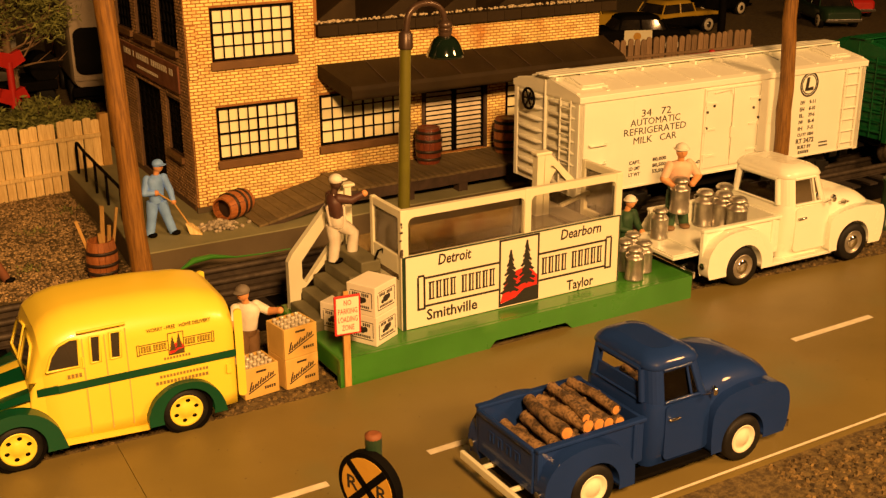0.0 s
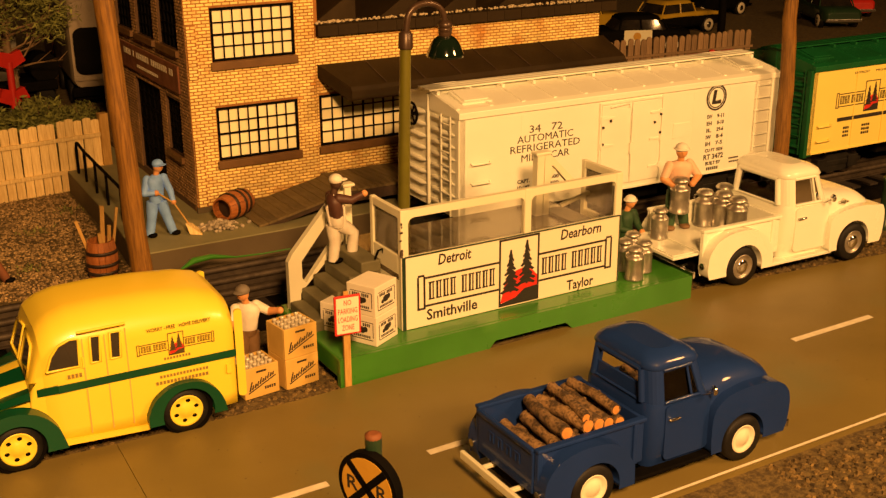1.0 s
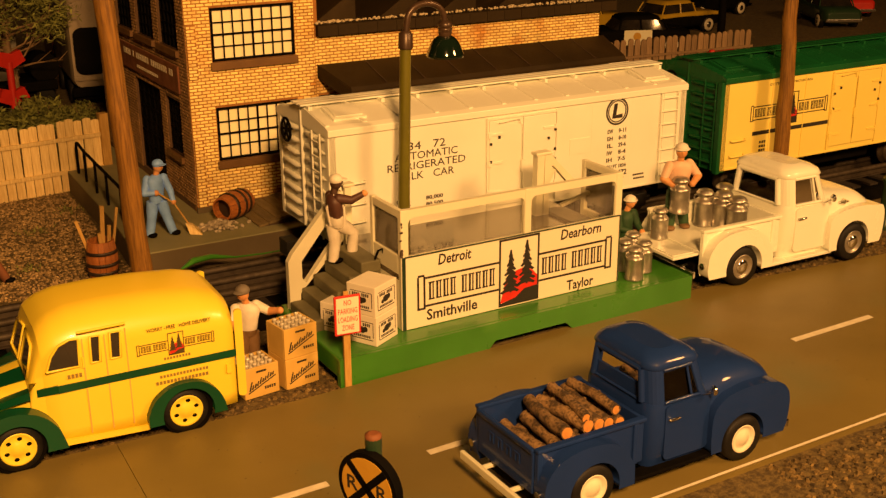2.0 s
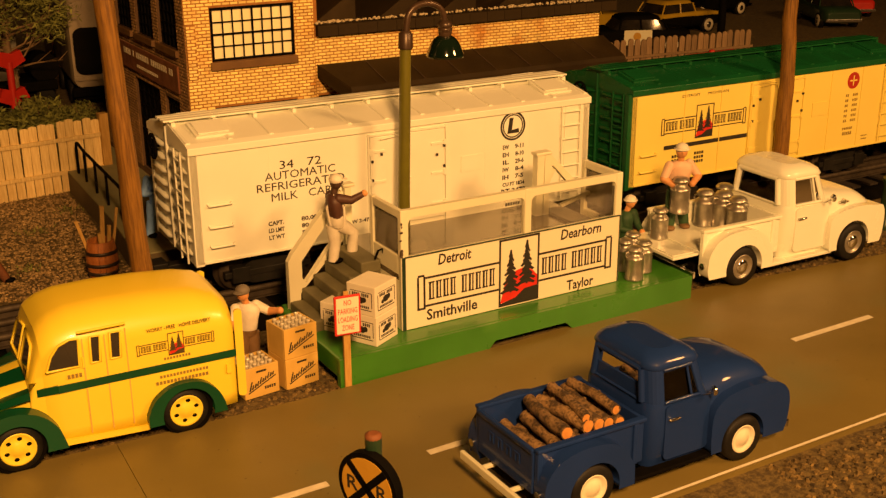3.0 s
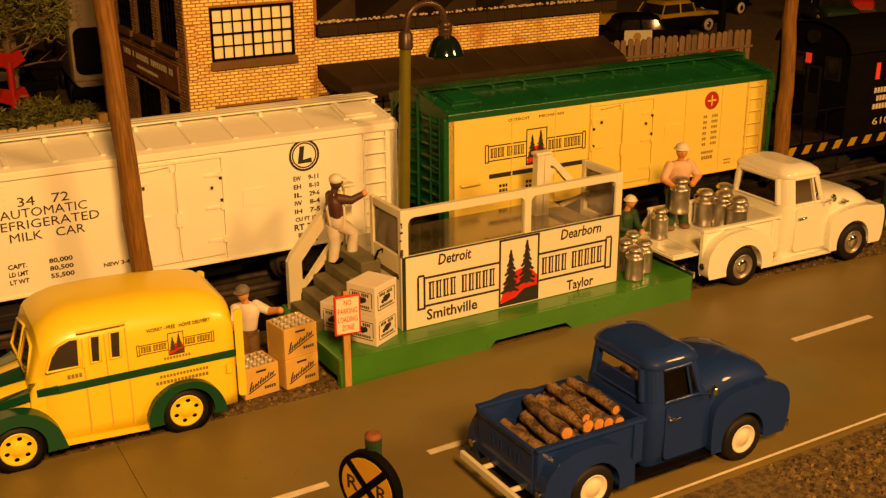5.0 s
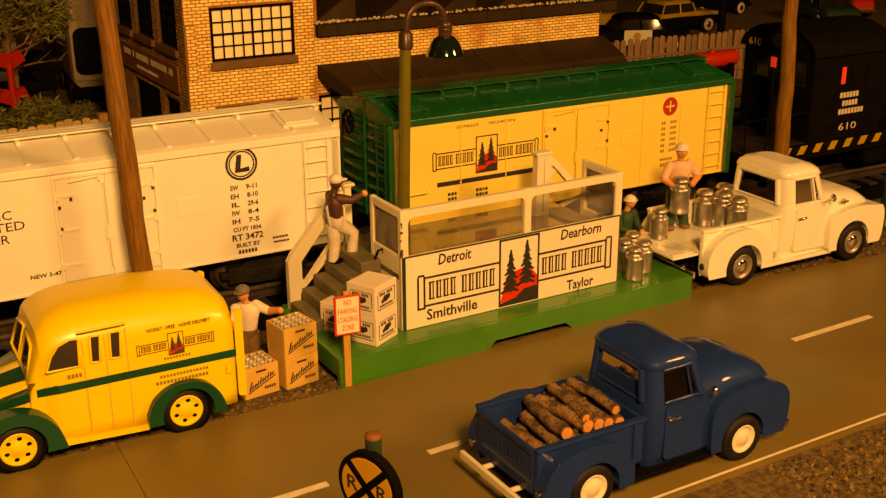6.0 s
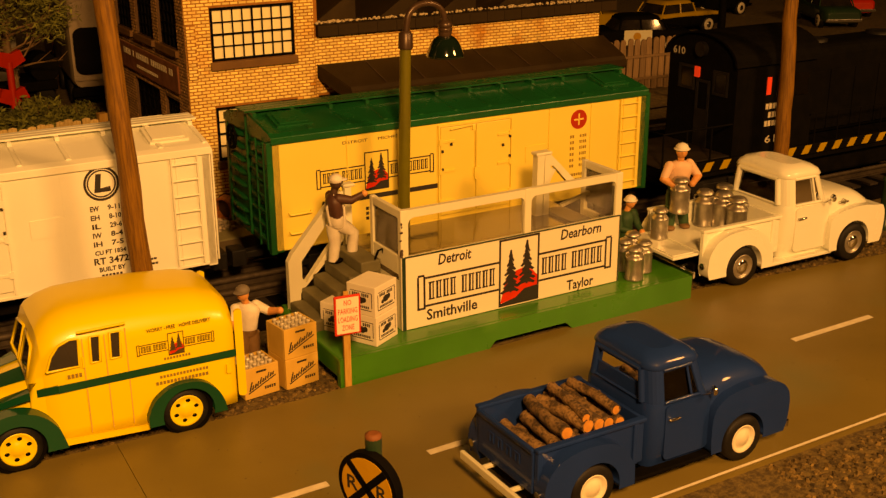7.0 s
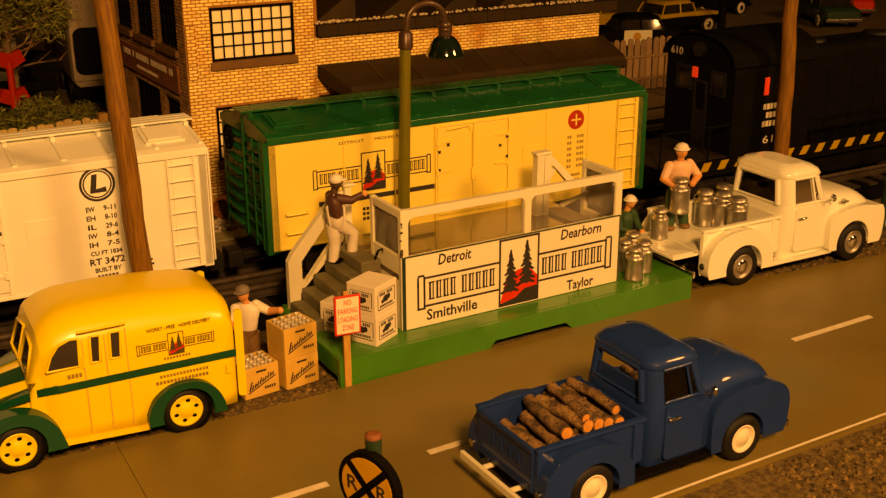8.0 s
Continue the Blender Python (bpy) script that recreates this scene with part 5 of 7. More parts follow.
# ---- vehicles ----
DARKGLASS = material("dark_window", (0.012, 0.011, 0.01), (0.03, 0.024, 0.018), 0.8, 0.08, coat=0.6)
WHITEWHEEL = material("ivory_wheel", (0.72, 0.68, 0.55), (0.66, 0.61, 0.48), 2, 0.4)
TIN = material("tin_plate", (0.55, 0.52, 0.46), (0.42, 0.39, 0.34), 2, 0.3, metal=0.8)


def wheel(parent, x, y, r, side, hub_mat, style, k):
    """One wheel; side is -1 or 1 for the outer face."""
    e = 1.16 if style == "holes" else 1.0
    t = M()
    t.tf = Matrix.Scale(k, 4)
    h = 0.26
    t.lathe([(r * 0.58 * e, -h), (r * 0.93, -h), (r, -h * 0.6), (r, h * 0.6), (r * 0.93, h), (r * 0.58 * e, h)], 32, (x, y, r), "y", caps=False)
    w = part("wheel", t, RUBBER, parent, "black rubber tyre")
    d = M()
    d.tf = Matrix.Scale(k, 4)
    f = side * h
    d.lathe([(r * 0.62 * e, f * 0.2), (r * 0.62 * e, f * 1.02), (r * 0.56 * e, f * 1.02), (r * 0.5 * e, f * (0.84 if style == "holes" else 0.72)), (r * 0.34, f * (0.86 if style == "holes" else 0.78)), (r * 0.28, f * 1.03), (r * 0.05, f * 1.12)][::side], 28, (x, y, r), "y")
    hub = part("hub", d, hub_mat, w, "painted hub" if style != "chrome" else "bright hub cap")
    if style == "holes":
        o = M()
        o.tf = Matrix.Scale(k, 4)
        for i in range(6):
            a = i * math.pi / 3 + 0.3
            o.ball((x + r * 0.46 * math.cos(a), y + f * 0.85, r + r * 0.46 * math.sin(a)), (r * 0.105, 0.03, r * 0.085), 8, 6)
        part("hub_hole", o, SOOT, hub)
    if style == "chrome":
        o = M()
        o.tf = Matrix.Scale(k, 4)
        o.ball((x, y + f * 0.85, r), (r * 0.36, 0.09, r * 0.36), 16, 8)
        part("hub_cap", o, CHROME, hub, "chrome hub cap")
    return w


def curve(pts, n=4):
    """A smooth line through the points."""
    out = []
    for i in range(len(pts) - 1):
        p0, p1, p2, p3 = (Vector(pts[max(i - 1, 0)]), Vector(pts[i]), Vector(pts[i + 1]), Vector(pts[min(i + 2, len(pts) - 1)]))
        for k in range(n):
            t = k / n
            q = 0.5 * (2 * p1 + (p2 - p0) * t + (2 * p0 - 5 * p1 + 4 * p2 - p3) * t * t + (3 * p1 - p0 - 3 * p2 + p3) * t ** 3)
            out.append((q[0], q[1]))
    return out + [tuple(pts[-1])]


def arch_outline(cx, r, x0, x1, zb, top):
    """A fender's side outline: top curve given as points, wheel arch cut out below."""
    pts = [(x0, zb)] + curve(top) + [(x1, zb)]
    a0 = math.asin(min(max((zb - 0.85) / r, -1), 1))
    n = 20
    for k in range(n + 1):
        a = a0 + (math.pi - 2 * a0) * k / n
        pts.append((cx + r * math.cos(a), 0.85 + r * math.sin(a)))
    return pts


def pickup(m, k, paint, label, hub_style, hub_mat, gate_open, bumper_mat):
    """A 1950s step-side pickup; x forward from the rear axle, k scales it."""
    t = thing("pickup_truck", m, label, "pickup truck")

    def P(name, fill, mat, parent=t, lab="", bevel=0.0, soft=False):
        g = M()
        g.tf = Matrix.Scale(k, 4)
        fill(g)
        return part(name, g, mat, parent, lab, bevel * k, soft=soft)

    fz = 1.68 if gate_open else 1.16

    low = 0.36 if gate_open else 0.0

    def nose(x):
        """The white truck is a little shorter ahead of its front axle."""
        return 6.45 + (x - 6.45) * (0.86 if gate_open else 1.0)

    for x in (0.0, 6.45):
        for s in (-1, 1):
            wheel(t, x, s * 1.92, 0.85, s, hub_mat, hub_style, k)
    P("chassis", lambda g: (g.box(-1.8, 7.6, -1.2, 1.2, 0.5, 0.95), g.tube([(0, -1.6, 0.85), (0, 1.6, 0.85)], 0.15), g.tube([(6.45, -1.6, 0.85), (6.45, 1.6, 0.85)], 0.15)), SOOT, bevel=0.05)
    # bed
    P("bed_floor", lambda g: g.box(-1.92, 2.3, -1.62, 1.62, fz - 0.16, fz), paint if not gate_open else WHITE, bevel=0.02)
    for s in (-1, 1):
        def side(g):
            a, b = sorted((s * 1.62, s * 1.74))
            g.box(-1.95, 2.32, a, b, 0.98, 2.55)
            a, b = sorted((s * 1.6, s * 1.86))
            g.box(-1.97, 2.34, a, b, 2.5, 2.64)
            a, b = sorted((s * 1.72, s * 1.82))
            g.box(1.85, 2.05, a, b, 1.0, 2.5)
            g.box(-1.95, -1.75, a, b, 1.0, 2.5)
        P("bed_side", side, paint, bevel=0.04)
        fo = arch_outline(0.0, 0.98, -1.88, 1.6, 0.62, [(-1.98, 1.0), (-1.88, 1.7), (-1.4, 2.24), (-0.5, 2.48), (0.5, 2.4), (1.15, 2.02), (1.58, 1.3)])
        def fender(g):
            a, b = sorted((s * 1.66, s * 2.26))
            g.prism(fo, a, b)
        P("rear_fender", fender, paint, bevel=0.3, soft=True)
    P("bed_front", lambda g: g.box(2.2, 2.34, -1.62, 1.62, 0.98, 2.6), paint, bevel=0.03)
    if gate_open:
        P("tailgate", lambda g: (g.box(-3.3, -1.98, -1.62, 1.62, fz - 0.16, fz - 0.04), g.box(-3.2, -2.1, -1.5, 1.5, fz - 0.04, fz)), paint, bevel=0.04)
    else:
        gate = P("tailgate", lambda g: (g.box(-2.0, -1.88, -1.6, 1.6, 1.0, 2.58), g.box(-2.06, -1.96, -1.62, 1.62, 2.42, 2.6)), paint, bevel=0.04)
        for i in range(4):
            def letters(g):
                y = 0.75 - i * 0.5
                g.box(-2.03, -1.99, y - 0.15, y - 0.06, 1.75, 2.1)
                g.box(-2.03, -1.99, y + 0.06, y + 0.15, 1.75, 2.1)
                g.box(-2.03, -1.99, y - 0.06, y + 0.06, 2.03, 2.1)
            P("raised_bar", letters, paint, gate)
    # cab
    lv = [(0.62, 2.5, 5.2, 1.70, 0.3), (1.2, 2.46, 5.3, 1.84, 0.42), (2.0, 2.46, 5.3, 1.88, 0.5), (2.7, 2.5, 5.22, 1.86, 0.52), (2.92, 2.55, 5.12, 1.82, 0.52)]
    P("cab", lambda g: g.loft([[(x, y, z) for x, y in rounded(a, b, -w, w, r, 6)] for z, a, b, w, r in lv]), paint)
    top = [(4.05, 2.58, 4.76, 1.64, 0.5), (4.14, 2.52, 4.84, 1.69, 0.55), (4.32, 2.58, 4.74, 1.64, 0.6), (4.48, 2.76, 4.5, 1.46, 0.6), (4.57, 3.1, 4.2, 1.1, 0.5)]
    P("cab_roof", lambda g: g.loft([[(x, y, z) for x, y in rounded(a, b, -w, w, r, 6)] for z, a, b, w, r in top]), paint)
    lo, hi = rounded(2.55, 5.12, -1.82, 1.82, 0.52, 6), rounded(2.58, 4.76, -1.64, 1.64, 0.5, 6)
    li, hn = rounded(2.67, 5.0, -1.70, 1.70, 0.46, 6), rounded(2.7, 4.64, -1.52, 1.52, 0.44, 6)
    for c in range(4):
        ids = list(range(c * 7, c * 7 + 7))
        def pillar(g):
            z0, z1 = 2.9, 4.07
            a = [(*lo[i], z0) for i in ids] + [(*li[i], z0) for i in reversed(ids)]
            b = [(*hi[i], z1) for i in ids] + [(*hn[i], z1) for i in reversed(ids)]
            g.loft([a, b], True, True, False)
        P("pillar", pillar, paint)
        i, j = c * 7 + 6, ((c + 1) * 7) % 28
        def pane(g):
            q = [(*lo[i], 2.92), (*lo[j], 2.92), (*hi[j], 4.05), (*hi[i], 4.05)]
            q2 = [(*li[i], 2.92), (*li[j], 2.92), (*hn[j], 4.05), (*hn[i], 4.05)]
            mid = [tuple(0.6 * u + 0.4 * v for u, v in zip(p1, p2)) for p1, p2 in zip(q, q2)]
            mid2 = [tuple(0.5 * u + 0.5 * v for u, v in zip(p1, p2)) for p1, p2 in zip(q, q2)]
            g.loft([mid, mid2], True, True, False)
        P("glass_pane", pane, CARGLASS, lab="tinted window glass")
        def trim(g):
            q = [Vector((*lo[i], 2.94)), Vector((*lo[j], 2.94)), Vector((*hi[j], 4.05)), Vector((*hi[i], 4.05))]
            g.tube([q[0], q[1]], 0.06, 6)
            g.tube([q[3], q[2]], 0.07, 6)
            if c in (0, 2):
                e0, e1 = (q[0], q[3]) if c == 0 else (q[1], q[2])
                n0, n1 = (q[1], q[2]) if c == 0 else (q[0], q[3])
                g.tube([e0 + (n0 - e0) * 0.24, e1 + (n1 - e1) * 0.16], 0.045, 6)
            if c == 1:
                g.tube([q[0], q[3]], 0.14, 6)
                g.tube([q[1], q[2]], 0.14, 6)
                g.tube([q[3], q[2]], 0.13, 6)
        P("window_trim", trim, paint)
        if c == 1 and not gate_open:
            def panel(g):
                f = 0.5
                up = [tuple(u + (v - u) * f for u, v in zip((*lo[n], 2.9), (*hi[n], 4.05))) for n in (i, j)]
                q = [(*lo[i], 2.9), (*lo[j], 2.9), up[1], up[0]]
                g.loft([q, [(p[0] + 0.1, p[1], p[2]) for p in q]], True, True, False)
            P("rear_panel", panel, paint, bevel=0.03)
    P("cabin_floor", lambda g: g.prism(rounded(2.66, 5.0, -1.7, 1.7, 0.45), 2.915, 2.945, "z"), SOOT)
    P("seat", lambda g: (g.box(2.8, 3.6, -1.5, 1.5, 2.5, 2.95), g.box(2.75, 2.95, -1.5, 1.5, 2.6, 3.35)), CLOTH_BROWN, bevel=0.08)
    P("steering_wheel", lambda g: g.tube([(4.45 + 0.1 * math.sin(a), 0.8 + 0.35 * math.cos(a), 3.05 + 0.33 * math.sin(a)) for a in (i * math.pi / 8 for i in range(17))], 0.035, 6), WHITE if not gate_open else SOOT)
    for s in (-1, 1):
        a, b = sorted((s * 1.78, s * 1.915))
        door = P("door", lambda g: g.prism(rounded(3.08, 5.0, 0.86, 2.86, 0.18), a, b), paint, bevel=0.06)
        P("door_handle", lambda g: g.tube([(3.22, s * 1.93, 2.35), (3.25, s * 1.99, 2.36), (3.62, s * 1.98, 2.36)], 0.05, 6), CHROME, door, "chrome handle")
        P("wing_mirror", lambda g: (g.tube([(4.75, s * 1.85, 2.85), (4.85, s * 2.15, 3.05)], 0.035, 6), g.ball((4.86, s * 2.2, 3.12), (0.1, 0.16, 0.18), 10, 8)), CHROME, t, "chrome wing mirror")
        P("running_board", lambda g: g.box(1.25, 5.3, *sorted((s * 1.5, s * 2.05)), 0.5, 0.64), paint if gate_open else SOOT, bevel=0.03)
        fo = arch_outline(6.45, 0.98, 5.02, nose(8.42), 0.62, [(4.98, 1.2), (5.03, 2.1), (5.45, 2.6 - low * 0.8), (6.2, 2.78 - low * 0.9), (7.0, 2.8 - low * 0.9), (nose(7.9), 2.66 - low * 0.8), (nose(8.42), 2.3), (nose(8.6), 1.75), (nose(8.55), 0.95)])
        P("front_fender", lambda g: g.prism(fo, *sorted((s * 1.0, s * 2.14))), paint, bevel=0.3, soft=True)
        P("headlight", lambda g: g.lathe([(0.3, nose(8.4)), (0.3, nose(8.6)), (0.2, nose(8.66))], 18, (0, s * 1.6, 1.75), "x"), CHROME, t, "round chrome-rimmed headlight")
        P("tail_light", lambda g: (g.tube([(-1.75, s * 1.95, 1.15), (-2.05, s * 1.95, 1.15)], 0.14, 10)), CHROME, t, "small chrome tail light")
        P("hood_badge", lambda g: (g.box(5.75, 6.25, *sorted((s * 1.7, s * 1.86)), 2.66, 2.71), g.box(5.96, 6.03, *sorted((s * 1.7, s * 1.87)), 2.58, 2.8)) if gate_open else g.ball((5.25, s * 2.05, 2.2), (0.08, 0.04, 0.06), 8, 6), CHROME, t)
    # hood and grille
    def hood(g):
        loops = []
        for x, w, top in ((4.9, 1.84, 3.12 - low * 0.3), (5.2, 1.84, 3.32 - low * 0.7), (6.0, 1.84, 3.44 - low), (6.9, 1.8, 3.4 - low), (nose(7.5), 1.74, 3.26 - low), (nose(8.0), 1.64, 3.0 - low), (nose(8.28), 1.5, 2.68 - low * 0.7), (nose(8.44), 1.4, 2.25), (nose(8.46), 1.35, 1.75)):
            lp = [(x, w, 1.5)]
            for i in range(13):
                a = math.pi * i / 12
                c, sn = math.cos(a), math.sin(a)
                lp.append((x, w * abs(c) ** 0.5 * (1 if c >= 0 else -1), 1.7 + (top - 1.7) * sn ** 0.5))
            lp.append((x, -w, 1.5))
            loops.append(lp)
        g.loft(loops)
    P("hood", hood, paint)
    P("grille", lambda g: (g.box(nose(8.2), nose(8.56), -1.3, 1.3, 1.0, 1.15), g.box(nose(8.2), nose(8.54), -1.2, 1.2, 1.3, 1.45), g.box(nose(7.6), nose(7.9), -1.3, 1.3, 0.8, 1.75)), CHROME, bevel=0.04)
    P("front_bumper", lambda g: g.box(nose(8.66), nose(8.8), -2.05, 2.05, 0.62, 0.92), CHROME, bevel=0.05)
    P("rear_bumper", lambda g: (g.box(-2.5, -2.34, -1.95, 1.95, 0.68, 0.98), g.box(-2.35, -1.8, -0.9, -0.75, 0.75, 0.9), g.box(-2.35, -1.8, 0.75, 0.9, 0.75, 0.9)), bumper_mat, t, "rear bumper bar", bevel=0.04)
    return t


def delivery_van():
    """Snub-nosed milk delivery van; local x runs with the road, its nose towards -x, origin under the rear axle."""
    t = thing("delivery_van", at(9.25, 39.0, 0), "yellow toy milk delivery van with green fenders and stripe", "van")
    R = 0.85
    for x in (0.0, -5.85):
        for s in (-1, 1):
            wheel(t, x, s * 2.14, R, s, YELLOW, "holes", 1.0)
    ch = M()
    ch.box(-6.5, 1.9, -1.6, 1.6, 0.45, 0.9)
    part("chassis", ch, SOOT, t, bevel=0.05)
    # body as a loft of arches from the windscreen to the tail
    def arch(x, w, top, r, zb=0.62, tilt=0.0):
        pts = [(x, w * 0.985, zb), (x, w, zb + 0.5), (x, w, 2.0), (x, w, 3.0)]
        zc = top - r
        n = 8
        out = []
        for i in range(n + 1):
            a = math.pi / 2 * i / n
            out.append((x, (w - r * 1.2) + r * 1.2 * math.cos(a), zc + r * math.sin(a)))
        pts += out
        return pts + [(x, -p[1], p[2]) for p in reversed(pts)]
    st = [(2.02, 2.12, 4.35, 0.8), (2.0, 2.2, 4.52, 0.95), (1.6, 2.28, 4.85, 1.1), (0.8, 2.3, 5.07, 1.2), (-0.8, 2.3, 5.22, 1.24), (-2.4, 2.3, 5.26, 1.24), (-3.6, 2.28, 5.22, 1.22), (-4.2, 2.24, 5.05, 1.15), (-4.55, 2.16, 4.85, 1.05), (-4.72, 2.08, 4.66, 0.95)]
    body = M()
    body.loft([arch(*q) for q in st])
    part("body", body, YELLOW, t)
    # raked windscreen block down to the hood
    ws = M()
    ws.loft([arch(-4.7, 2.08, 4.68, 0.95), arch(-4.95, 2.04, 3.8, 0.5), arch(-5.2, 1.98, 2.95, 0.3)])
    wb = part("cowl", ws, YELLOW, t)
    for s in (-1, 1):
        g = M()
        def on(u, z):
            x = -4.7 - (4.68 - z) * 0.29 - 0.02
            return (x, s * u, z)
        q = [on(0.14, 3.12), on(1.62, 3.1), on(1.42, 4.1), on(0.16, 4.28)]
        g.loft([q, [(p[0] + 0.04, p[1], p[2]) for p in q]], smooth=False)
        part("windscreen", g, DARKGLASS, t, "dark split windscreen")
        fr = M()
        fr.tube(q + [q[0]], 0.06, 6)
        part("windscreen_frame", fr, YELLOW, t)
    hood = M()
    hl = []
    for x, w, top in ((-4.95, 1.75, 2.98), (-5.6, 1.6, 2.86), (-6.4, 1.4, 2.66), (-7.0, 1.15, 2.3), (-7.3, 0.95, 1.8)):
        lp = [(x, w, 0.9)]
        for i in range(13):
            a = math.pi * i / 12
            c, sn = math.cos(a), math.sin(a)
            lp.append((x, w * abs(c) ** 0.6 * (1 if c >= 0 else -1), 1.5 + (top - 1.5) * sn ** 0.6))
        lp.append((x, -w, 0.9))
        hl.append(lp)
    hood.loft(hl)
    part("hood", hood, YELLOW, t)
    hp = M()
    for s in (-1, 1):
        a = [(-5.05, s * 0.35, 3.0), (-5.05, s * 1.25, 2.86), (-6.3, s * 1.0, 2.62), (-6.3, s * 0.3, 2.72)]
        hp.loft([a, [(p[0], p[1], p[2] + 0.03) for p in a]], smooth=False)
    part("hood_panel", hp, GREEN, t, "dark green hood panel")
    # fenders
    for s in (-1, 1):
        for cx, top, nm, x0, x1 in ((0.05, [(-1.42, 1.0), (-1.15, 1.55), (-0.6, 1.95), (0.05, 2.06), (0.7, 1.92), (1.2, 1.45), (1.42, 0.95)], "rear_fender", -1.42, 1.48),
                                    (-5.85, [(-7.3, 1.3), (-7.0, 1.85), (-6.3, 2.2), (-5.6, 2.22), (-4.95, 1.95), (-4.5, 1.45), (-4.3, 0.9)], "front_fender", -7.35, -4.22)):
            g = M()
            g.prism(arch_outline(cx, 0.95, x0, x1, 0.6, top), *sorted((s * 2.0, s * 2.6)))
            part(nm, g, GREEN, t, "glossy dark green fender", bevel=0.2, soft=True)
            wl = M()
            wl.lathe([(0.96, s * 2.3), (0.96, s * 2.335)], 28, (cx, 0, 0.85), "y", False)
            part("wheel_well", wl, SOOT, t, "dark wheel well")
        # side details
        y = s * 2.3
        g = M()
        a, b = sorted((y, y + s * 0.03))
        g.prism([(2.02, 2.56), (2.02, 2.84), (-4.3, 2.84), (-4.3, 2.56)], a, b)
        part("side_stripe", g, GREEN, t, "dark green waist stripe")
        g = M()
        g.loft([[(-4.3, y * 0.93 + s * 0.17, 2.84), (-4.3, y * 0.93 + s * 0.17, 2.56), (-4.3, y * 0.8, 2.56), (-4.3, y * 0.8, 2.84)],
                [(-5.0, y * 0.88, 2.72), (-5.0, y * 0.88, 2.44), (-5.0, y * 0.7, 2.44), (-5.0, y * 0.7, 2.72)],
                [(-6.6, y * 0.66, 2.2), (-6.6, y * 0.66, 1.95), (-6.6, y * 0.5, 1.95), (-6.6, y * 0.5, 2.2)]], smooth=False)
        part("hood_stripe", g, GREEN, t)
        sk = M()
        sk.prism([(-4.3, 0.55), (-1.35, 0.42), (-1.35, 0.62), (-4.3, 0.75)], *sorted((y - s * 0.1, y + s * 0.06)))
        part("sill", sk, YELLOW, t, bevel=0.03)
        for pts in ([(-4.62, 3.42), (-3.52, 3.42), (-3.48, 4.42), (-3.75, 4.46), (-4.15, 4.3), (-4.42, 3.95)],
                    [(-3.12, 3.45), (-2.8, 3.45), (-2.76, 4.4), (-3.08, 4.42)], [(-2.45, 3.46), (-2.1, 3.46), (-2.06, 4.42), (-2.41, 4.43)]):
            g = M()
            pts = [(max(p[0], -4.66), p[1]) for p in pts]
            g.prism(pts, *sorted((y - s * 0.02, y + s * 0.012)))
            w = part("window", g, DARKGLASS, t, "dark side window")
            f = M()
            f.tube([(p[0], y + s * 0.015, p[1]) for p in pts + pts[:1]], 0.045, 6)
            part("window_frame", f, YELLOW, w)
        ln = M()
        for x in (-3.35, -2.6, -1.88):
            ln.box(x - 0.02, x + 0.02, *sorted((y, y + s * 0.012)), 0.8, 4.5 if x > -2 else 4.4)
        part("door_seam", ln, CRATE, t)
        tr = M()
        tr.tube([(-3.5, y + s * 0.03, 4.66), (-1.85, y + s * 0.03, 4.68)], 0.05, 6)
        part("door_track", tr, YELLOW, t)
        hd = M()
        hd.box(-3.42, -3.36, *sorted((y, y + s * 0.08)), 3.35, 3.75)
        part("door_handle", hd, YELLOW, t)
        hd = M()
        hd.box(1.62, 1.78, *sorted((y, y + s * 0.06)), 1.95, 2.3)
        part("door_handle", hd, YELLOW, t)
    # printed side: slogan, emblem and plain bars
    lettering("slogan", "WORRY - FREE   HOME DELIVERY", 0.2, front(0.0, -2.312, 4.2), VANPRINT, t, 2.3)
    emblem(t, -0.15, 3.55, -2.312, 2.75, mat=VANPRINT)
    for u, z, n, w, h in ((-0.62, 2.98, 9, 0.07, 0.09), (-0.82, 2.3, 15, 0.08, 0.1), (-0.98, 2.06, 15, 0.09, 0.12), (-3.95, 3.02, 4, 0.09, 0.14)):
        g = M()
        bars(g, u, -2.31, z, [w] * n, h, 0.04)
        tagged(part("printed_bar", g, FADED, t), kind="stuff")
    fb = M()
    for i in range(8):
        u = -0.7 + i * 0.2
        fb.box(-4.42, -4.36, u, u + 0.12, 4.55, 4.8)
    part("header_bars", fb, INK, t)
    # open rear doors
    for s, a in ((-1, -14), (1, 25)):
        g = M()
        g.tf = Matrix.Translation((2.05, s * 2.2, 0)) @ Matrix.Rotation(radians(a), 4, "Z")
        g.prism(rounded(0.0, 0.3, 0.9, 4.35, 0.12), -0.07, 0.07)
        part("rear_door", g, YELLOW, t, "open yellow rear door", bevel=0.04)
    hol = M()
    hol.box(2.0, 2.06, -1.9, 1.9, 0.9, 4.3)
    part("load_space", hol, SOOT, t, "dark open load space")
    return t


delivery_van()
BLUE_TRUCK = pickup(at(18.97, 27.2, 0, 1.6), 1.0, BLUE, "navy blue toy pickup truck loaded with small logs", "plain", WHITEWHEEL, False, CREAM)
WHITE_TRUCK = pickup(at(37.1, 40.35, 0, 0.0), 1.163, WHITE, "glossy white toy pickup truck with tailgate down", "chrome", STEEL, True, CHROME)


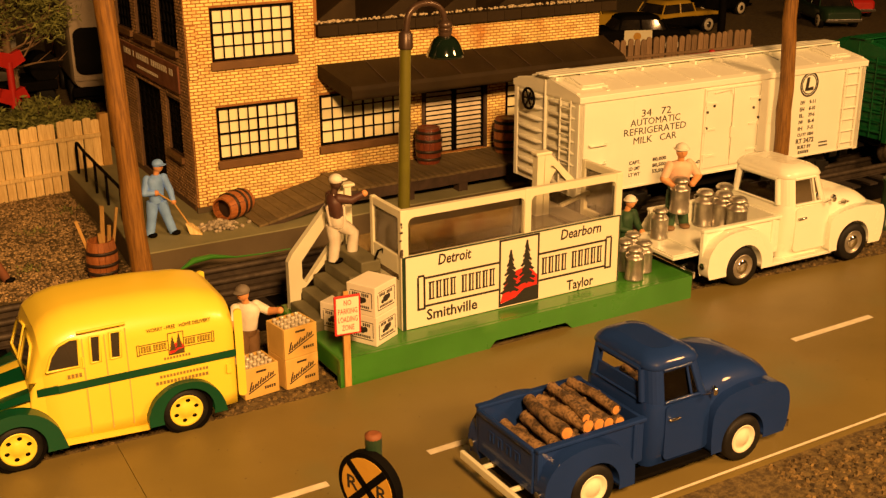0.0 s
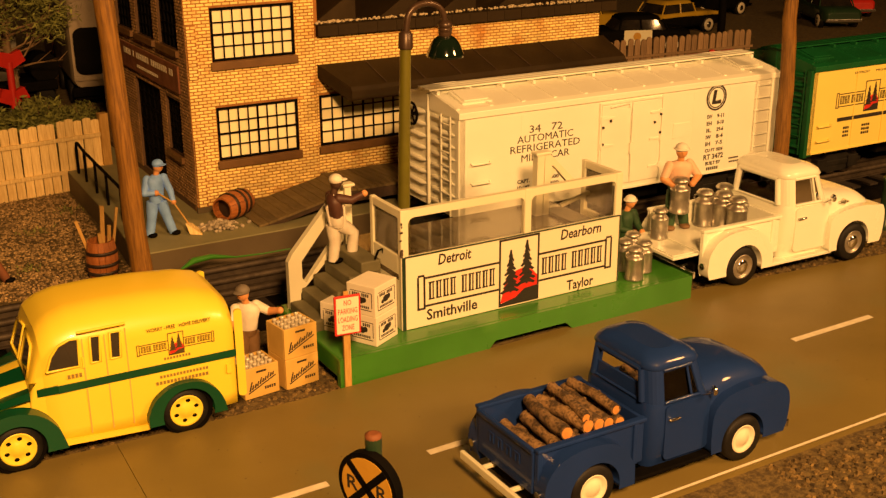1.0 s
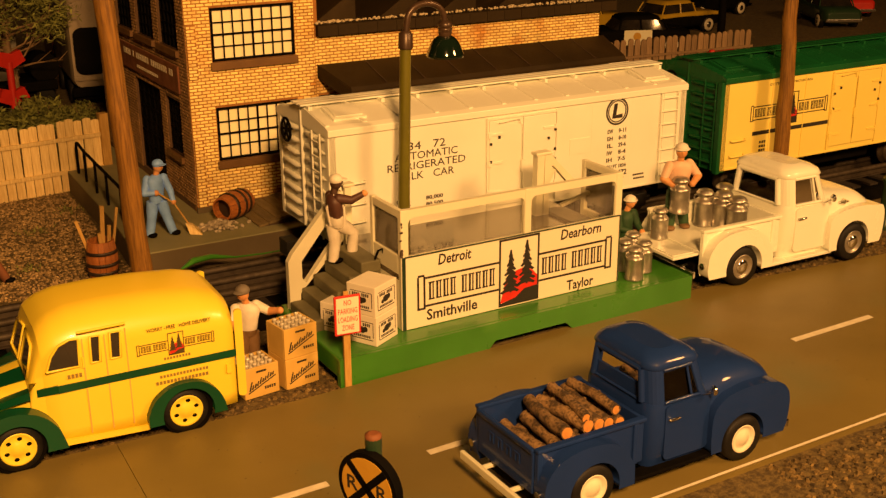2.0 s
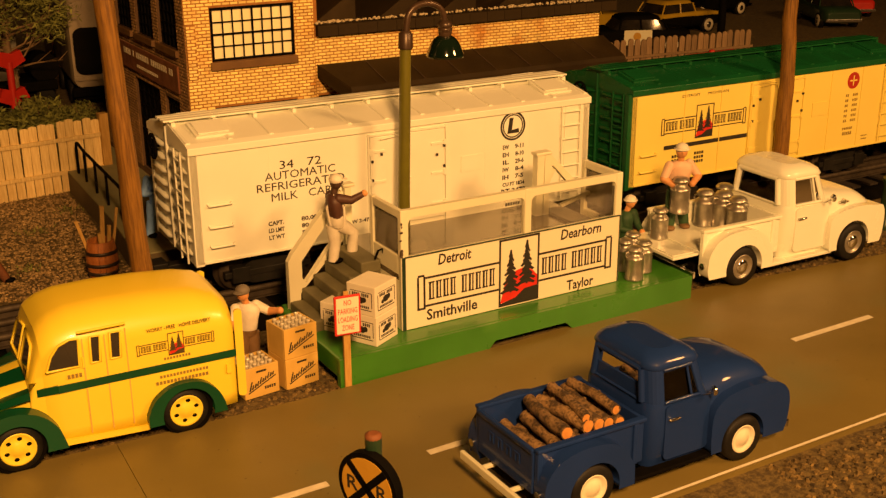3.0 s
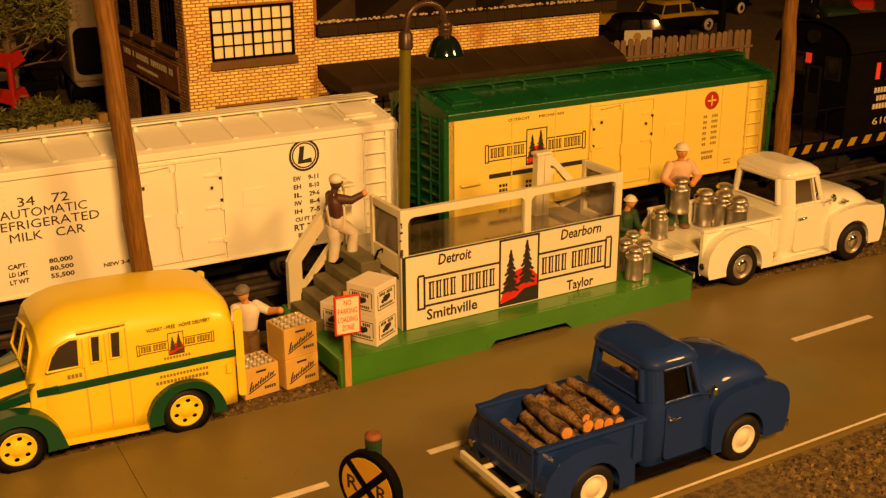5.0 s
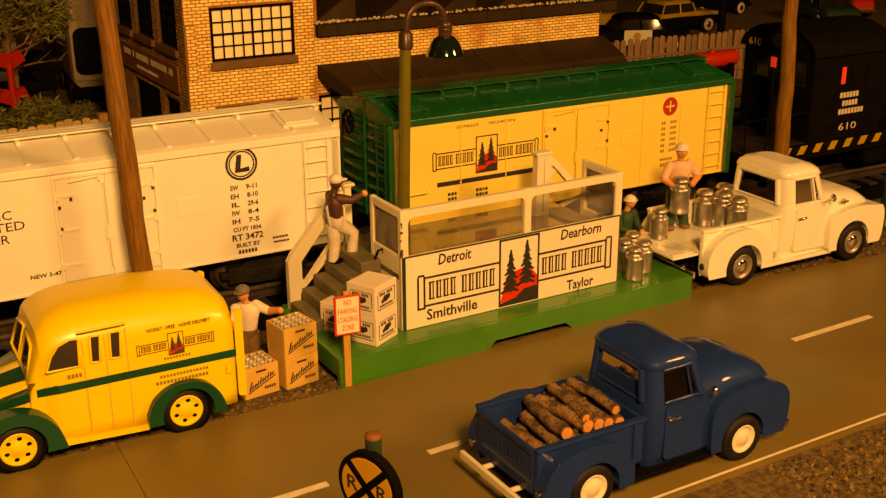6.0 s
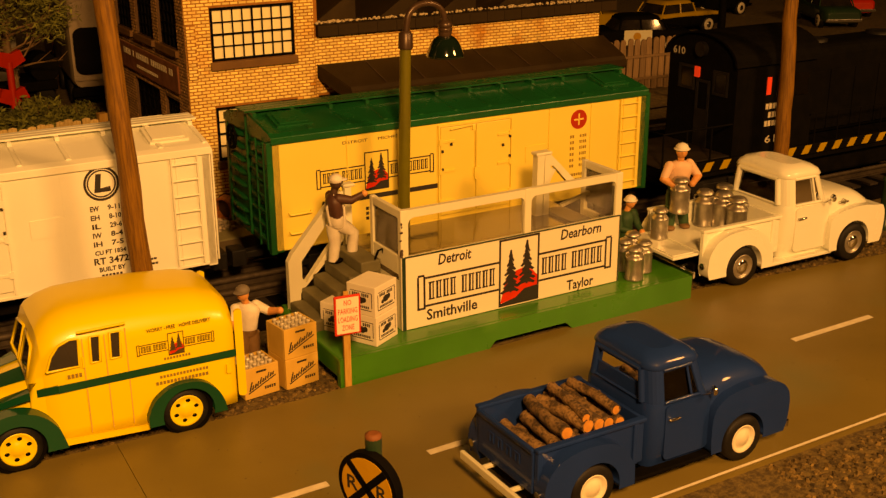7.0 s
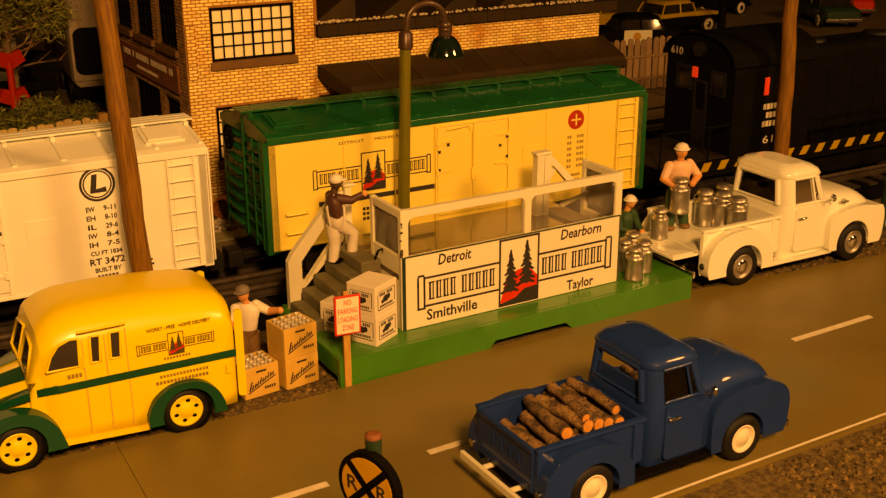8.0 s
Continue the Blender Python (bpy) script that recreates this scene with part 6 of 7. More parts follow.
def firewood():
    rnd = random.Random(21)
    rows = [(-1.45, 1.42, 0.2, 2.9), (-0.95, 1.55, 0.24, 2.95), (-0.4, 1.6, 0.27, 3.0), (0.15, 1.5, 0.27, 2.9), (0.65, 1.5, 0.24, 2.8), (1.1, 1.5, 0.22, 2.9), (1.6, 1.5, 0.2, 2.9), (1.95, 1.5, 0.17, 2.6),
            (-1.15, 2.0, 0.23, 2.9), (-0.66, 2.15, 0.26, 2.9), (-0.1, 2.2, 0.29, 2.95), (0.42, 2.15, 0.25, 2.7), (0.92, 2.15, 0.26, 2.9), (1.42, 2.15, 0.25, 2.9), (1.85, 2.05, 0.2, 2.9), (-0.38, 2.62, 0.25, 2.9), (0.15, 2.66, 0.25, 2.7), (0.68, 2.62, 0.25, 2.9), (1.2, 2.62, 0.25, 2.8), (1.66, 2.5, 0.22, 2.8)]
    rows += [(-1.5, 1.85, 0.2, 2.7), (1.4, 2.95, 0.2, 2.6), (0.35, 3.0, 0.2, 2.5)]
    for x, z, r, ln in rows:
        r, ln = r * rnd.uniform(0.78, 0.98), ln * rnd.uniform(0.86, 0.98)
        t = thing("log", at(18.97, 27.2, 0, 1.6) @ at(x + 0.12, rnd.uniform(-0.12, 0.12), z - 0.1, rnd.uniform(-8, 8), rnd.uniform(-3, 3)), "short bark-covered log with a fresh cut end", "log", "logs in the truck bed")
        g = M()
        n = 9
        bend = rnd.uniform(-0.12, 0.12)
        pts = [(bend * math.sin(math.pi * k / n) + rnd.uniform(-0.02, 0.02), -ln / 2 + ln * k / n, rnd.uniform(-0.02, 0.02)) for k in range(n + 1)]
        g.tube(pts, [r * rnd.uniform(0.9, 1.1) for _ in pts], 12)
        if rnd.random() < 0.6:
            k = rnd.randint(2, n - 2)
            g.ball((pts[k][0] + r * 0.5, pts[k][1], pts[k][2] + r * 0.7), r * 0.38, 8, 6)
        part("bark", g, BARK, t)
        for e, s in ((0, -1), (n, 1)):
            c = M()
            c.lathe([(r * 0.86, -0.012), (r * 0.86, 0.012)][::1], 12, (pts[e][0], pts[e][1] + s * 0.01, pts[e][2]), "y")
            part("cut_end", c, LOGEND, t, "orange fresh-cut end")


firewood()


# ---- milk cans, cartons, crates, barrels ----
def milk_can(m, k=1.0, label="dull silver milk can with a domed lid"):
    c = thing("milk_can", m, label, "milk can", "milk cans")
    b = M()
    b.tf = Matrix.Scale(k, 4)
    b.lathe([(0.39, 0.0), (0.43, 0.03), (0.43, 0.1), (0.41, 0.13), (0.42, 1.0), (0.44, 1.03), (0.42, 1.07), (0.34, 1.17), (0.27, 1.22), (0.26, 1.36), (0.29, 1.38)], 22)
    body = part("can_body", b, STEEL, c)
    l = M()
    l.tf = Matrix.Scale(k, 4)
    l.lathe([(0.28, 1.36), (0.37, 1.38), (0.38, 1.45), (0.33, 1.48), (0.31, 1.54), (0.22, 1.58), (0.05, 1.6)], 22)
    part("lid", l, STEEL, c, "domed lid")
    h = M()
    h.tf = Matrix.Scale(k, 4)
    for s in (-1, 1):
        h.tube([(s * 0.38, 0, 1.05), (s * 0.47, 0, 1.15), (s * 0.44, 0, 1.28), (s * 0.27, 0, 1.3)], 0.035, 6)
    part("can_handle", h, STEEL, c)
    return c


BASE_Z = 1.15
for x, y, z, k in ((31.2, 38.75, BASE_Z, 1.03), (32.2, 39.35, BASE_Z, 1.0), (31.55, 39.95, BASE_Z, 1.0), (32.5, 40.6, BASE_Z, 1.0)):
    milk_can(at(x, y, z, x * 40), k)
for x, y in ((34.45, 41.0), (37.75, 41.55), (38.35, 40.85), (38.3, 39.75), (39.3, 41.85)):
    milk_can(at(x, y, 1.955, x * 70), 1.0 if x < 35 else 1.2)


def carton(m):
    c = thing("milk_carton_box", m, "white cardboard milk carton box with black printed label", "box", "white cartons")
    w, d, h = 1.52, 1.42, 1.27
    b = M()
    b.box(0, w, 0, d, 0, h)
    part("box", b, CARTON, c, bevel=0.03)
    for side in range(2):
        g = M()
        if side:
            g.tf = Matrix.Translation((0, d, 0)) @ Matrix.Rotation(radians(-90), 4, "Z")
        W = d if side else w
        y = -0.006
        cx = W / 2
        s = W / 1.75
        for u0, u1, z0, z1 in ((-0.68, -0.65, 0.25, 0.9), (0.65, 0.68, 0.35, 1.0), (-0.65, 0.65, 0.22, 0.25), (-0.65, 0.65, 0.98, 1.0)):
            g.box(cx + u0 * s, cx + u1 * s, y - 0.006, 0.01, z0, z1)
        for i in range(9):
            if i != 4:
                g.box(cx + (-0.52 + 0.115 * i) * s, cx + (-0.45 + 0.115 * i) * s, y - 0.006, 0.01, 0.80, 0.93)
            g.box(cx + (-0.5 + 0.115 * i) * s, cx + (-0.43 + 0.115 * i) * s, y - 0.006, 0.01, 0.31, 0.41)
        g.ball((cx - 0.02, 0.0, 0.62), (0.24 * s, 0.014, 0.15), 10, 6)
        g.ball((cx + 0.2 * s, 0.0, 0.66), (0.13 * s, 0.014, 0.12), 8, 6)
        g.ball((cx - 0.27 * s, 0.0, 0.54), (0.12 * s, 0.014, 0.09), 8, 6)
        part("printed_label", g, INK, c, "black printed label shapes")
    return c


carton(at(17.42, 37.65, BASE_Z, 30))
carton(at(17.40, 37.68, BASE_Z + 1.275, 29))
carton(at(16.85, 39.2, BASE_Z, 30))


def crate(m):
    c = thing("milk_crate", m, "yellow milk crate filled with glass bottles", "crate", "milk crates")
    w, d, h, t = 1.5, 1.36, 1.28, 0.09
    for nm, b in (("front_board", (0, w, 0, t, 0, h)), ("rear_board", (0, w, d - t, d, 0, h)), ("side_board", (0, t, t, d - t, 0, h)), ("side_board", (w - t, w, t, d - t, 0, h)), ("bottom", (t, w - t, t, d - t, 0, 0.1))):
        g = M()
        g.box(*b)
        part(nm, g, CRATE, c, bevel=0.02)
    f = M()
    f.box(0.52, 0.96, -0.008, 0.02, h - 0.24, h - 0.16)
    f.loft([[(0.14, -0.008, 0.26), (0.17, -0.008, 0.22), (0.17, 0.01, 0.22), (0.14, 0.01, 0.26)], [(1.36, -0.008, 0.78), (1.38, -0.008, 0.74), (1.38, 0.01, 0.74), (1.36, 0.01, 0.78)]], smooth=False)
    for i, (up, wd) in enumerate(((0.38, 0.075), (0.19, 0.07), (0.17, 0.08), (0.19, 0.065), (0.28, 0.07), (0.17, 0.08), (0.18, 0.07), (0.26, 0.065), (0.17, 0.08), (0.15, 0.07))):
        u = 0.18 + i * 0.112
        z = 0.33 + i * 0.05
        f.loft([[(u, -0.009, z), (u + wd, -0.009, z), (u + wd, 0.01, z), (u, 0.01, z)], [(u + 0.25 * up + 0.02, -0.009, z + up), (u + 0.25 * up + wd, -0.009, z + up), (u + 0.25 * up + wd, 0.01, z + up), (u + 0.25 * up + 0.02, 0.01, z + up)]], smooth=False)
    bars(f, 0.86, 0.0, 0.27, [0.07] * 5, 0.12, 0.03, 0.009)
    part("script_mark", f, INK, c, "black slanted bars of script")
    for i in range(4):
        for j in range(4):
            b = M()
            x, y = 0.25 + i * 0.335, 0.24 + j * 0.295
            b.lathe([(0.14, 0.1), (0.14, 0.88), (0.12, 1.0), (0.075, 1.16), (0.075, 1.27), (0.09, 1.29), (0.09, 1.36), (0.03, 1.37)], 10, (x, y, 0))
            part("bottle", b, BOTTLE_WHITE, c, "milk-filled glass bottle")
    return c


BOTTLE_WHITE = material("milk_bottle", (0.62, 0.58, 0.46), (0.5, 0.46, 0.36), 2, 0.12, coat=0.8)
crate(at(13.68, 38.15, -0.1, 10))
crate(at(13.68, 38.17, 1.19, 10))
crate(at(11.95, 38.1, -0.1, 8))


def barrel(m, mat, label, height=2.15, r=0.8, hollow=False):
    b = thing("barrel", m, label, "barrel", "wooden barrels")
    n = 16
    prof = [(0.84, 0.0), (0.93, 0.2), (1.0, 0.42), (1.0, 0.58), (0.93, 0.8), (0.84, 1.0)]
    for k in range(n):
        g = M()
        a0, a1 = 2 * math.pi * k / n + 0.012, 2 * math.pi * (k + 1) / n - 0.012
        lo = []
        for f, z in prof:
            lo.append([(r * f * math.cos(a), r * f * math.sin(a), z * height) for a in (a0, (a0 + a1) / 2, a1)] + [(r * (f - 0.12) * math.cos(a), r * (f - 0.12) * math.sin(a), z * height) for a in (a1, a0)])
        g.loft(lo, smooth=False)
        part("stave", g, mat, b)
    for z in (0.14, 0.36, 0.66, 0.88) if not hollow else (0.2, 0.42, 0.72):
        f = 0.84 + 0.16 * math.sin(math.pi * z)
        h = M()
        h.lathe([(r * f + 0.012, -0.09), (r * f + 0.045, -0.07), (r * f + 0.045, 0.07), (r * f + 0.012, 0.09)], 28, (0, 0, z * height))
        part("hoop", h, HOOP, b, "dark iron hoop")
    for z, nm in ((0.03, "bottom"),) + (() if hollow else ((0.95, "head"),)):
        c = M()
        c.lathe([(r * 0.78, 0.0), (r * 0.78, 0.06)], 24, (0, 0, z * height))
        part(nm, c, mat, b)
    return b


barrel(at(10.25, 54.6, -0.15), BARREL_ORANGE, "orange-brown open barrel holding wooden sticks", 2.0, 0.78, True)
barrel(at(30.45, 57.75, 2.45), BARREL, "red-brown wooden barrel on the timber dock")
barrel(at(35.85, 57.65, 2.45), BARREL_ORANGE, "worn brown wooden barrel on the timber dock")
barrel(at(37.55, 58.2, 2.45), BARREL, "red-brown wooden barrel on the timber dock")
barrel(at(18.75, 57.3, 1.98, 215, 0, 90), BARREL_ORANGE, "orange-brown barrel tipped over on its side", 2.1, 0.75, True)


def stick_bundle():
    for dx, dy, tx, ty, z1, w in ((-0.25, 0.1, -1.05, 0.2, 3.1, 0.11), (0.0, 0.0, 0.25, 0.1, 3.7, 0.14), (0.2, 0.0, 0.5, 0.0, 2.7, 0.12), (0.3, -0.1, 1.0, 0.2, 3.5, 0.09), (0.05, -0.2, -0.05, -0.2, 2.4, 0.14)):
        g = M()
        g.tube([(dx, dy, 0.1), (tx, ty, z1)], w, 4, smooth=False)
        o = part("wooden_stick", g, STICK, None, "pale split wooden stick in the barrel")
        o.matrix_basis = at(10.25, 54.6, -0.15)
        tagged(o, category="stick", group="sticks in the barrel")


stick_bundle()


def stone_pile():
    g, rnd = M(), random.Random(31)
    for _ in range(150):
        d = abs(rnd.gauss(0, 0.55))
        a = rnd.uniform(0, 6.3)
        x, y = 1.15 * d * math.cos(a), 0.8 * d * math.sin(a)
        r = rnd.uniform(0.08, 0.17)
        g.ball((x, y, r * 0.5 + max(0, 0.45 - d * 0.5) * rnd.random()), (r, r * rnd.uniform(0.7, 1.1), r * 0.75), 6, 4)
    o = part("stone_pile", g, STONE, None, "small heap of grey stone chips spilled from a barrel", kind="stuff")
    o.matrix_basis = at(16.6, 55.5, PAD_Z)
    tagged(o, category="stones")


stone_pile()


# ---- painted figurines, each one plain moulded mesh ----
def figurine(m, label, mats, torso, head, legs, arms, hat="cap", extra=None, face=(0, -1), head_mat=None):
    """mats: hat, skin, shirt, trousers, shoes. torso: hip and neck points. legs, arms: joint triples."""
    g = M()
    hip, neck = Vector(torso[0]), Vector(torso[1])
    g.slot = 2
    loops = []
    fx = Vector((-face[1], face[0], 0)).normalized()
    fy = Vector((face[0], face[1], 0)).normalized()
    for f, w, d in ((-0.08, 0.40, 0.31), (0.12, 0.44, 0.33), (0.45, 0.50, 0.35), (0.75, 0.60, 0.37), (0.92, 0.50, 0.31), (1.0, 0.22, 0.2)):
        c = hip + (neck - hip) * f
        loops.append([c + fx * (w * math.cos(a)) + fy * (d * math.sin(a)) for a in (2 * math.pi * k / 14 for k in range(14))])
    if mats[2] is not mats[3]:
        g.loft(loops[1:])
        g.slot = 3
        g.loft([loops[0], [p + (neck - hip) * 0.22 * 0 for p in loops[1]]])
        g.ball(hip, (0.4, 0.32, 0.32), 12, 8)
    else:
        g.loft(loops)
    for a, b, c in legs:
        g.slot = 3
        g.tube([a, [0.5 * (u + v) for u, v in zip(a, b)], b, [0.4 * u + 0.6 * v for u, v in zip(b, c)], c], [0.31, 0.3, 0.25, 0.24, 0.22], 10)
        g.slot = 4
        e = Vector(c) + fy * 0.16
        g.ball((e.x, e.y, c[2] + 0.02), (0.17 + 0.14 * abs(fy.x), 0.17 + 0.14 * abs(fy.y), 0.13), 10, 6)
    for a, b, c in arms:
        g.slot = 2
        g.ball(a, 0.22, 10, 7)
        g.tube([a, b], [0.22, 0.18], 10)
        g.slot = 1 if extra not in ("sleeves", "straps") else 2
        g.ball(b, 0.18, 8, 6)
        g.tube([b, c], [0.175, 0.13], 10)
        g.slot = 1
        g.ball(c, 0.15, 10, 7)
    h = Vector(head)
    g.slot = 5 if head_mat else 1
    g.tube([neck - Vector((0, 0, 0.1)), h], 0.15, 10)
    g.ball(h, (0.25, 0.26, 0.31), 14, 10)
    g.ball(h + fy * 0.26, 0.06, 6, 5)
    g.slot = 0
    g.ball(h + Vector((0, 0, 0.15)), (0.3, 0.3, 0.24), 14, 8)
    q = h + fy * 0.24 + Vector((0, 0, 0.13))
    if hat == "cap":
        g.ball(q, (0.2 + 0.08 * abs(fy.x), 0.2 + 0.08 * abs(fy.y), 0.05), 12, 6)
    else:
        g.lathe([(0.36, 0.1), (0.36, 0.14), (0.28, 0.16)], 16, h)
    if extra == "straps":
        g.slot = 3
        for d in (-0.25, 0.25):
            g.tube([hip + fx * d - fy * 0.3, hip + (neck - hip) * 0.6 + fx * d - fy * 0.36, neck + fx * d * 0.8 + fy * 0.0 - Vector((0, 0, 0.02)), hip + (neck - hip) * 0.6 + fx * d + fy * 0.36, hip + fx * d + fy * 0.32], 0.06, 6)
        g.loft([[c + fx * (w * math.cos(a)) + fy * (dd * math.sin(a)) for a in (2 * math.pi * k / 14 for k in range(14))]
                for c, w, dd in ((hip, 0.44, 0.37), (hip + (neck - hip) * 0.14, 0.47, 0.38), (hip + (neck - hip) * 0.3, 0.46, 0.36))])
    o = part("figurine", g, mats + ([head_mat] if head_mat else []), None, label)
    o.matrix_basis = m
    return tagged(o, category="figurine", group="painted figurines")


# milkman climbing the stairs, one arm to the gate
figurine(at(17.65, 42.1, 3.3, 0), "painted figurine in white overalls climbing the steps", [CLOTH_WHITE, SKIN, SHIRT_BROWN, CLOTH_WHITE, SOOT],
         [(0.1, 0, 1.8), (-0.05, -0.05, 3.15)], (0.08, -0.08, 3.62),
         [((-0.05, 0.1, 1.75), (0.0, 0.05, 0.95), (-0.12, 0.05, 0.1)), ((0.2, -0.15, 1.75), (0.75, -0.2, 1.35), (0.68, -0.15, 0.25))],
         [((0.05, -0.4, 3.0), (0.55, -0.55, 2.9), (1.08, -0.75, 3.18)), ((0.0, 0.4, 2.95), (0.1, 0.65, 2.4), (0.6, 0.7, 2.35))], "cap", "straps", (1, -0.3), DARKSKIN)
# sweeper in blue on the pad
figurine(at(13.35, 55.7, PAD_Z, 0), "painted figurine in light blue overalls holding a broom", [CLOTH_BLUE, SKIN, CLOTH_BLUE, CLOTH_BLUE, SOOT],
         [(0.15, 0, 1.95), (0.2, 0, 3.3)], (0.35, -0.05, 3.72),
         [((-0.08, 0, 1.9), (-0.2, 0, 1.0), (-0.35, 0, 0.12)), ((0.35, 0, 1.9), (0.6, 0, 1.0), (0.85, -0.1, 0.12))],
         [((-0.25, 0, 3.1), (-0.5, -0.25, 2.45), (0.05, -0.45, 2.45)), ((0.6, 0, 3.1), (0.85, -0.15, 2.4), (0.9, -0.4, 1.85))], "cap", "sleeves", (0.6, -0.8))
# man behind the crates
figurine(at(13.05, 40.75, -0.15, 0), "painted figurine in white shirt and brown trousers by the crates", [CLOTH_GREY, SKIN, CLOTH_WHITE, CLOTH_BROWN, SOOT],
         [(0.0, 0, 1.75), (0.0, -0.1, 3.05)], (-0.15, -0.2, 3.5),
         [((-0.18, 0, 1.7), (-0.2, 0, 0.9), (-0.2, 0, 0.1)), ((0.2, 0, 1.7), (0.22, -0.05, 0.9), (0.22, 0, 0.1))],
         [((-0.45, -0.05, 2.85), (-0.75, -0.3, 2.4), (-0.6, -0.8, 2.2)), ((0.42, -0.05, 2.85), (0.85, -0.35, 2.6), (1.15, -0.85, 2.75))], "cap", None, (-0.75, -0.65))
# man on the truck bed with a can
figurine(at(36.15, 41.85, 1.955, 0) @ Matrix.Scale(1.12, 4), "painted figurine in white hat and pale shirt lifting a milk can", [CLOTH_WHITE, SKIN, CLOTH_PINK, CLOTH_GREEN, CLOTH_BROWN],
         [(0.0, 0, 1.85), (-0.05, -0.15, 3.2)], (-0.1, -0.25, 3.65),
         [((-0.22, 0, 1.8), (-0.3, 0, 0.9), (-0.35, 0, 0.1)), ((0.22, 0, 1.8), (0.35, 0, 0.9), (0.45, -0.1, 0.1))],
         [((-0.58, -0.05, 3.0), (-0.98, -0.2, 2.5), (-0.62, -0.55, 2.2)), ((0.46, -0.15, 3.0), (0.8, -0.4, 2.45), (0.2, -0.75, 2.25))], "hard", None, (-0.5, -0.85))
milk_can(at(35.7, 41.1, 3.08, 20), 1.15, "tall dull silver milk can gripped by the figurine")
# man beyond the platform end
figurine(at(33.85, 42.9, -0.15, 0), "painted figurine in white hat and dark green jacket", [CLOTH_WHITE, SKIN, CLOTH_GREEN, CLOTH_GREEN, SOOT],
         [(0.0, 0, 1.75), (0.0, 0, 3.1)], (0.15, -0.1, 3.55),
         [((-0.2, 0, 1.7), (-0.2, 0, 0.9), (-0.2, 0, 0.1)), ((0.2, 0, 1.7), (0.2, 0, 0.9), (0.2, 0, 0.1))],
         [((-0.45, 0, 2.9), (-0.5, -0.2, 2.3), (0.1, -0.6, 2.1)), ((0.45, 0, 2.9), (0.6, -0.2, 2.3), (0.5, -0.7, 2.1))], "hard", "sleeves", (0.7, -0.6))


def broom():
    b = thing("broom", at(13.35, 55.7, PAD_Z), "wooden broom with a straw head held by the figurine", "broom")
    g = M()
    g.tube([(0.05, -0.5, 2.5), (0.9, -0.45, 1.8), (1.65, -0.4, 0.45)], 0.05, 6)
    part("broomstick", g, STICK, b)
    h = M()
    h.loft([[(1.4, -0.52, 0.62), (1.72, -0.75, 0.55), (1.85, -0.25, 0.5), (1.55, -0.05, 0.57)], [(1.55, -0.7, 0.05), (2.15, -0.95, 0.0), (2.3, -0.05, 0.0), (1.7, 0.1, 0.05)]], smooth=False)
    part("broom_head", h, FENCEWOOD, b, "straw broom head")


broom()


def handrail():
    r = thing("iron_handrail", at(0, 0, 0), "black iron handrail on the pad edge", "handrail")
    a, c = Vector((12.35, 70.2, PAD_Z)), Vector((12.45, 59.2, PAD_Z))
    g = M()
    up = Vector((0, 0, 2.05))
    g.tube([a + up * 0.0, a + up * 0.75, a + up * 0.97 + (c - a) * 0.02, a + up + (c - a) * 0.05, a + up * 0.93 + (c - a) * 0.2, c + up * 0.9, c + up * 0.85, c], 0.09, 8)
    part("top_bar", g, SOOT, r)
    for f in (0.2, 0.45, 0.7):
        p = M()
        b = a + (c - a) * f
        p.tube([b, b + up * 0.92], 0.08, 8)
        part("baluster", p, SOOT, r)


handrail()


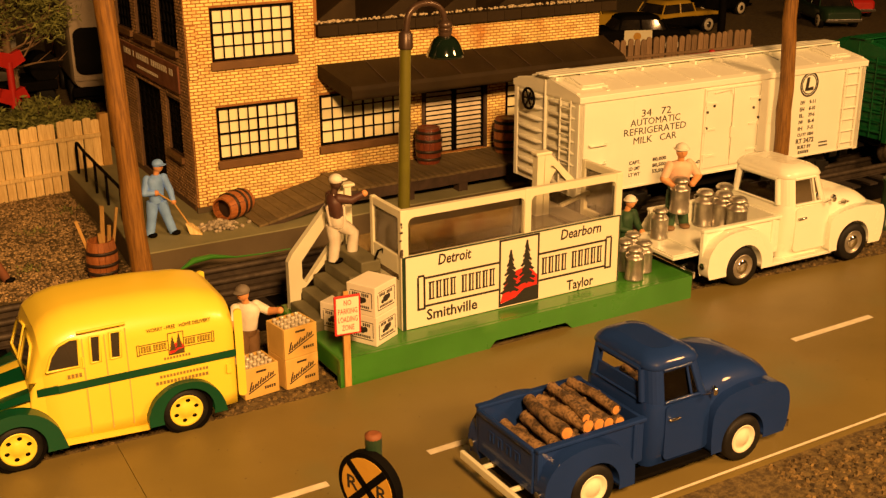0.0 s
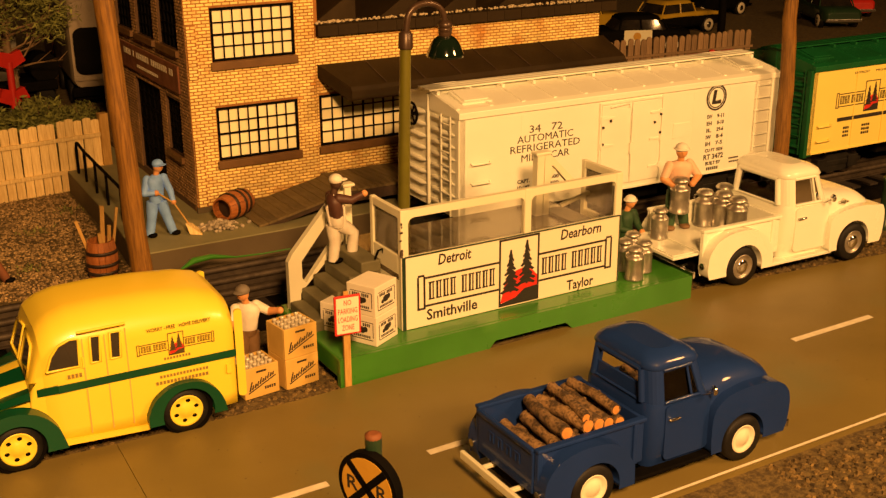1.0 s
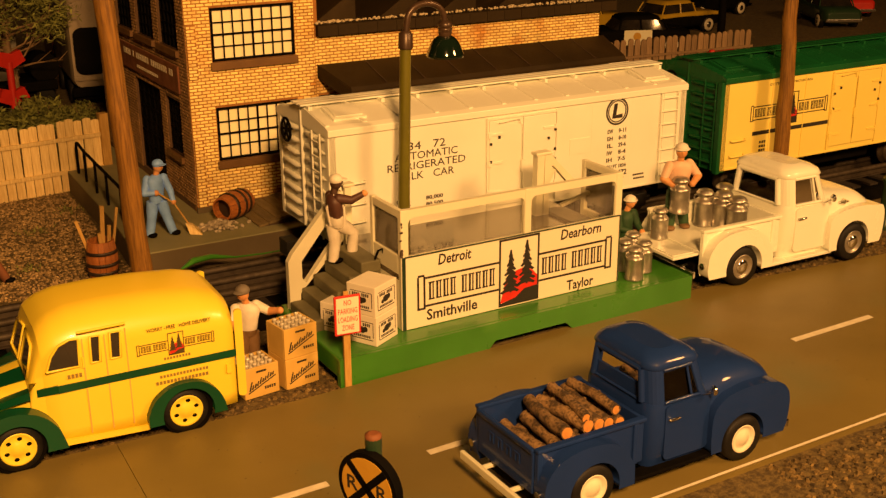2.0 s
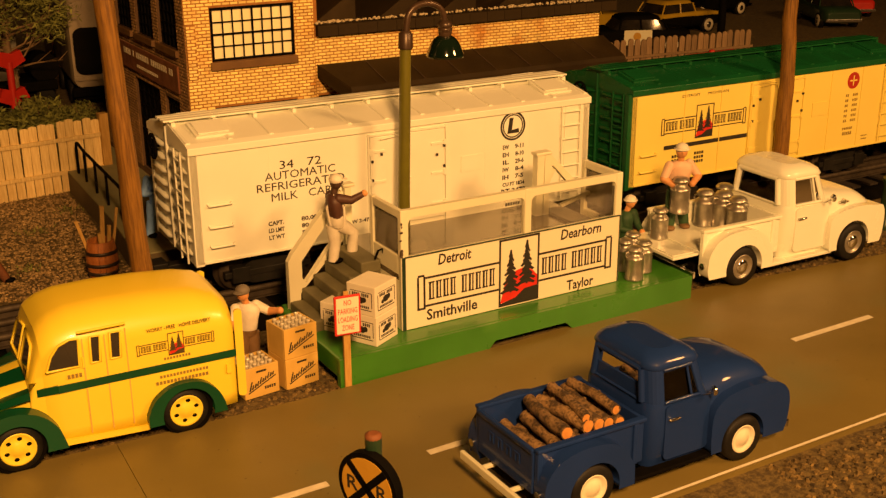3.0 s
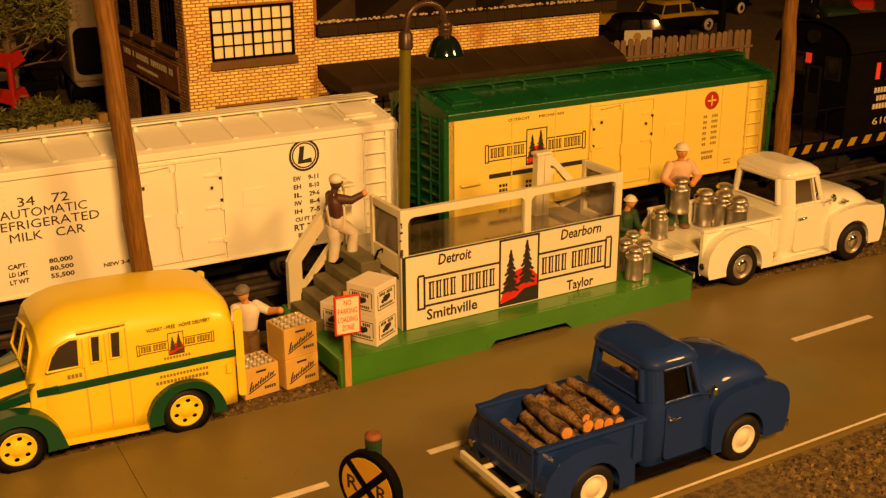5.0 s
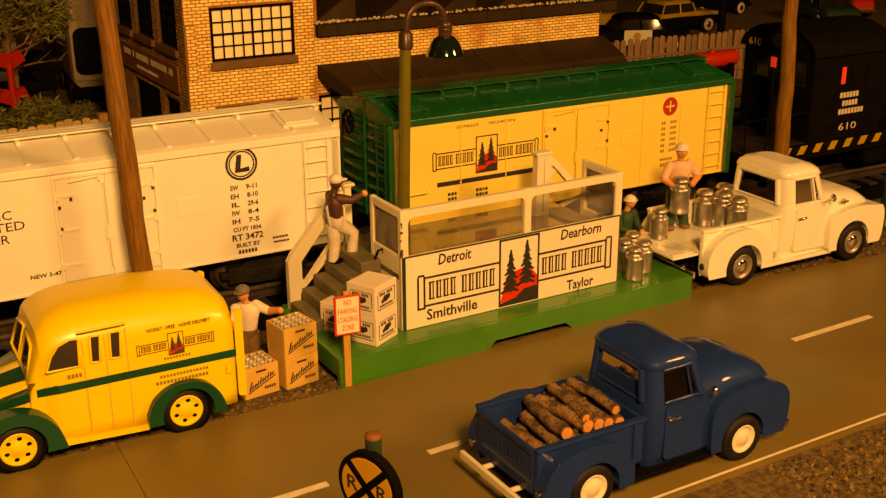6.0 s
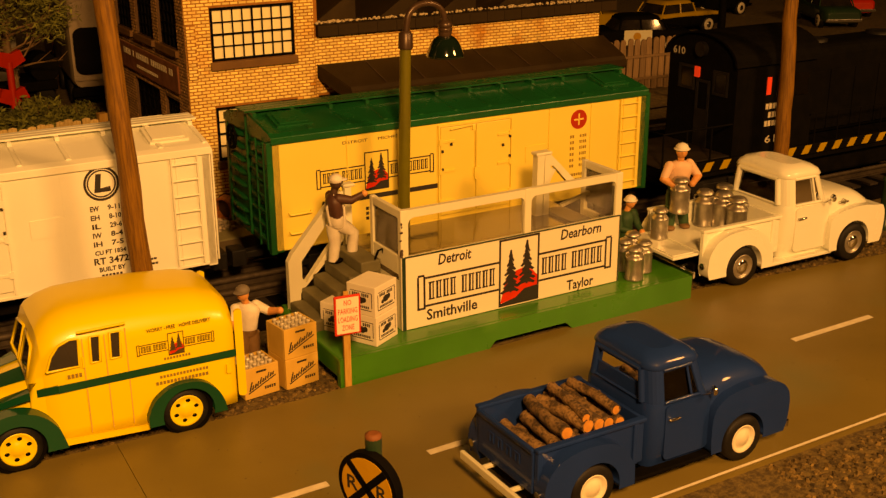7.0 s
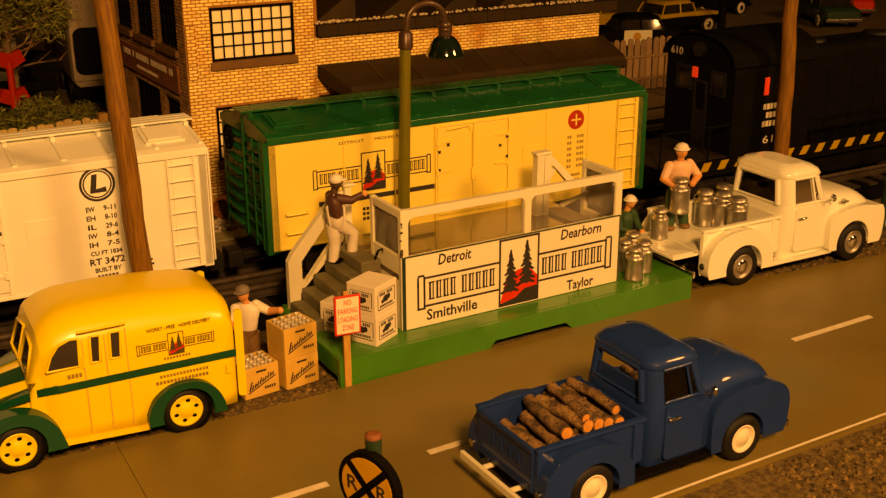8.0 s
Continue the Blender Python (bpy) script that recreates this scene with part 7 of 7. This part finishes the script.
# ---- behind the station: parked cars, fence, shrubs, bus ----
def sedan(m, label, lower, upper, door=None):
    c = thing("toy_car", m, label, "car", "parked toy cars")
    b = M()
    loops = []
    for x, w, zt in ((-6.0, 1.9, 1.9), (-5.8, 2.15, 2.3), (-4, 2.3, 2.45), (-1, 2.35, 2.5), (2, 2.35, 2.5), (4.5, 2.3, 2.4), (5.8, 2.1, 2.2), (6.1, 1.85, 1.7)):
        loops.append([(x, y, z) for y, z in rounded(-w, w, 0.75, zt, 0.45)])
    b.loft(loops)
    part("body", b, lower, c)
    if upper is not lower:
        d = M()
        d.loft([[(x, y, z) for y, z in rounded(-w - 0.03, w + 0.03, 1.75, zt + 0.03, 0.4)] for x, w, zt in ((-5.7, 2.15, 2.3), (-4, 2.3, 2.45), (2, 2.35, 2.5), (4.5, 2.3, 2.4), (5.8, 2.1, 2.2))])
        part("upper_body", d, upper, c)
    g = M()
    g.loft([[(x, y, z) for x, y in rounded(x0, x1, -w, w, 0.5)] for z, x0, x1, w in ((2.4, -3.4, 2.6, 2.1), (3.5, -2.6, 1.6, 1.8))])
    part("window_glass", g, DARKGLASS, c, "dark windows")
    r = M()
    r.loft([[(x, y, z) for x, y in rounded(x0, x1, -w, w, 0.6)] for z, x0, x1, w in ((3.45, -2.75, 1.75, 1.85), (3.7, -2.6, 1.6, 1.75), (3.85, -2.1, 1.0, 1.3))])
    part("roof", r, upper, c)
    for x in (-3.4, -0.5, 1.9):
        for s in (-1, 1):
            q = M()
            q.tube([(x * 1.0, s * 2.1, 2.4), (x * 0.82, s * 1.82, 3.5)], 0.1, 6)
            part("pillar", q, upper, c)
    for x in (-3.8, 3.9):
        for s in (-1, 1):
            w = M()
            w.lathe([(0.5, -0.3), (0.95, -0.28), (0.98, 0), (0.95, 0.28), (0.5, 0.3)], 22, (x, s * 2.05, 0.82), "y")
            wo = part("wheel", w, RUBBER, c)
            h = M()
            h.lathe([(0.72, s * 0.29), (0.72, s * 0.33), (0.4, s * 0.34)], 22, (x, s * 2.05, 0.82), "y")
            part("whitewall", h, WHITEWHEEL, wo, "pale whitewall ring")
            k = M()
            k.ball((x, s * 2.4, 0.82), (0.36, 0.08, 0.36), 12, 6)
            part("hub_cap", k, CHROME, wo)
    for x in (-6.15, 6.25):
        p = M()
        p.box(x - 0.12, x + 0.12, -2.2, 2.2, 0.85, 1.25)
        part("bumper", p, CHROME, c, bevel=0.08)
    if door:
        for s in (-1, 1):
            d = M()
            d.prism(rounded(-1.6, 1.4, 0.9, 2.45, 0.15), *sorted((s * 2.33, s * 2.39)))
            part("door_panel", d, door, c, "white door panel")
            t = M()
            t.lathe([(0.42, s * 2.39), (0.42, s * 2.41)], 18, (0.0, 0, 1.8), "y")
            part("door_badge", t, SIGNYELLOW, c)
    return c


sedan(at(75.5, 96.5, -0.15, 158), "black and white toy police car by the fence", SOOT, SOOT, CREAM)
sedan(at(87.5, 104.5, -0.15, 4), "yellow and black toy taxi sedan", SOOT, TAXI)
sedan(at(76.5, 108.0, -0.15, 8), "dull yellow toy sedan", TAXI, TAXI)
sedan(at(101.0, 113.5, -0.15, 8), "black toy sedan with whitewall tyres", SOOT, SOOT)
sedan(at(109.0, 101.0, -0.15, 64), "dark green toy sedan", GREYGREEN, GREYGREEN)
sedan(at(117.5, 106.5, -0.15, 64), "bright red toy car parked far back", RED, RED)


def red_tank():
    w = thing("toy_tank", at(66.0, 73.2, -0.15, 3), "bright red toy tank on a black cradle by the fence", "tank")
    g = M()
    g.lathe([(0.25, -2.9), (0.58, -2.8), (0.7, -2.6), (0.7, 2.6), (0.58, 2.8), (0.25, 2.9)], 24, (0, 0, 3.3), "x")
    part("tank_body", g, RED, w)
    for x in (-1.7, 1.7):
        k = M()
        k.prism([(-1.0, 0), (1.0, 0), (0.85, 3.0), (-0.85, 3.0)], x - 0.25, x + 0.25, "x")
        part("cradle", k, SOOT, w, bevel=0.05)
    k = M()
    k.lathe([(0.25, 3.9), (0.25, 4.12), (0.16, 4.16)], 14)
    part("filler_cap", k, RED, w)


red_tank()


OLDFENCE = material("old_fence_wood", (0.30, 0.20, 0.11), (0.20, 0.13, 0.07), 2, 0.8, bump=0.3, rand=0.25, stretch=(5, 5, 0.5))
DULLCREAM = material("dull_cream_paint", (0.30, 0.25, 0.18), (0.22, 0.18, 0.13), 0.6, 0.4, dirt=(0.14, 0.11, 0.08))


def back_fence():
    f = thing("garden_fence", at(56.6, 79.2, -0.15, -2.0), "weathered round-topped picket fence", "fence")
    pm = M()
    pm.prism([(0, 0), (0.56, 0), (0.56, 4.3)] + [(0.28 + 0.28 * math.cos(a), 4.3 + 0.3 * math.sin(a)) for a in (math.pi * k / 8 for k in range(1, 8))] + [(0, 4.3)], -0.06, 0.06)
    me = pm.mesh("picket")
    me.materials.append(OLDFENCE)
    rnd = random.Random(17)
    for k in range(27):
        o = new("picket", me)
        o.parent = f
        o.matrix_basis = at(k * 0.70, 0, rnd.uniform(-0.12, 0.08), 0, 0, rnd.uniform(-1.2, 1.2))
    for z in (0.9, 2.9):
        r = M()
        r.box(-0.3, 19.0, -0.2, -0.07, z, z + 0.22)
        part("fence_rail", r, OLDFENCE, f)


back_fence()


def shrub(m, r, n, label, seed):
    """A clump of tiny leaf blades round short stems."""
    rnd = random.Random(seed)
    s = thing("shrub", m, label, "shrub", "lichen shrubs")
    st = M()
    for _ in range(14):
        a, b = rnd.uniform(0, 6.3), rnd.uniform(0.2, 0.9)
        st.tube([(0, 0, 0), (r * b * 0.5 * math.cos(a), r * b * 0.5 * math.sin(a), r * 0.35), (0.7 * r * b * math.cos(a), 0.7 * r * b * math.sin(a), r * rnd.uniform(0.4, 0.65))], [0.12, 0.07, 0.02], 5)
    part("stem", st, TWIG, s)
    g = M()
    for _ in range(n):
        d = Vector((rnd.gauss(0, 1), rnd.gauss(0, 1), rnd.gauss(0.3, 0.8))).normalized()
        lump = 0.75 + 0.3 * noise.noise(d * 2.3 + Vector((seed, 0, 0)))
        c = d * r * lump * rnd.uniform(0.45, 1.05)
        c.z = abs(c.z) * 0.85
        u, v = Vector((rnd.gauss(0, 1), rnd.gauss(0, 1), rnd.gauss(0, 1))).normalized() * r * 0.11, Vector((rnd.gauss(0, 1), rnd.gauss(0, 1), rnd.gauss(0, 1))).normalized() * r * 0.035
        g.add([c - u, c - v, c + u, c + v], [(0, 1, 2, 3)], False)
    tagged(part("leaves", g, LEAF, s, "dull green lichen tufts"), kind="stuff")
    return s


shrub(at(13.6, 91.0, -0.15), 3.2, 2600, "rounded dull green lichen shrub", 3)
shrub(at(9.5, 92.2, -0.15), 2.6, 1800, "rounded dull green lichen shrub", 4)
shrub(at(17.0, 92.0, -0.15), 1.9, 1200, "small dull green lichen shrub", 5)


def tree(m, seed):
    rnd = random.Random(seed)
    t = thing("tree", m, "model tree with sparse dull green crown and bare twigs", "tree")
    tk = M()
    tk.tube([(0, 0, 0), (0.15, 0.1, 3), (-0.1, 0, 6), (0.1, 0.1, 9.5), (0.2, 0, 13)], [0.55, 0.42, 0.34, 0.24, 0.08], 10)
    part("trunk", tk, TWIG, t, "dry brown trunk")
    br, g = M(), M()
    for k in range(46):
        z = rnd.uniform(3.0, 12.5)
        a = rnd.uniform(0, 6.3)
        ln = rnd.uniform(2.5, 6.0) * (1.15 - z / 18)
        e = Vector((ln * math.cos(a), ln * math.sin(a), z + rnd.uniform(0.8, 2.8)))
        mid = Vector((e.x * 0.5, e.y * 0.5, z + 0.6))
        br.tube([(0, 0, z), mid, e], [0.13, 0.08, 0.03], 5)
        for _ in range(3):
            q = e + Vector((rnd.uniform(-1, 1), rnd.uniform(-1, 1), rnd.uniform(-0.2, 1.2)))
            br.tube([mid + (e - mid) * rnd.random(), q], [0.05, 0.015], 4)
        if z > 5.0:
            for _ in range(150):
                c = e + Vector((rnd.gauss(0, 0.75), rnd.gauss(0, 0.75), rnd.gauss(0, 0.5)))
                u = Vector((rnd.gauss(0, 1), rnd.gauss(0, 1), rnd.gauss(0, 0.6))).normalized() * 0.32
                v = Vector((rnd.gauss(0, 1), rnd.gauss(0, 1), rnd.gauss(0, 1))).normalized() * 0.08
                g.add([c - u, c - v, c + u, c + v], [(0, 1, 2, 3)], False)
    tagged(part("branch", br, TWIG, t, "thin dry branches"), kind="stuff")
    tagged(part("crown", g, LEAF, t, "sparse dull green foliage"), kind="stuff")


tree(at(12.5, 96.0, -0.15), 8)
tree(at(6.5, 100.0, -0.15), 9)


def switch_stand(m):
    s = thing("switch_stand", m, "red arrow-shaped switch stand", "railway signal", "red switch stands")
    b = M()
    b.lathe([(1.5, 0), (1.5, 0.25), (1.2, 0.4), (0.5, 0.4)], 20)
    part("base", b, SOOT, s, "black round base")
    p = M()
    p.tube([(0, 0, 0.3), (0, 0, 4.9)], 0.28, 10)
    part("stem", p, RED, s, "red stem")
    w = M()
    w.tube([(0, 0, 0.3), (0, 0, 1.1)], 0.36, 10)
    part("collar", w, CREAM, s)
    for z in (2.3, 5.2):
        h = M()
        h.prism([(-1.3, z - 0.3), (0, z - 0.9), (1.3, z - 0.3), (0.9, z + 0.6), (0.2, z + 0.35), (-0.9, z + 0.65)], -0.2, 0.2)
        part("vane", h, RED, s, "red pointed vane", bevel=0.1)


switch_stand(at(12.0, 92.5, -0.15, 20))


def toy_bus():
    c = thing("toy_bus", at(18.95, 96.5, -0.15, -4), "pale toy bus with a large dark front window", "bus")
    b = M()
    b.loft([[(x, y, z) for x, z in rounded(-1.65 * k, 1.65 * k, 1.6, 1.6 + 7.6 * h, 0.8, 6)] for y, k, h in ((-0.25, 0.88, 0.94), (0.0, 0.96, 0.98), (0.6, 1.0, 1.0), (11, 1.0, 1.0))])
    part("body", b, DULLCREAM, c, "dull cream body")
    w = M()
    w.loft([[(x, y, z) for x, z in rounded(-1.25, 1.25, 2.7, 6.6, 0.7, 6)] for y in (-0.34, -0.2)])
    part("windscreen", w, SOOT, c, "large dark windscreen")
    p = M()
    p.box(-1.75, 1.75, -0.6, -0.2, 0.9, 1.7)
    p.box(-1.5, 1.5, -0.2, 10.5, 0.5, 1.6)
    part("bumper", p, SOOT, c, "dark bumper and chassis", bevel=0.1)
    q = M()
    q.box(-1.5, 1.5, -0.42, -0.3, 2.2, 2.6)
    part("trim_bar", q, DULLCREAM, c, bevel=0.05)
    for x in (-1.5, 1.5):
        for y in (2.0, 8.5):
            k = M()
            k.lathe([(0.5, -0.3), (1.0, -0.25), (1.0, 0.25), (0.5, 0.3)], 20, (x, y, 1.0), "x")
            part("wheel", k, RUBBER, c)


toy_bus()


def red_brick_block():
    b = thing("brick_chimney", at(18.6, 112, -0.15, 4), "dark red brick chimney stack", "chimney")
    m1 = material("dark_red_brick", (0.16, 0.045, 0.025), (0.10, 0.028, 0.016), 1.2, 0.85, bump=0.4, island=0.25)
    w = M()
    w.box(0, 2.6, 0, 3, 0, 20)
    wall = part("wall", w, DARKMORTAR, b)
    g = M()
    for u, z, ww, h in courses(0, 2.6, 0.2, 20, [], 0.9, 0.34, 0.06):
        g.box(u, u + ww, -0.05, 0.02, z, z + h)
    tagged(part("brickwork", g, m1, wall), kind="stuff")


red_brick_block()


def dark_wagon():
    """Black flat equipment on the far siding."""
    c = thing("flat_wagon", at(12.0, 99.0, -0.15, 6), "black flat wagon with grey gear", "train car")
    g = M()
    g.box(-7, 4, -2.4, 2.4, 1.6, 2.4)
    g.box(-7, 4, -1.5, 1.5, 0.8, 1.6)
    part("deck", g, SOOT, c, bevel=0.1)
    h = M()
    h.prism(rounded(-0.3, 1.5, 2.4, 6.2, 0.3), -0.5, 0.4)
    part("grey_housing", h, GREYPLASTIC, c, bevel=0.1)
    d = M()
    d.lathe([(1.2, -2.0), (1.2, 0.4)], 20, (3.2, 0, 3.4), "y")
    part("drum", d, SOOT, c)
    for x in (-5.5, -3, 0.5, 3):
        w = M()
        w.tube([(x, -2.0, 0.9), (x, 2.0, 0.9)], 0.85, 16)
        part("wheelset", w, BLACK, c)


dark_wagon()


def far_post():
    p = M()
    p.tube([(0, 0, 0), (0, 0, 16)], [0.45, 0.4], 10)
    o = part("iron_post", p, SOOT, None, "thin black iron post")
    o.matrix_basis = at(84, 92, -0.15)
    tagged(o, category="post")
    g = thing("dark_lamp_post", at(50.75, 40.95, -0.15), "dark green iron lamp post beside the track", "lamp post")
    q = M()
    q.lathe([(0.55, 0.0), (0.55, 0.3), (0.42, 0.45), (0.4, 2.7), (0.46, 2.78), (0.46, 2.95), (0.3, 3.05), (0.27, 6.2), (0.1, 6.3)], 16)
    part("post", q, GREYGREEN, g)
    s = thing("relay_box", at(68.8, 57.6, -0.15, 10), "cream relay box on a short leg", "cabinet")
    g = M()
    g.box(-0.45, 0.45, -0.3, 0.3, 3.3, 5.6)
    part("box", g, CREAM, s, bevel=0.06)
    l = M()
    l.tube([(0, 0, 0), (0, 0, 3.3)], 0.15, 8)
    l.tube([(-1.2, 0, 3.4), (0.4, 0, 3.4)], 0.05, 6)
    part("leg", l, STEEL, s)


far_post()

# brown-coated figurine standing on the litter
figurine(at(5.0, 56.4, -0.15, 0), "painted figurine in dark brown coat and boots", [CLOTH_BROWN, SKIN, CLOTH_BROWN, RUST, SOOT],
         [(-0.1, 0, 1.9), (-0.3, 0, 3.2)], (-0.35, 0, 3.6),
         [((-0.35, 0, 1.9), (-0.4, 0, 1.0), (-0.4, 0, 0.1)), ((0.1, 0, 1.9), (0.4, -0.05, 1.1), (0.85, -0.1, 0.12))],
         [((-0.7, 0, 3.0), (-0.9, 0, 2.3), (-0.6, -0.4, 1.9)), ((0.2, 0, 3.0), (0.45, 0, 2.4), (0.5, -0.2, 2.0))], "cap", "sleeves", (0.8, -0.6))


def ground_scraps():
    g, rnd = M(), random.Random(44)
    for cx, cy, r, n in ((8.5, 63.5, 0.5, 60), (7.0, 57.5, 0.35, 40), (11, 66.8, 0.45, 50), (31.0, 21.2, 0.6, 50)):
        for _ in range(n):
            x, y = cx + rnd.gauss(0, r), cy + rnd.gauss(0, r * 0.7)
            u = Vector((rnd.gauss(0, 1), rnd.gauss(0, 1), rnd.uniform(0.2, 1))).normalized() * 0.28
            v = Vector((rnd.gauss(0, 1), rnd.gauss(0, 1), 0)).normalized() * 0.05
            c = Vector((x, y, -0.05))
            g.add([c - v, c + v, c + u], [(0, 1, 2)], False)
    part("ground_tufts", g, LEAF, None, "small dull green tufts on the litter", kind="stuff")


ground_scraps()


def loose_wire():
    g = M()
    g.tube([(13.2, 50.9, 0.95), (14.0, 51.6, 1.02), (15.0, 51.9, 0.98), (16.4, 52.2, 0.62), (18.0, 52.6, 0.4), (19.6, 52.9, 0.3)], [0.05, 0.17, 0.14, 0.05, 0.04, 0.03], 8)
    o = part("loose_wire", g, BASE_GREEN, None, "stray end of green insulated wire by the rail")
    tagged(o, category="wire")


loose_wire()


# ---- what moves ----
# seconds and the train's distance, in centimetres, from where it comes to rest
RUN = [(0.0, 40.72), (0.5, 37.28), (1.0, 33.6), (1.5, 30.22), (1.7, 28.85), (2.0, 26.75), (2.3, 24.45), (2.55, 22.6), (2.8, 21.15), (2.9, 20.7),
       (3.0, 20.28), (3.2, 19.52), (3.4, 18.58), (3.5, 18.1), (3.6, 17.62), (3.8, 16.54), (4.0, 15.4), (4.1, 14.75), (4.2, 13.95), (4.3, 13.12),
       (4.4, 12.33), (4.5, 11.6), (4.6, 11.0), (4.7, 10.42), (5.0, 9.15), (5.3, 8.15), (5.6, 7.42), (5.8, 6.98), (5.9, 6.65), (6.0, 6.2), (6.1, 5.75), (6.2, 5.2), (6.3, 4.68),
       (6.4, 4.0), (6.5, 3.4), (6.6, 2.76), (6.7, 2.08), (6.8, 1.15), (6.9, 0.64), (7.0, 0.17), (7.1, 0.02), (7.2, 0.0), (8.0, 0.0)]


def distance(t):
    for (a, u), (b, v) in zip(RUN, RUN[1:]):
        if t <= b + 1e-6:
            return u + (v - u) * (t - a) / (b - a)
    return 0.0


def motions():
    times = [k / 10 for k in range(81)]
    for (car, wheels), x in zip(TRAIN, (-27.2, -3.35, 8.4)):
        walk(car, [(t, at(30, 46, RAILTOP, TRACK_TURN) @ at(x + distance(t), 3.0)) for t in times])
        for w in wheels:
            m = w.matrix_basis.copy()
            walk(w, [(t, m @ pose(0, 0, 0, 0, math.degrees(distance(t) / 0.9), 0)) for t in times])


motions()
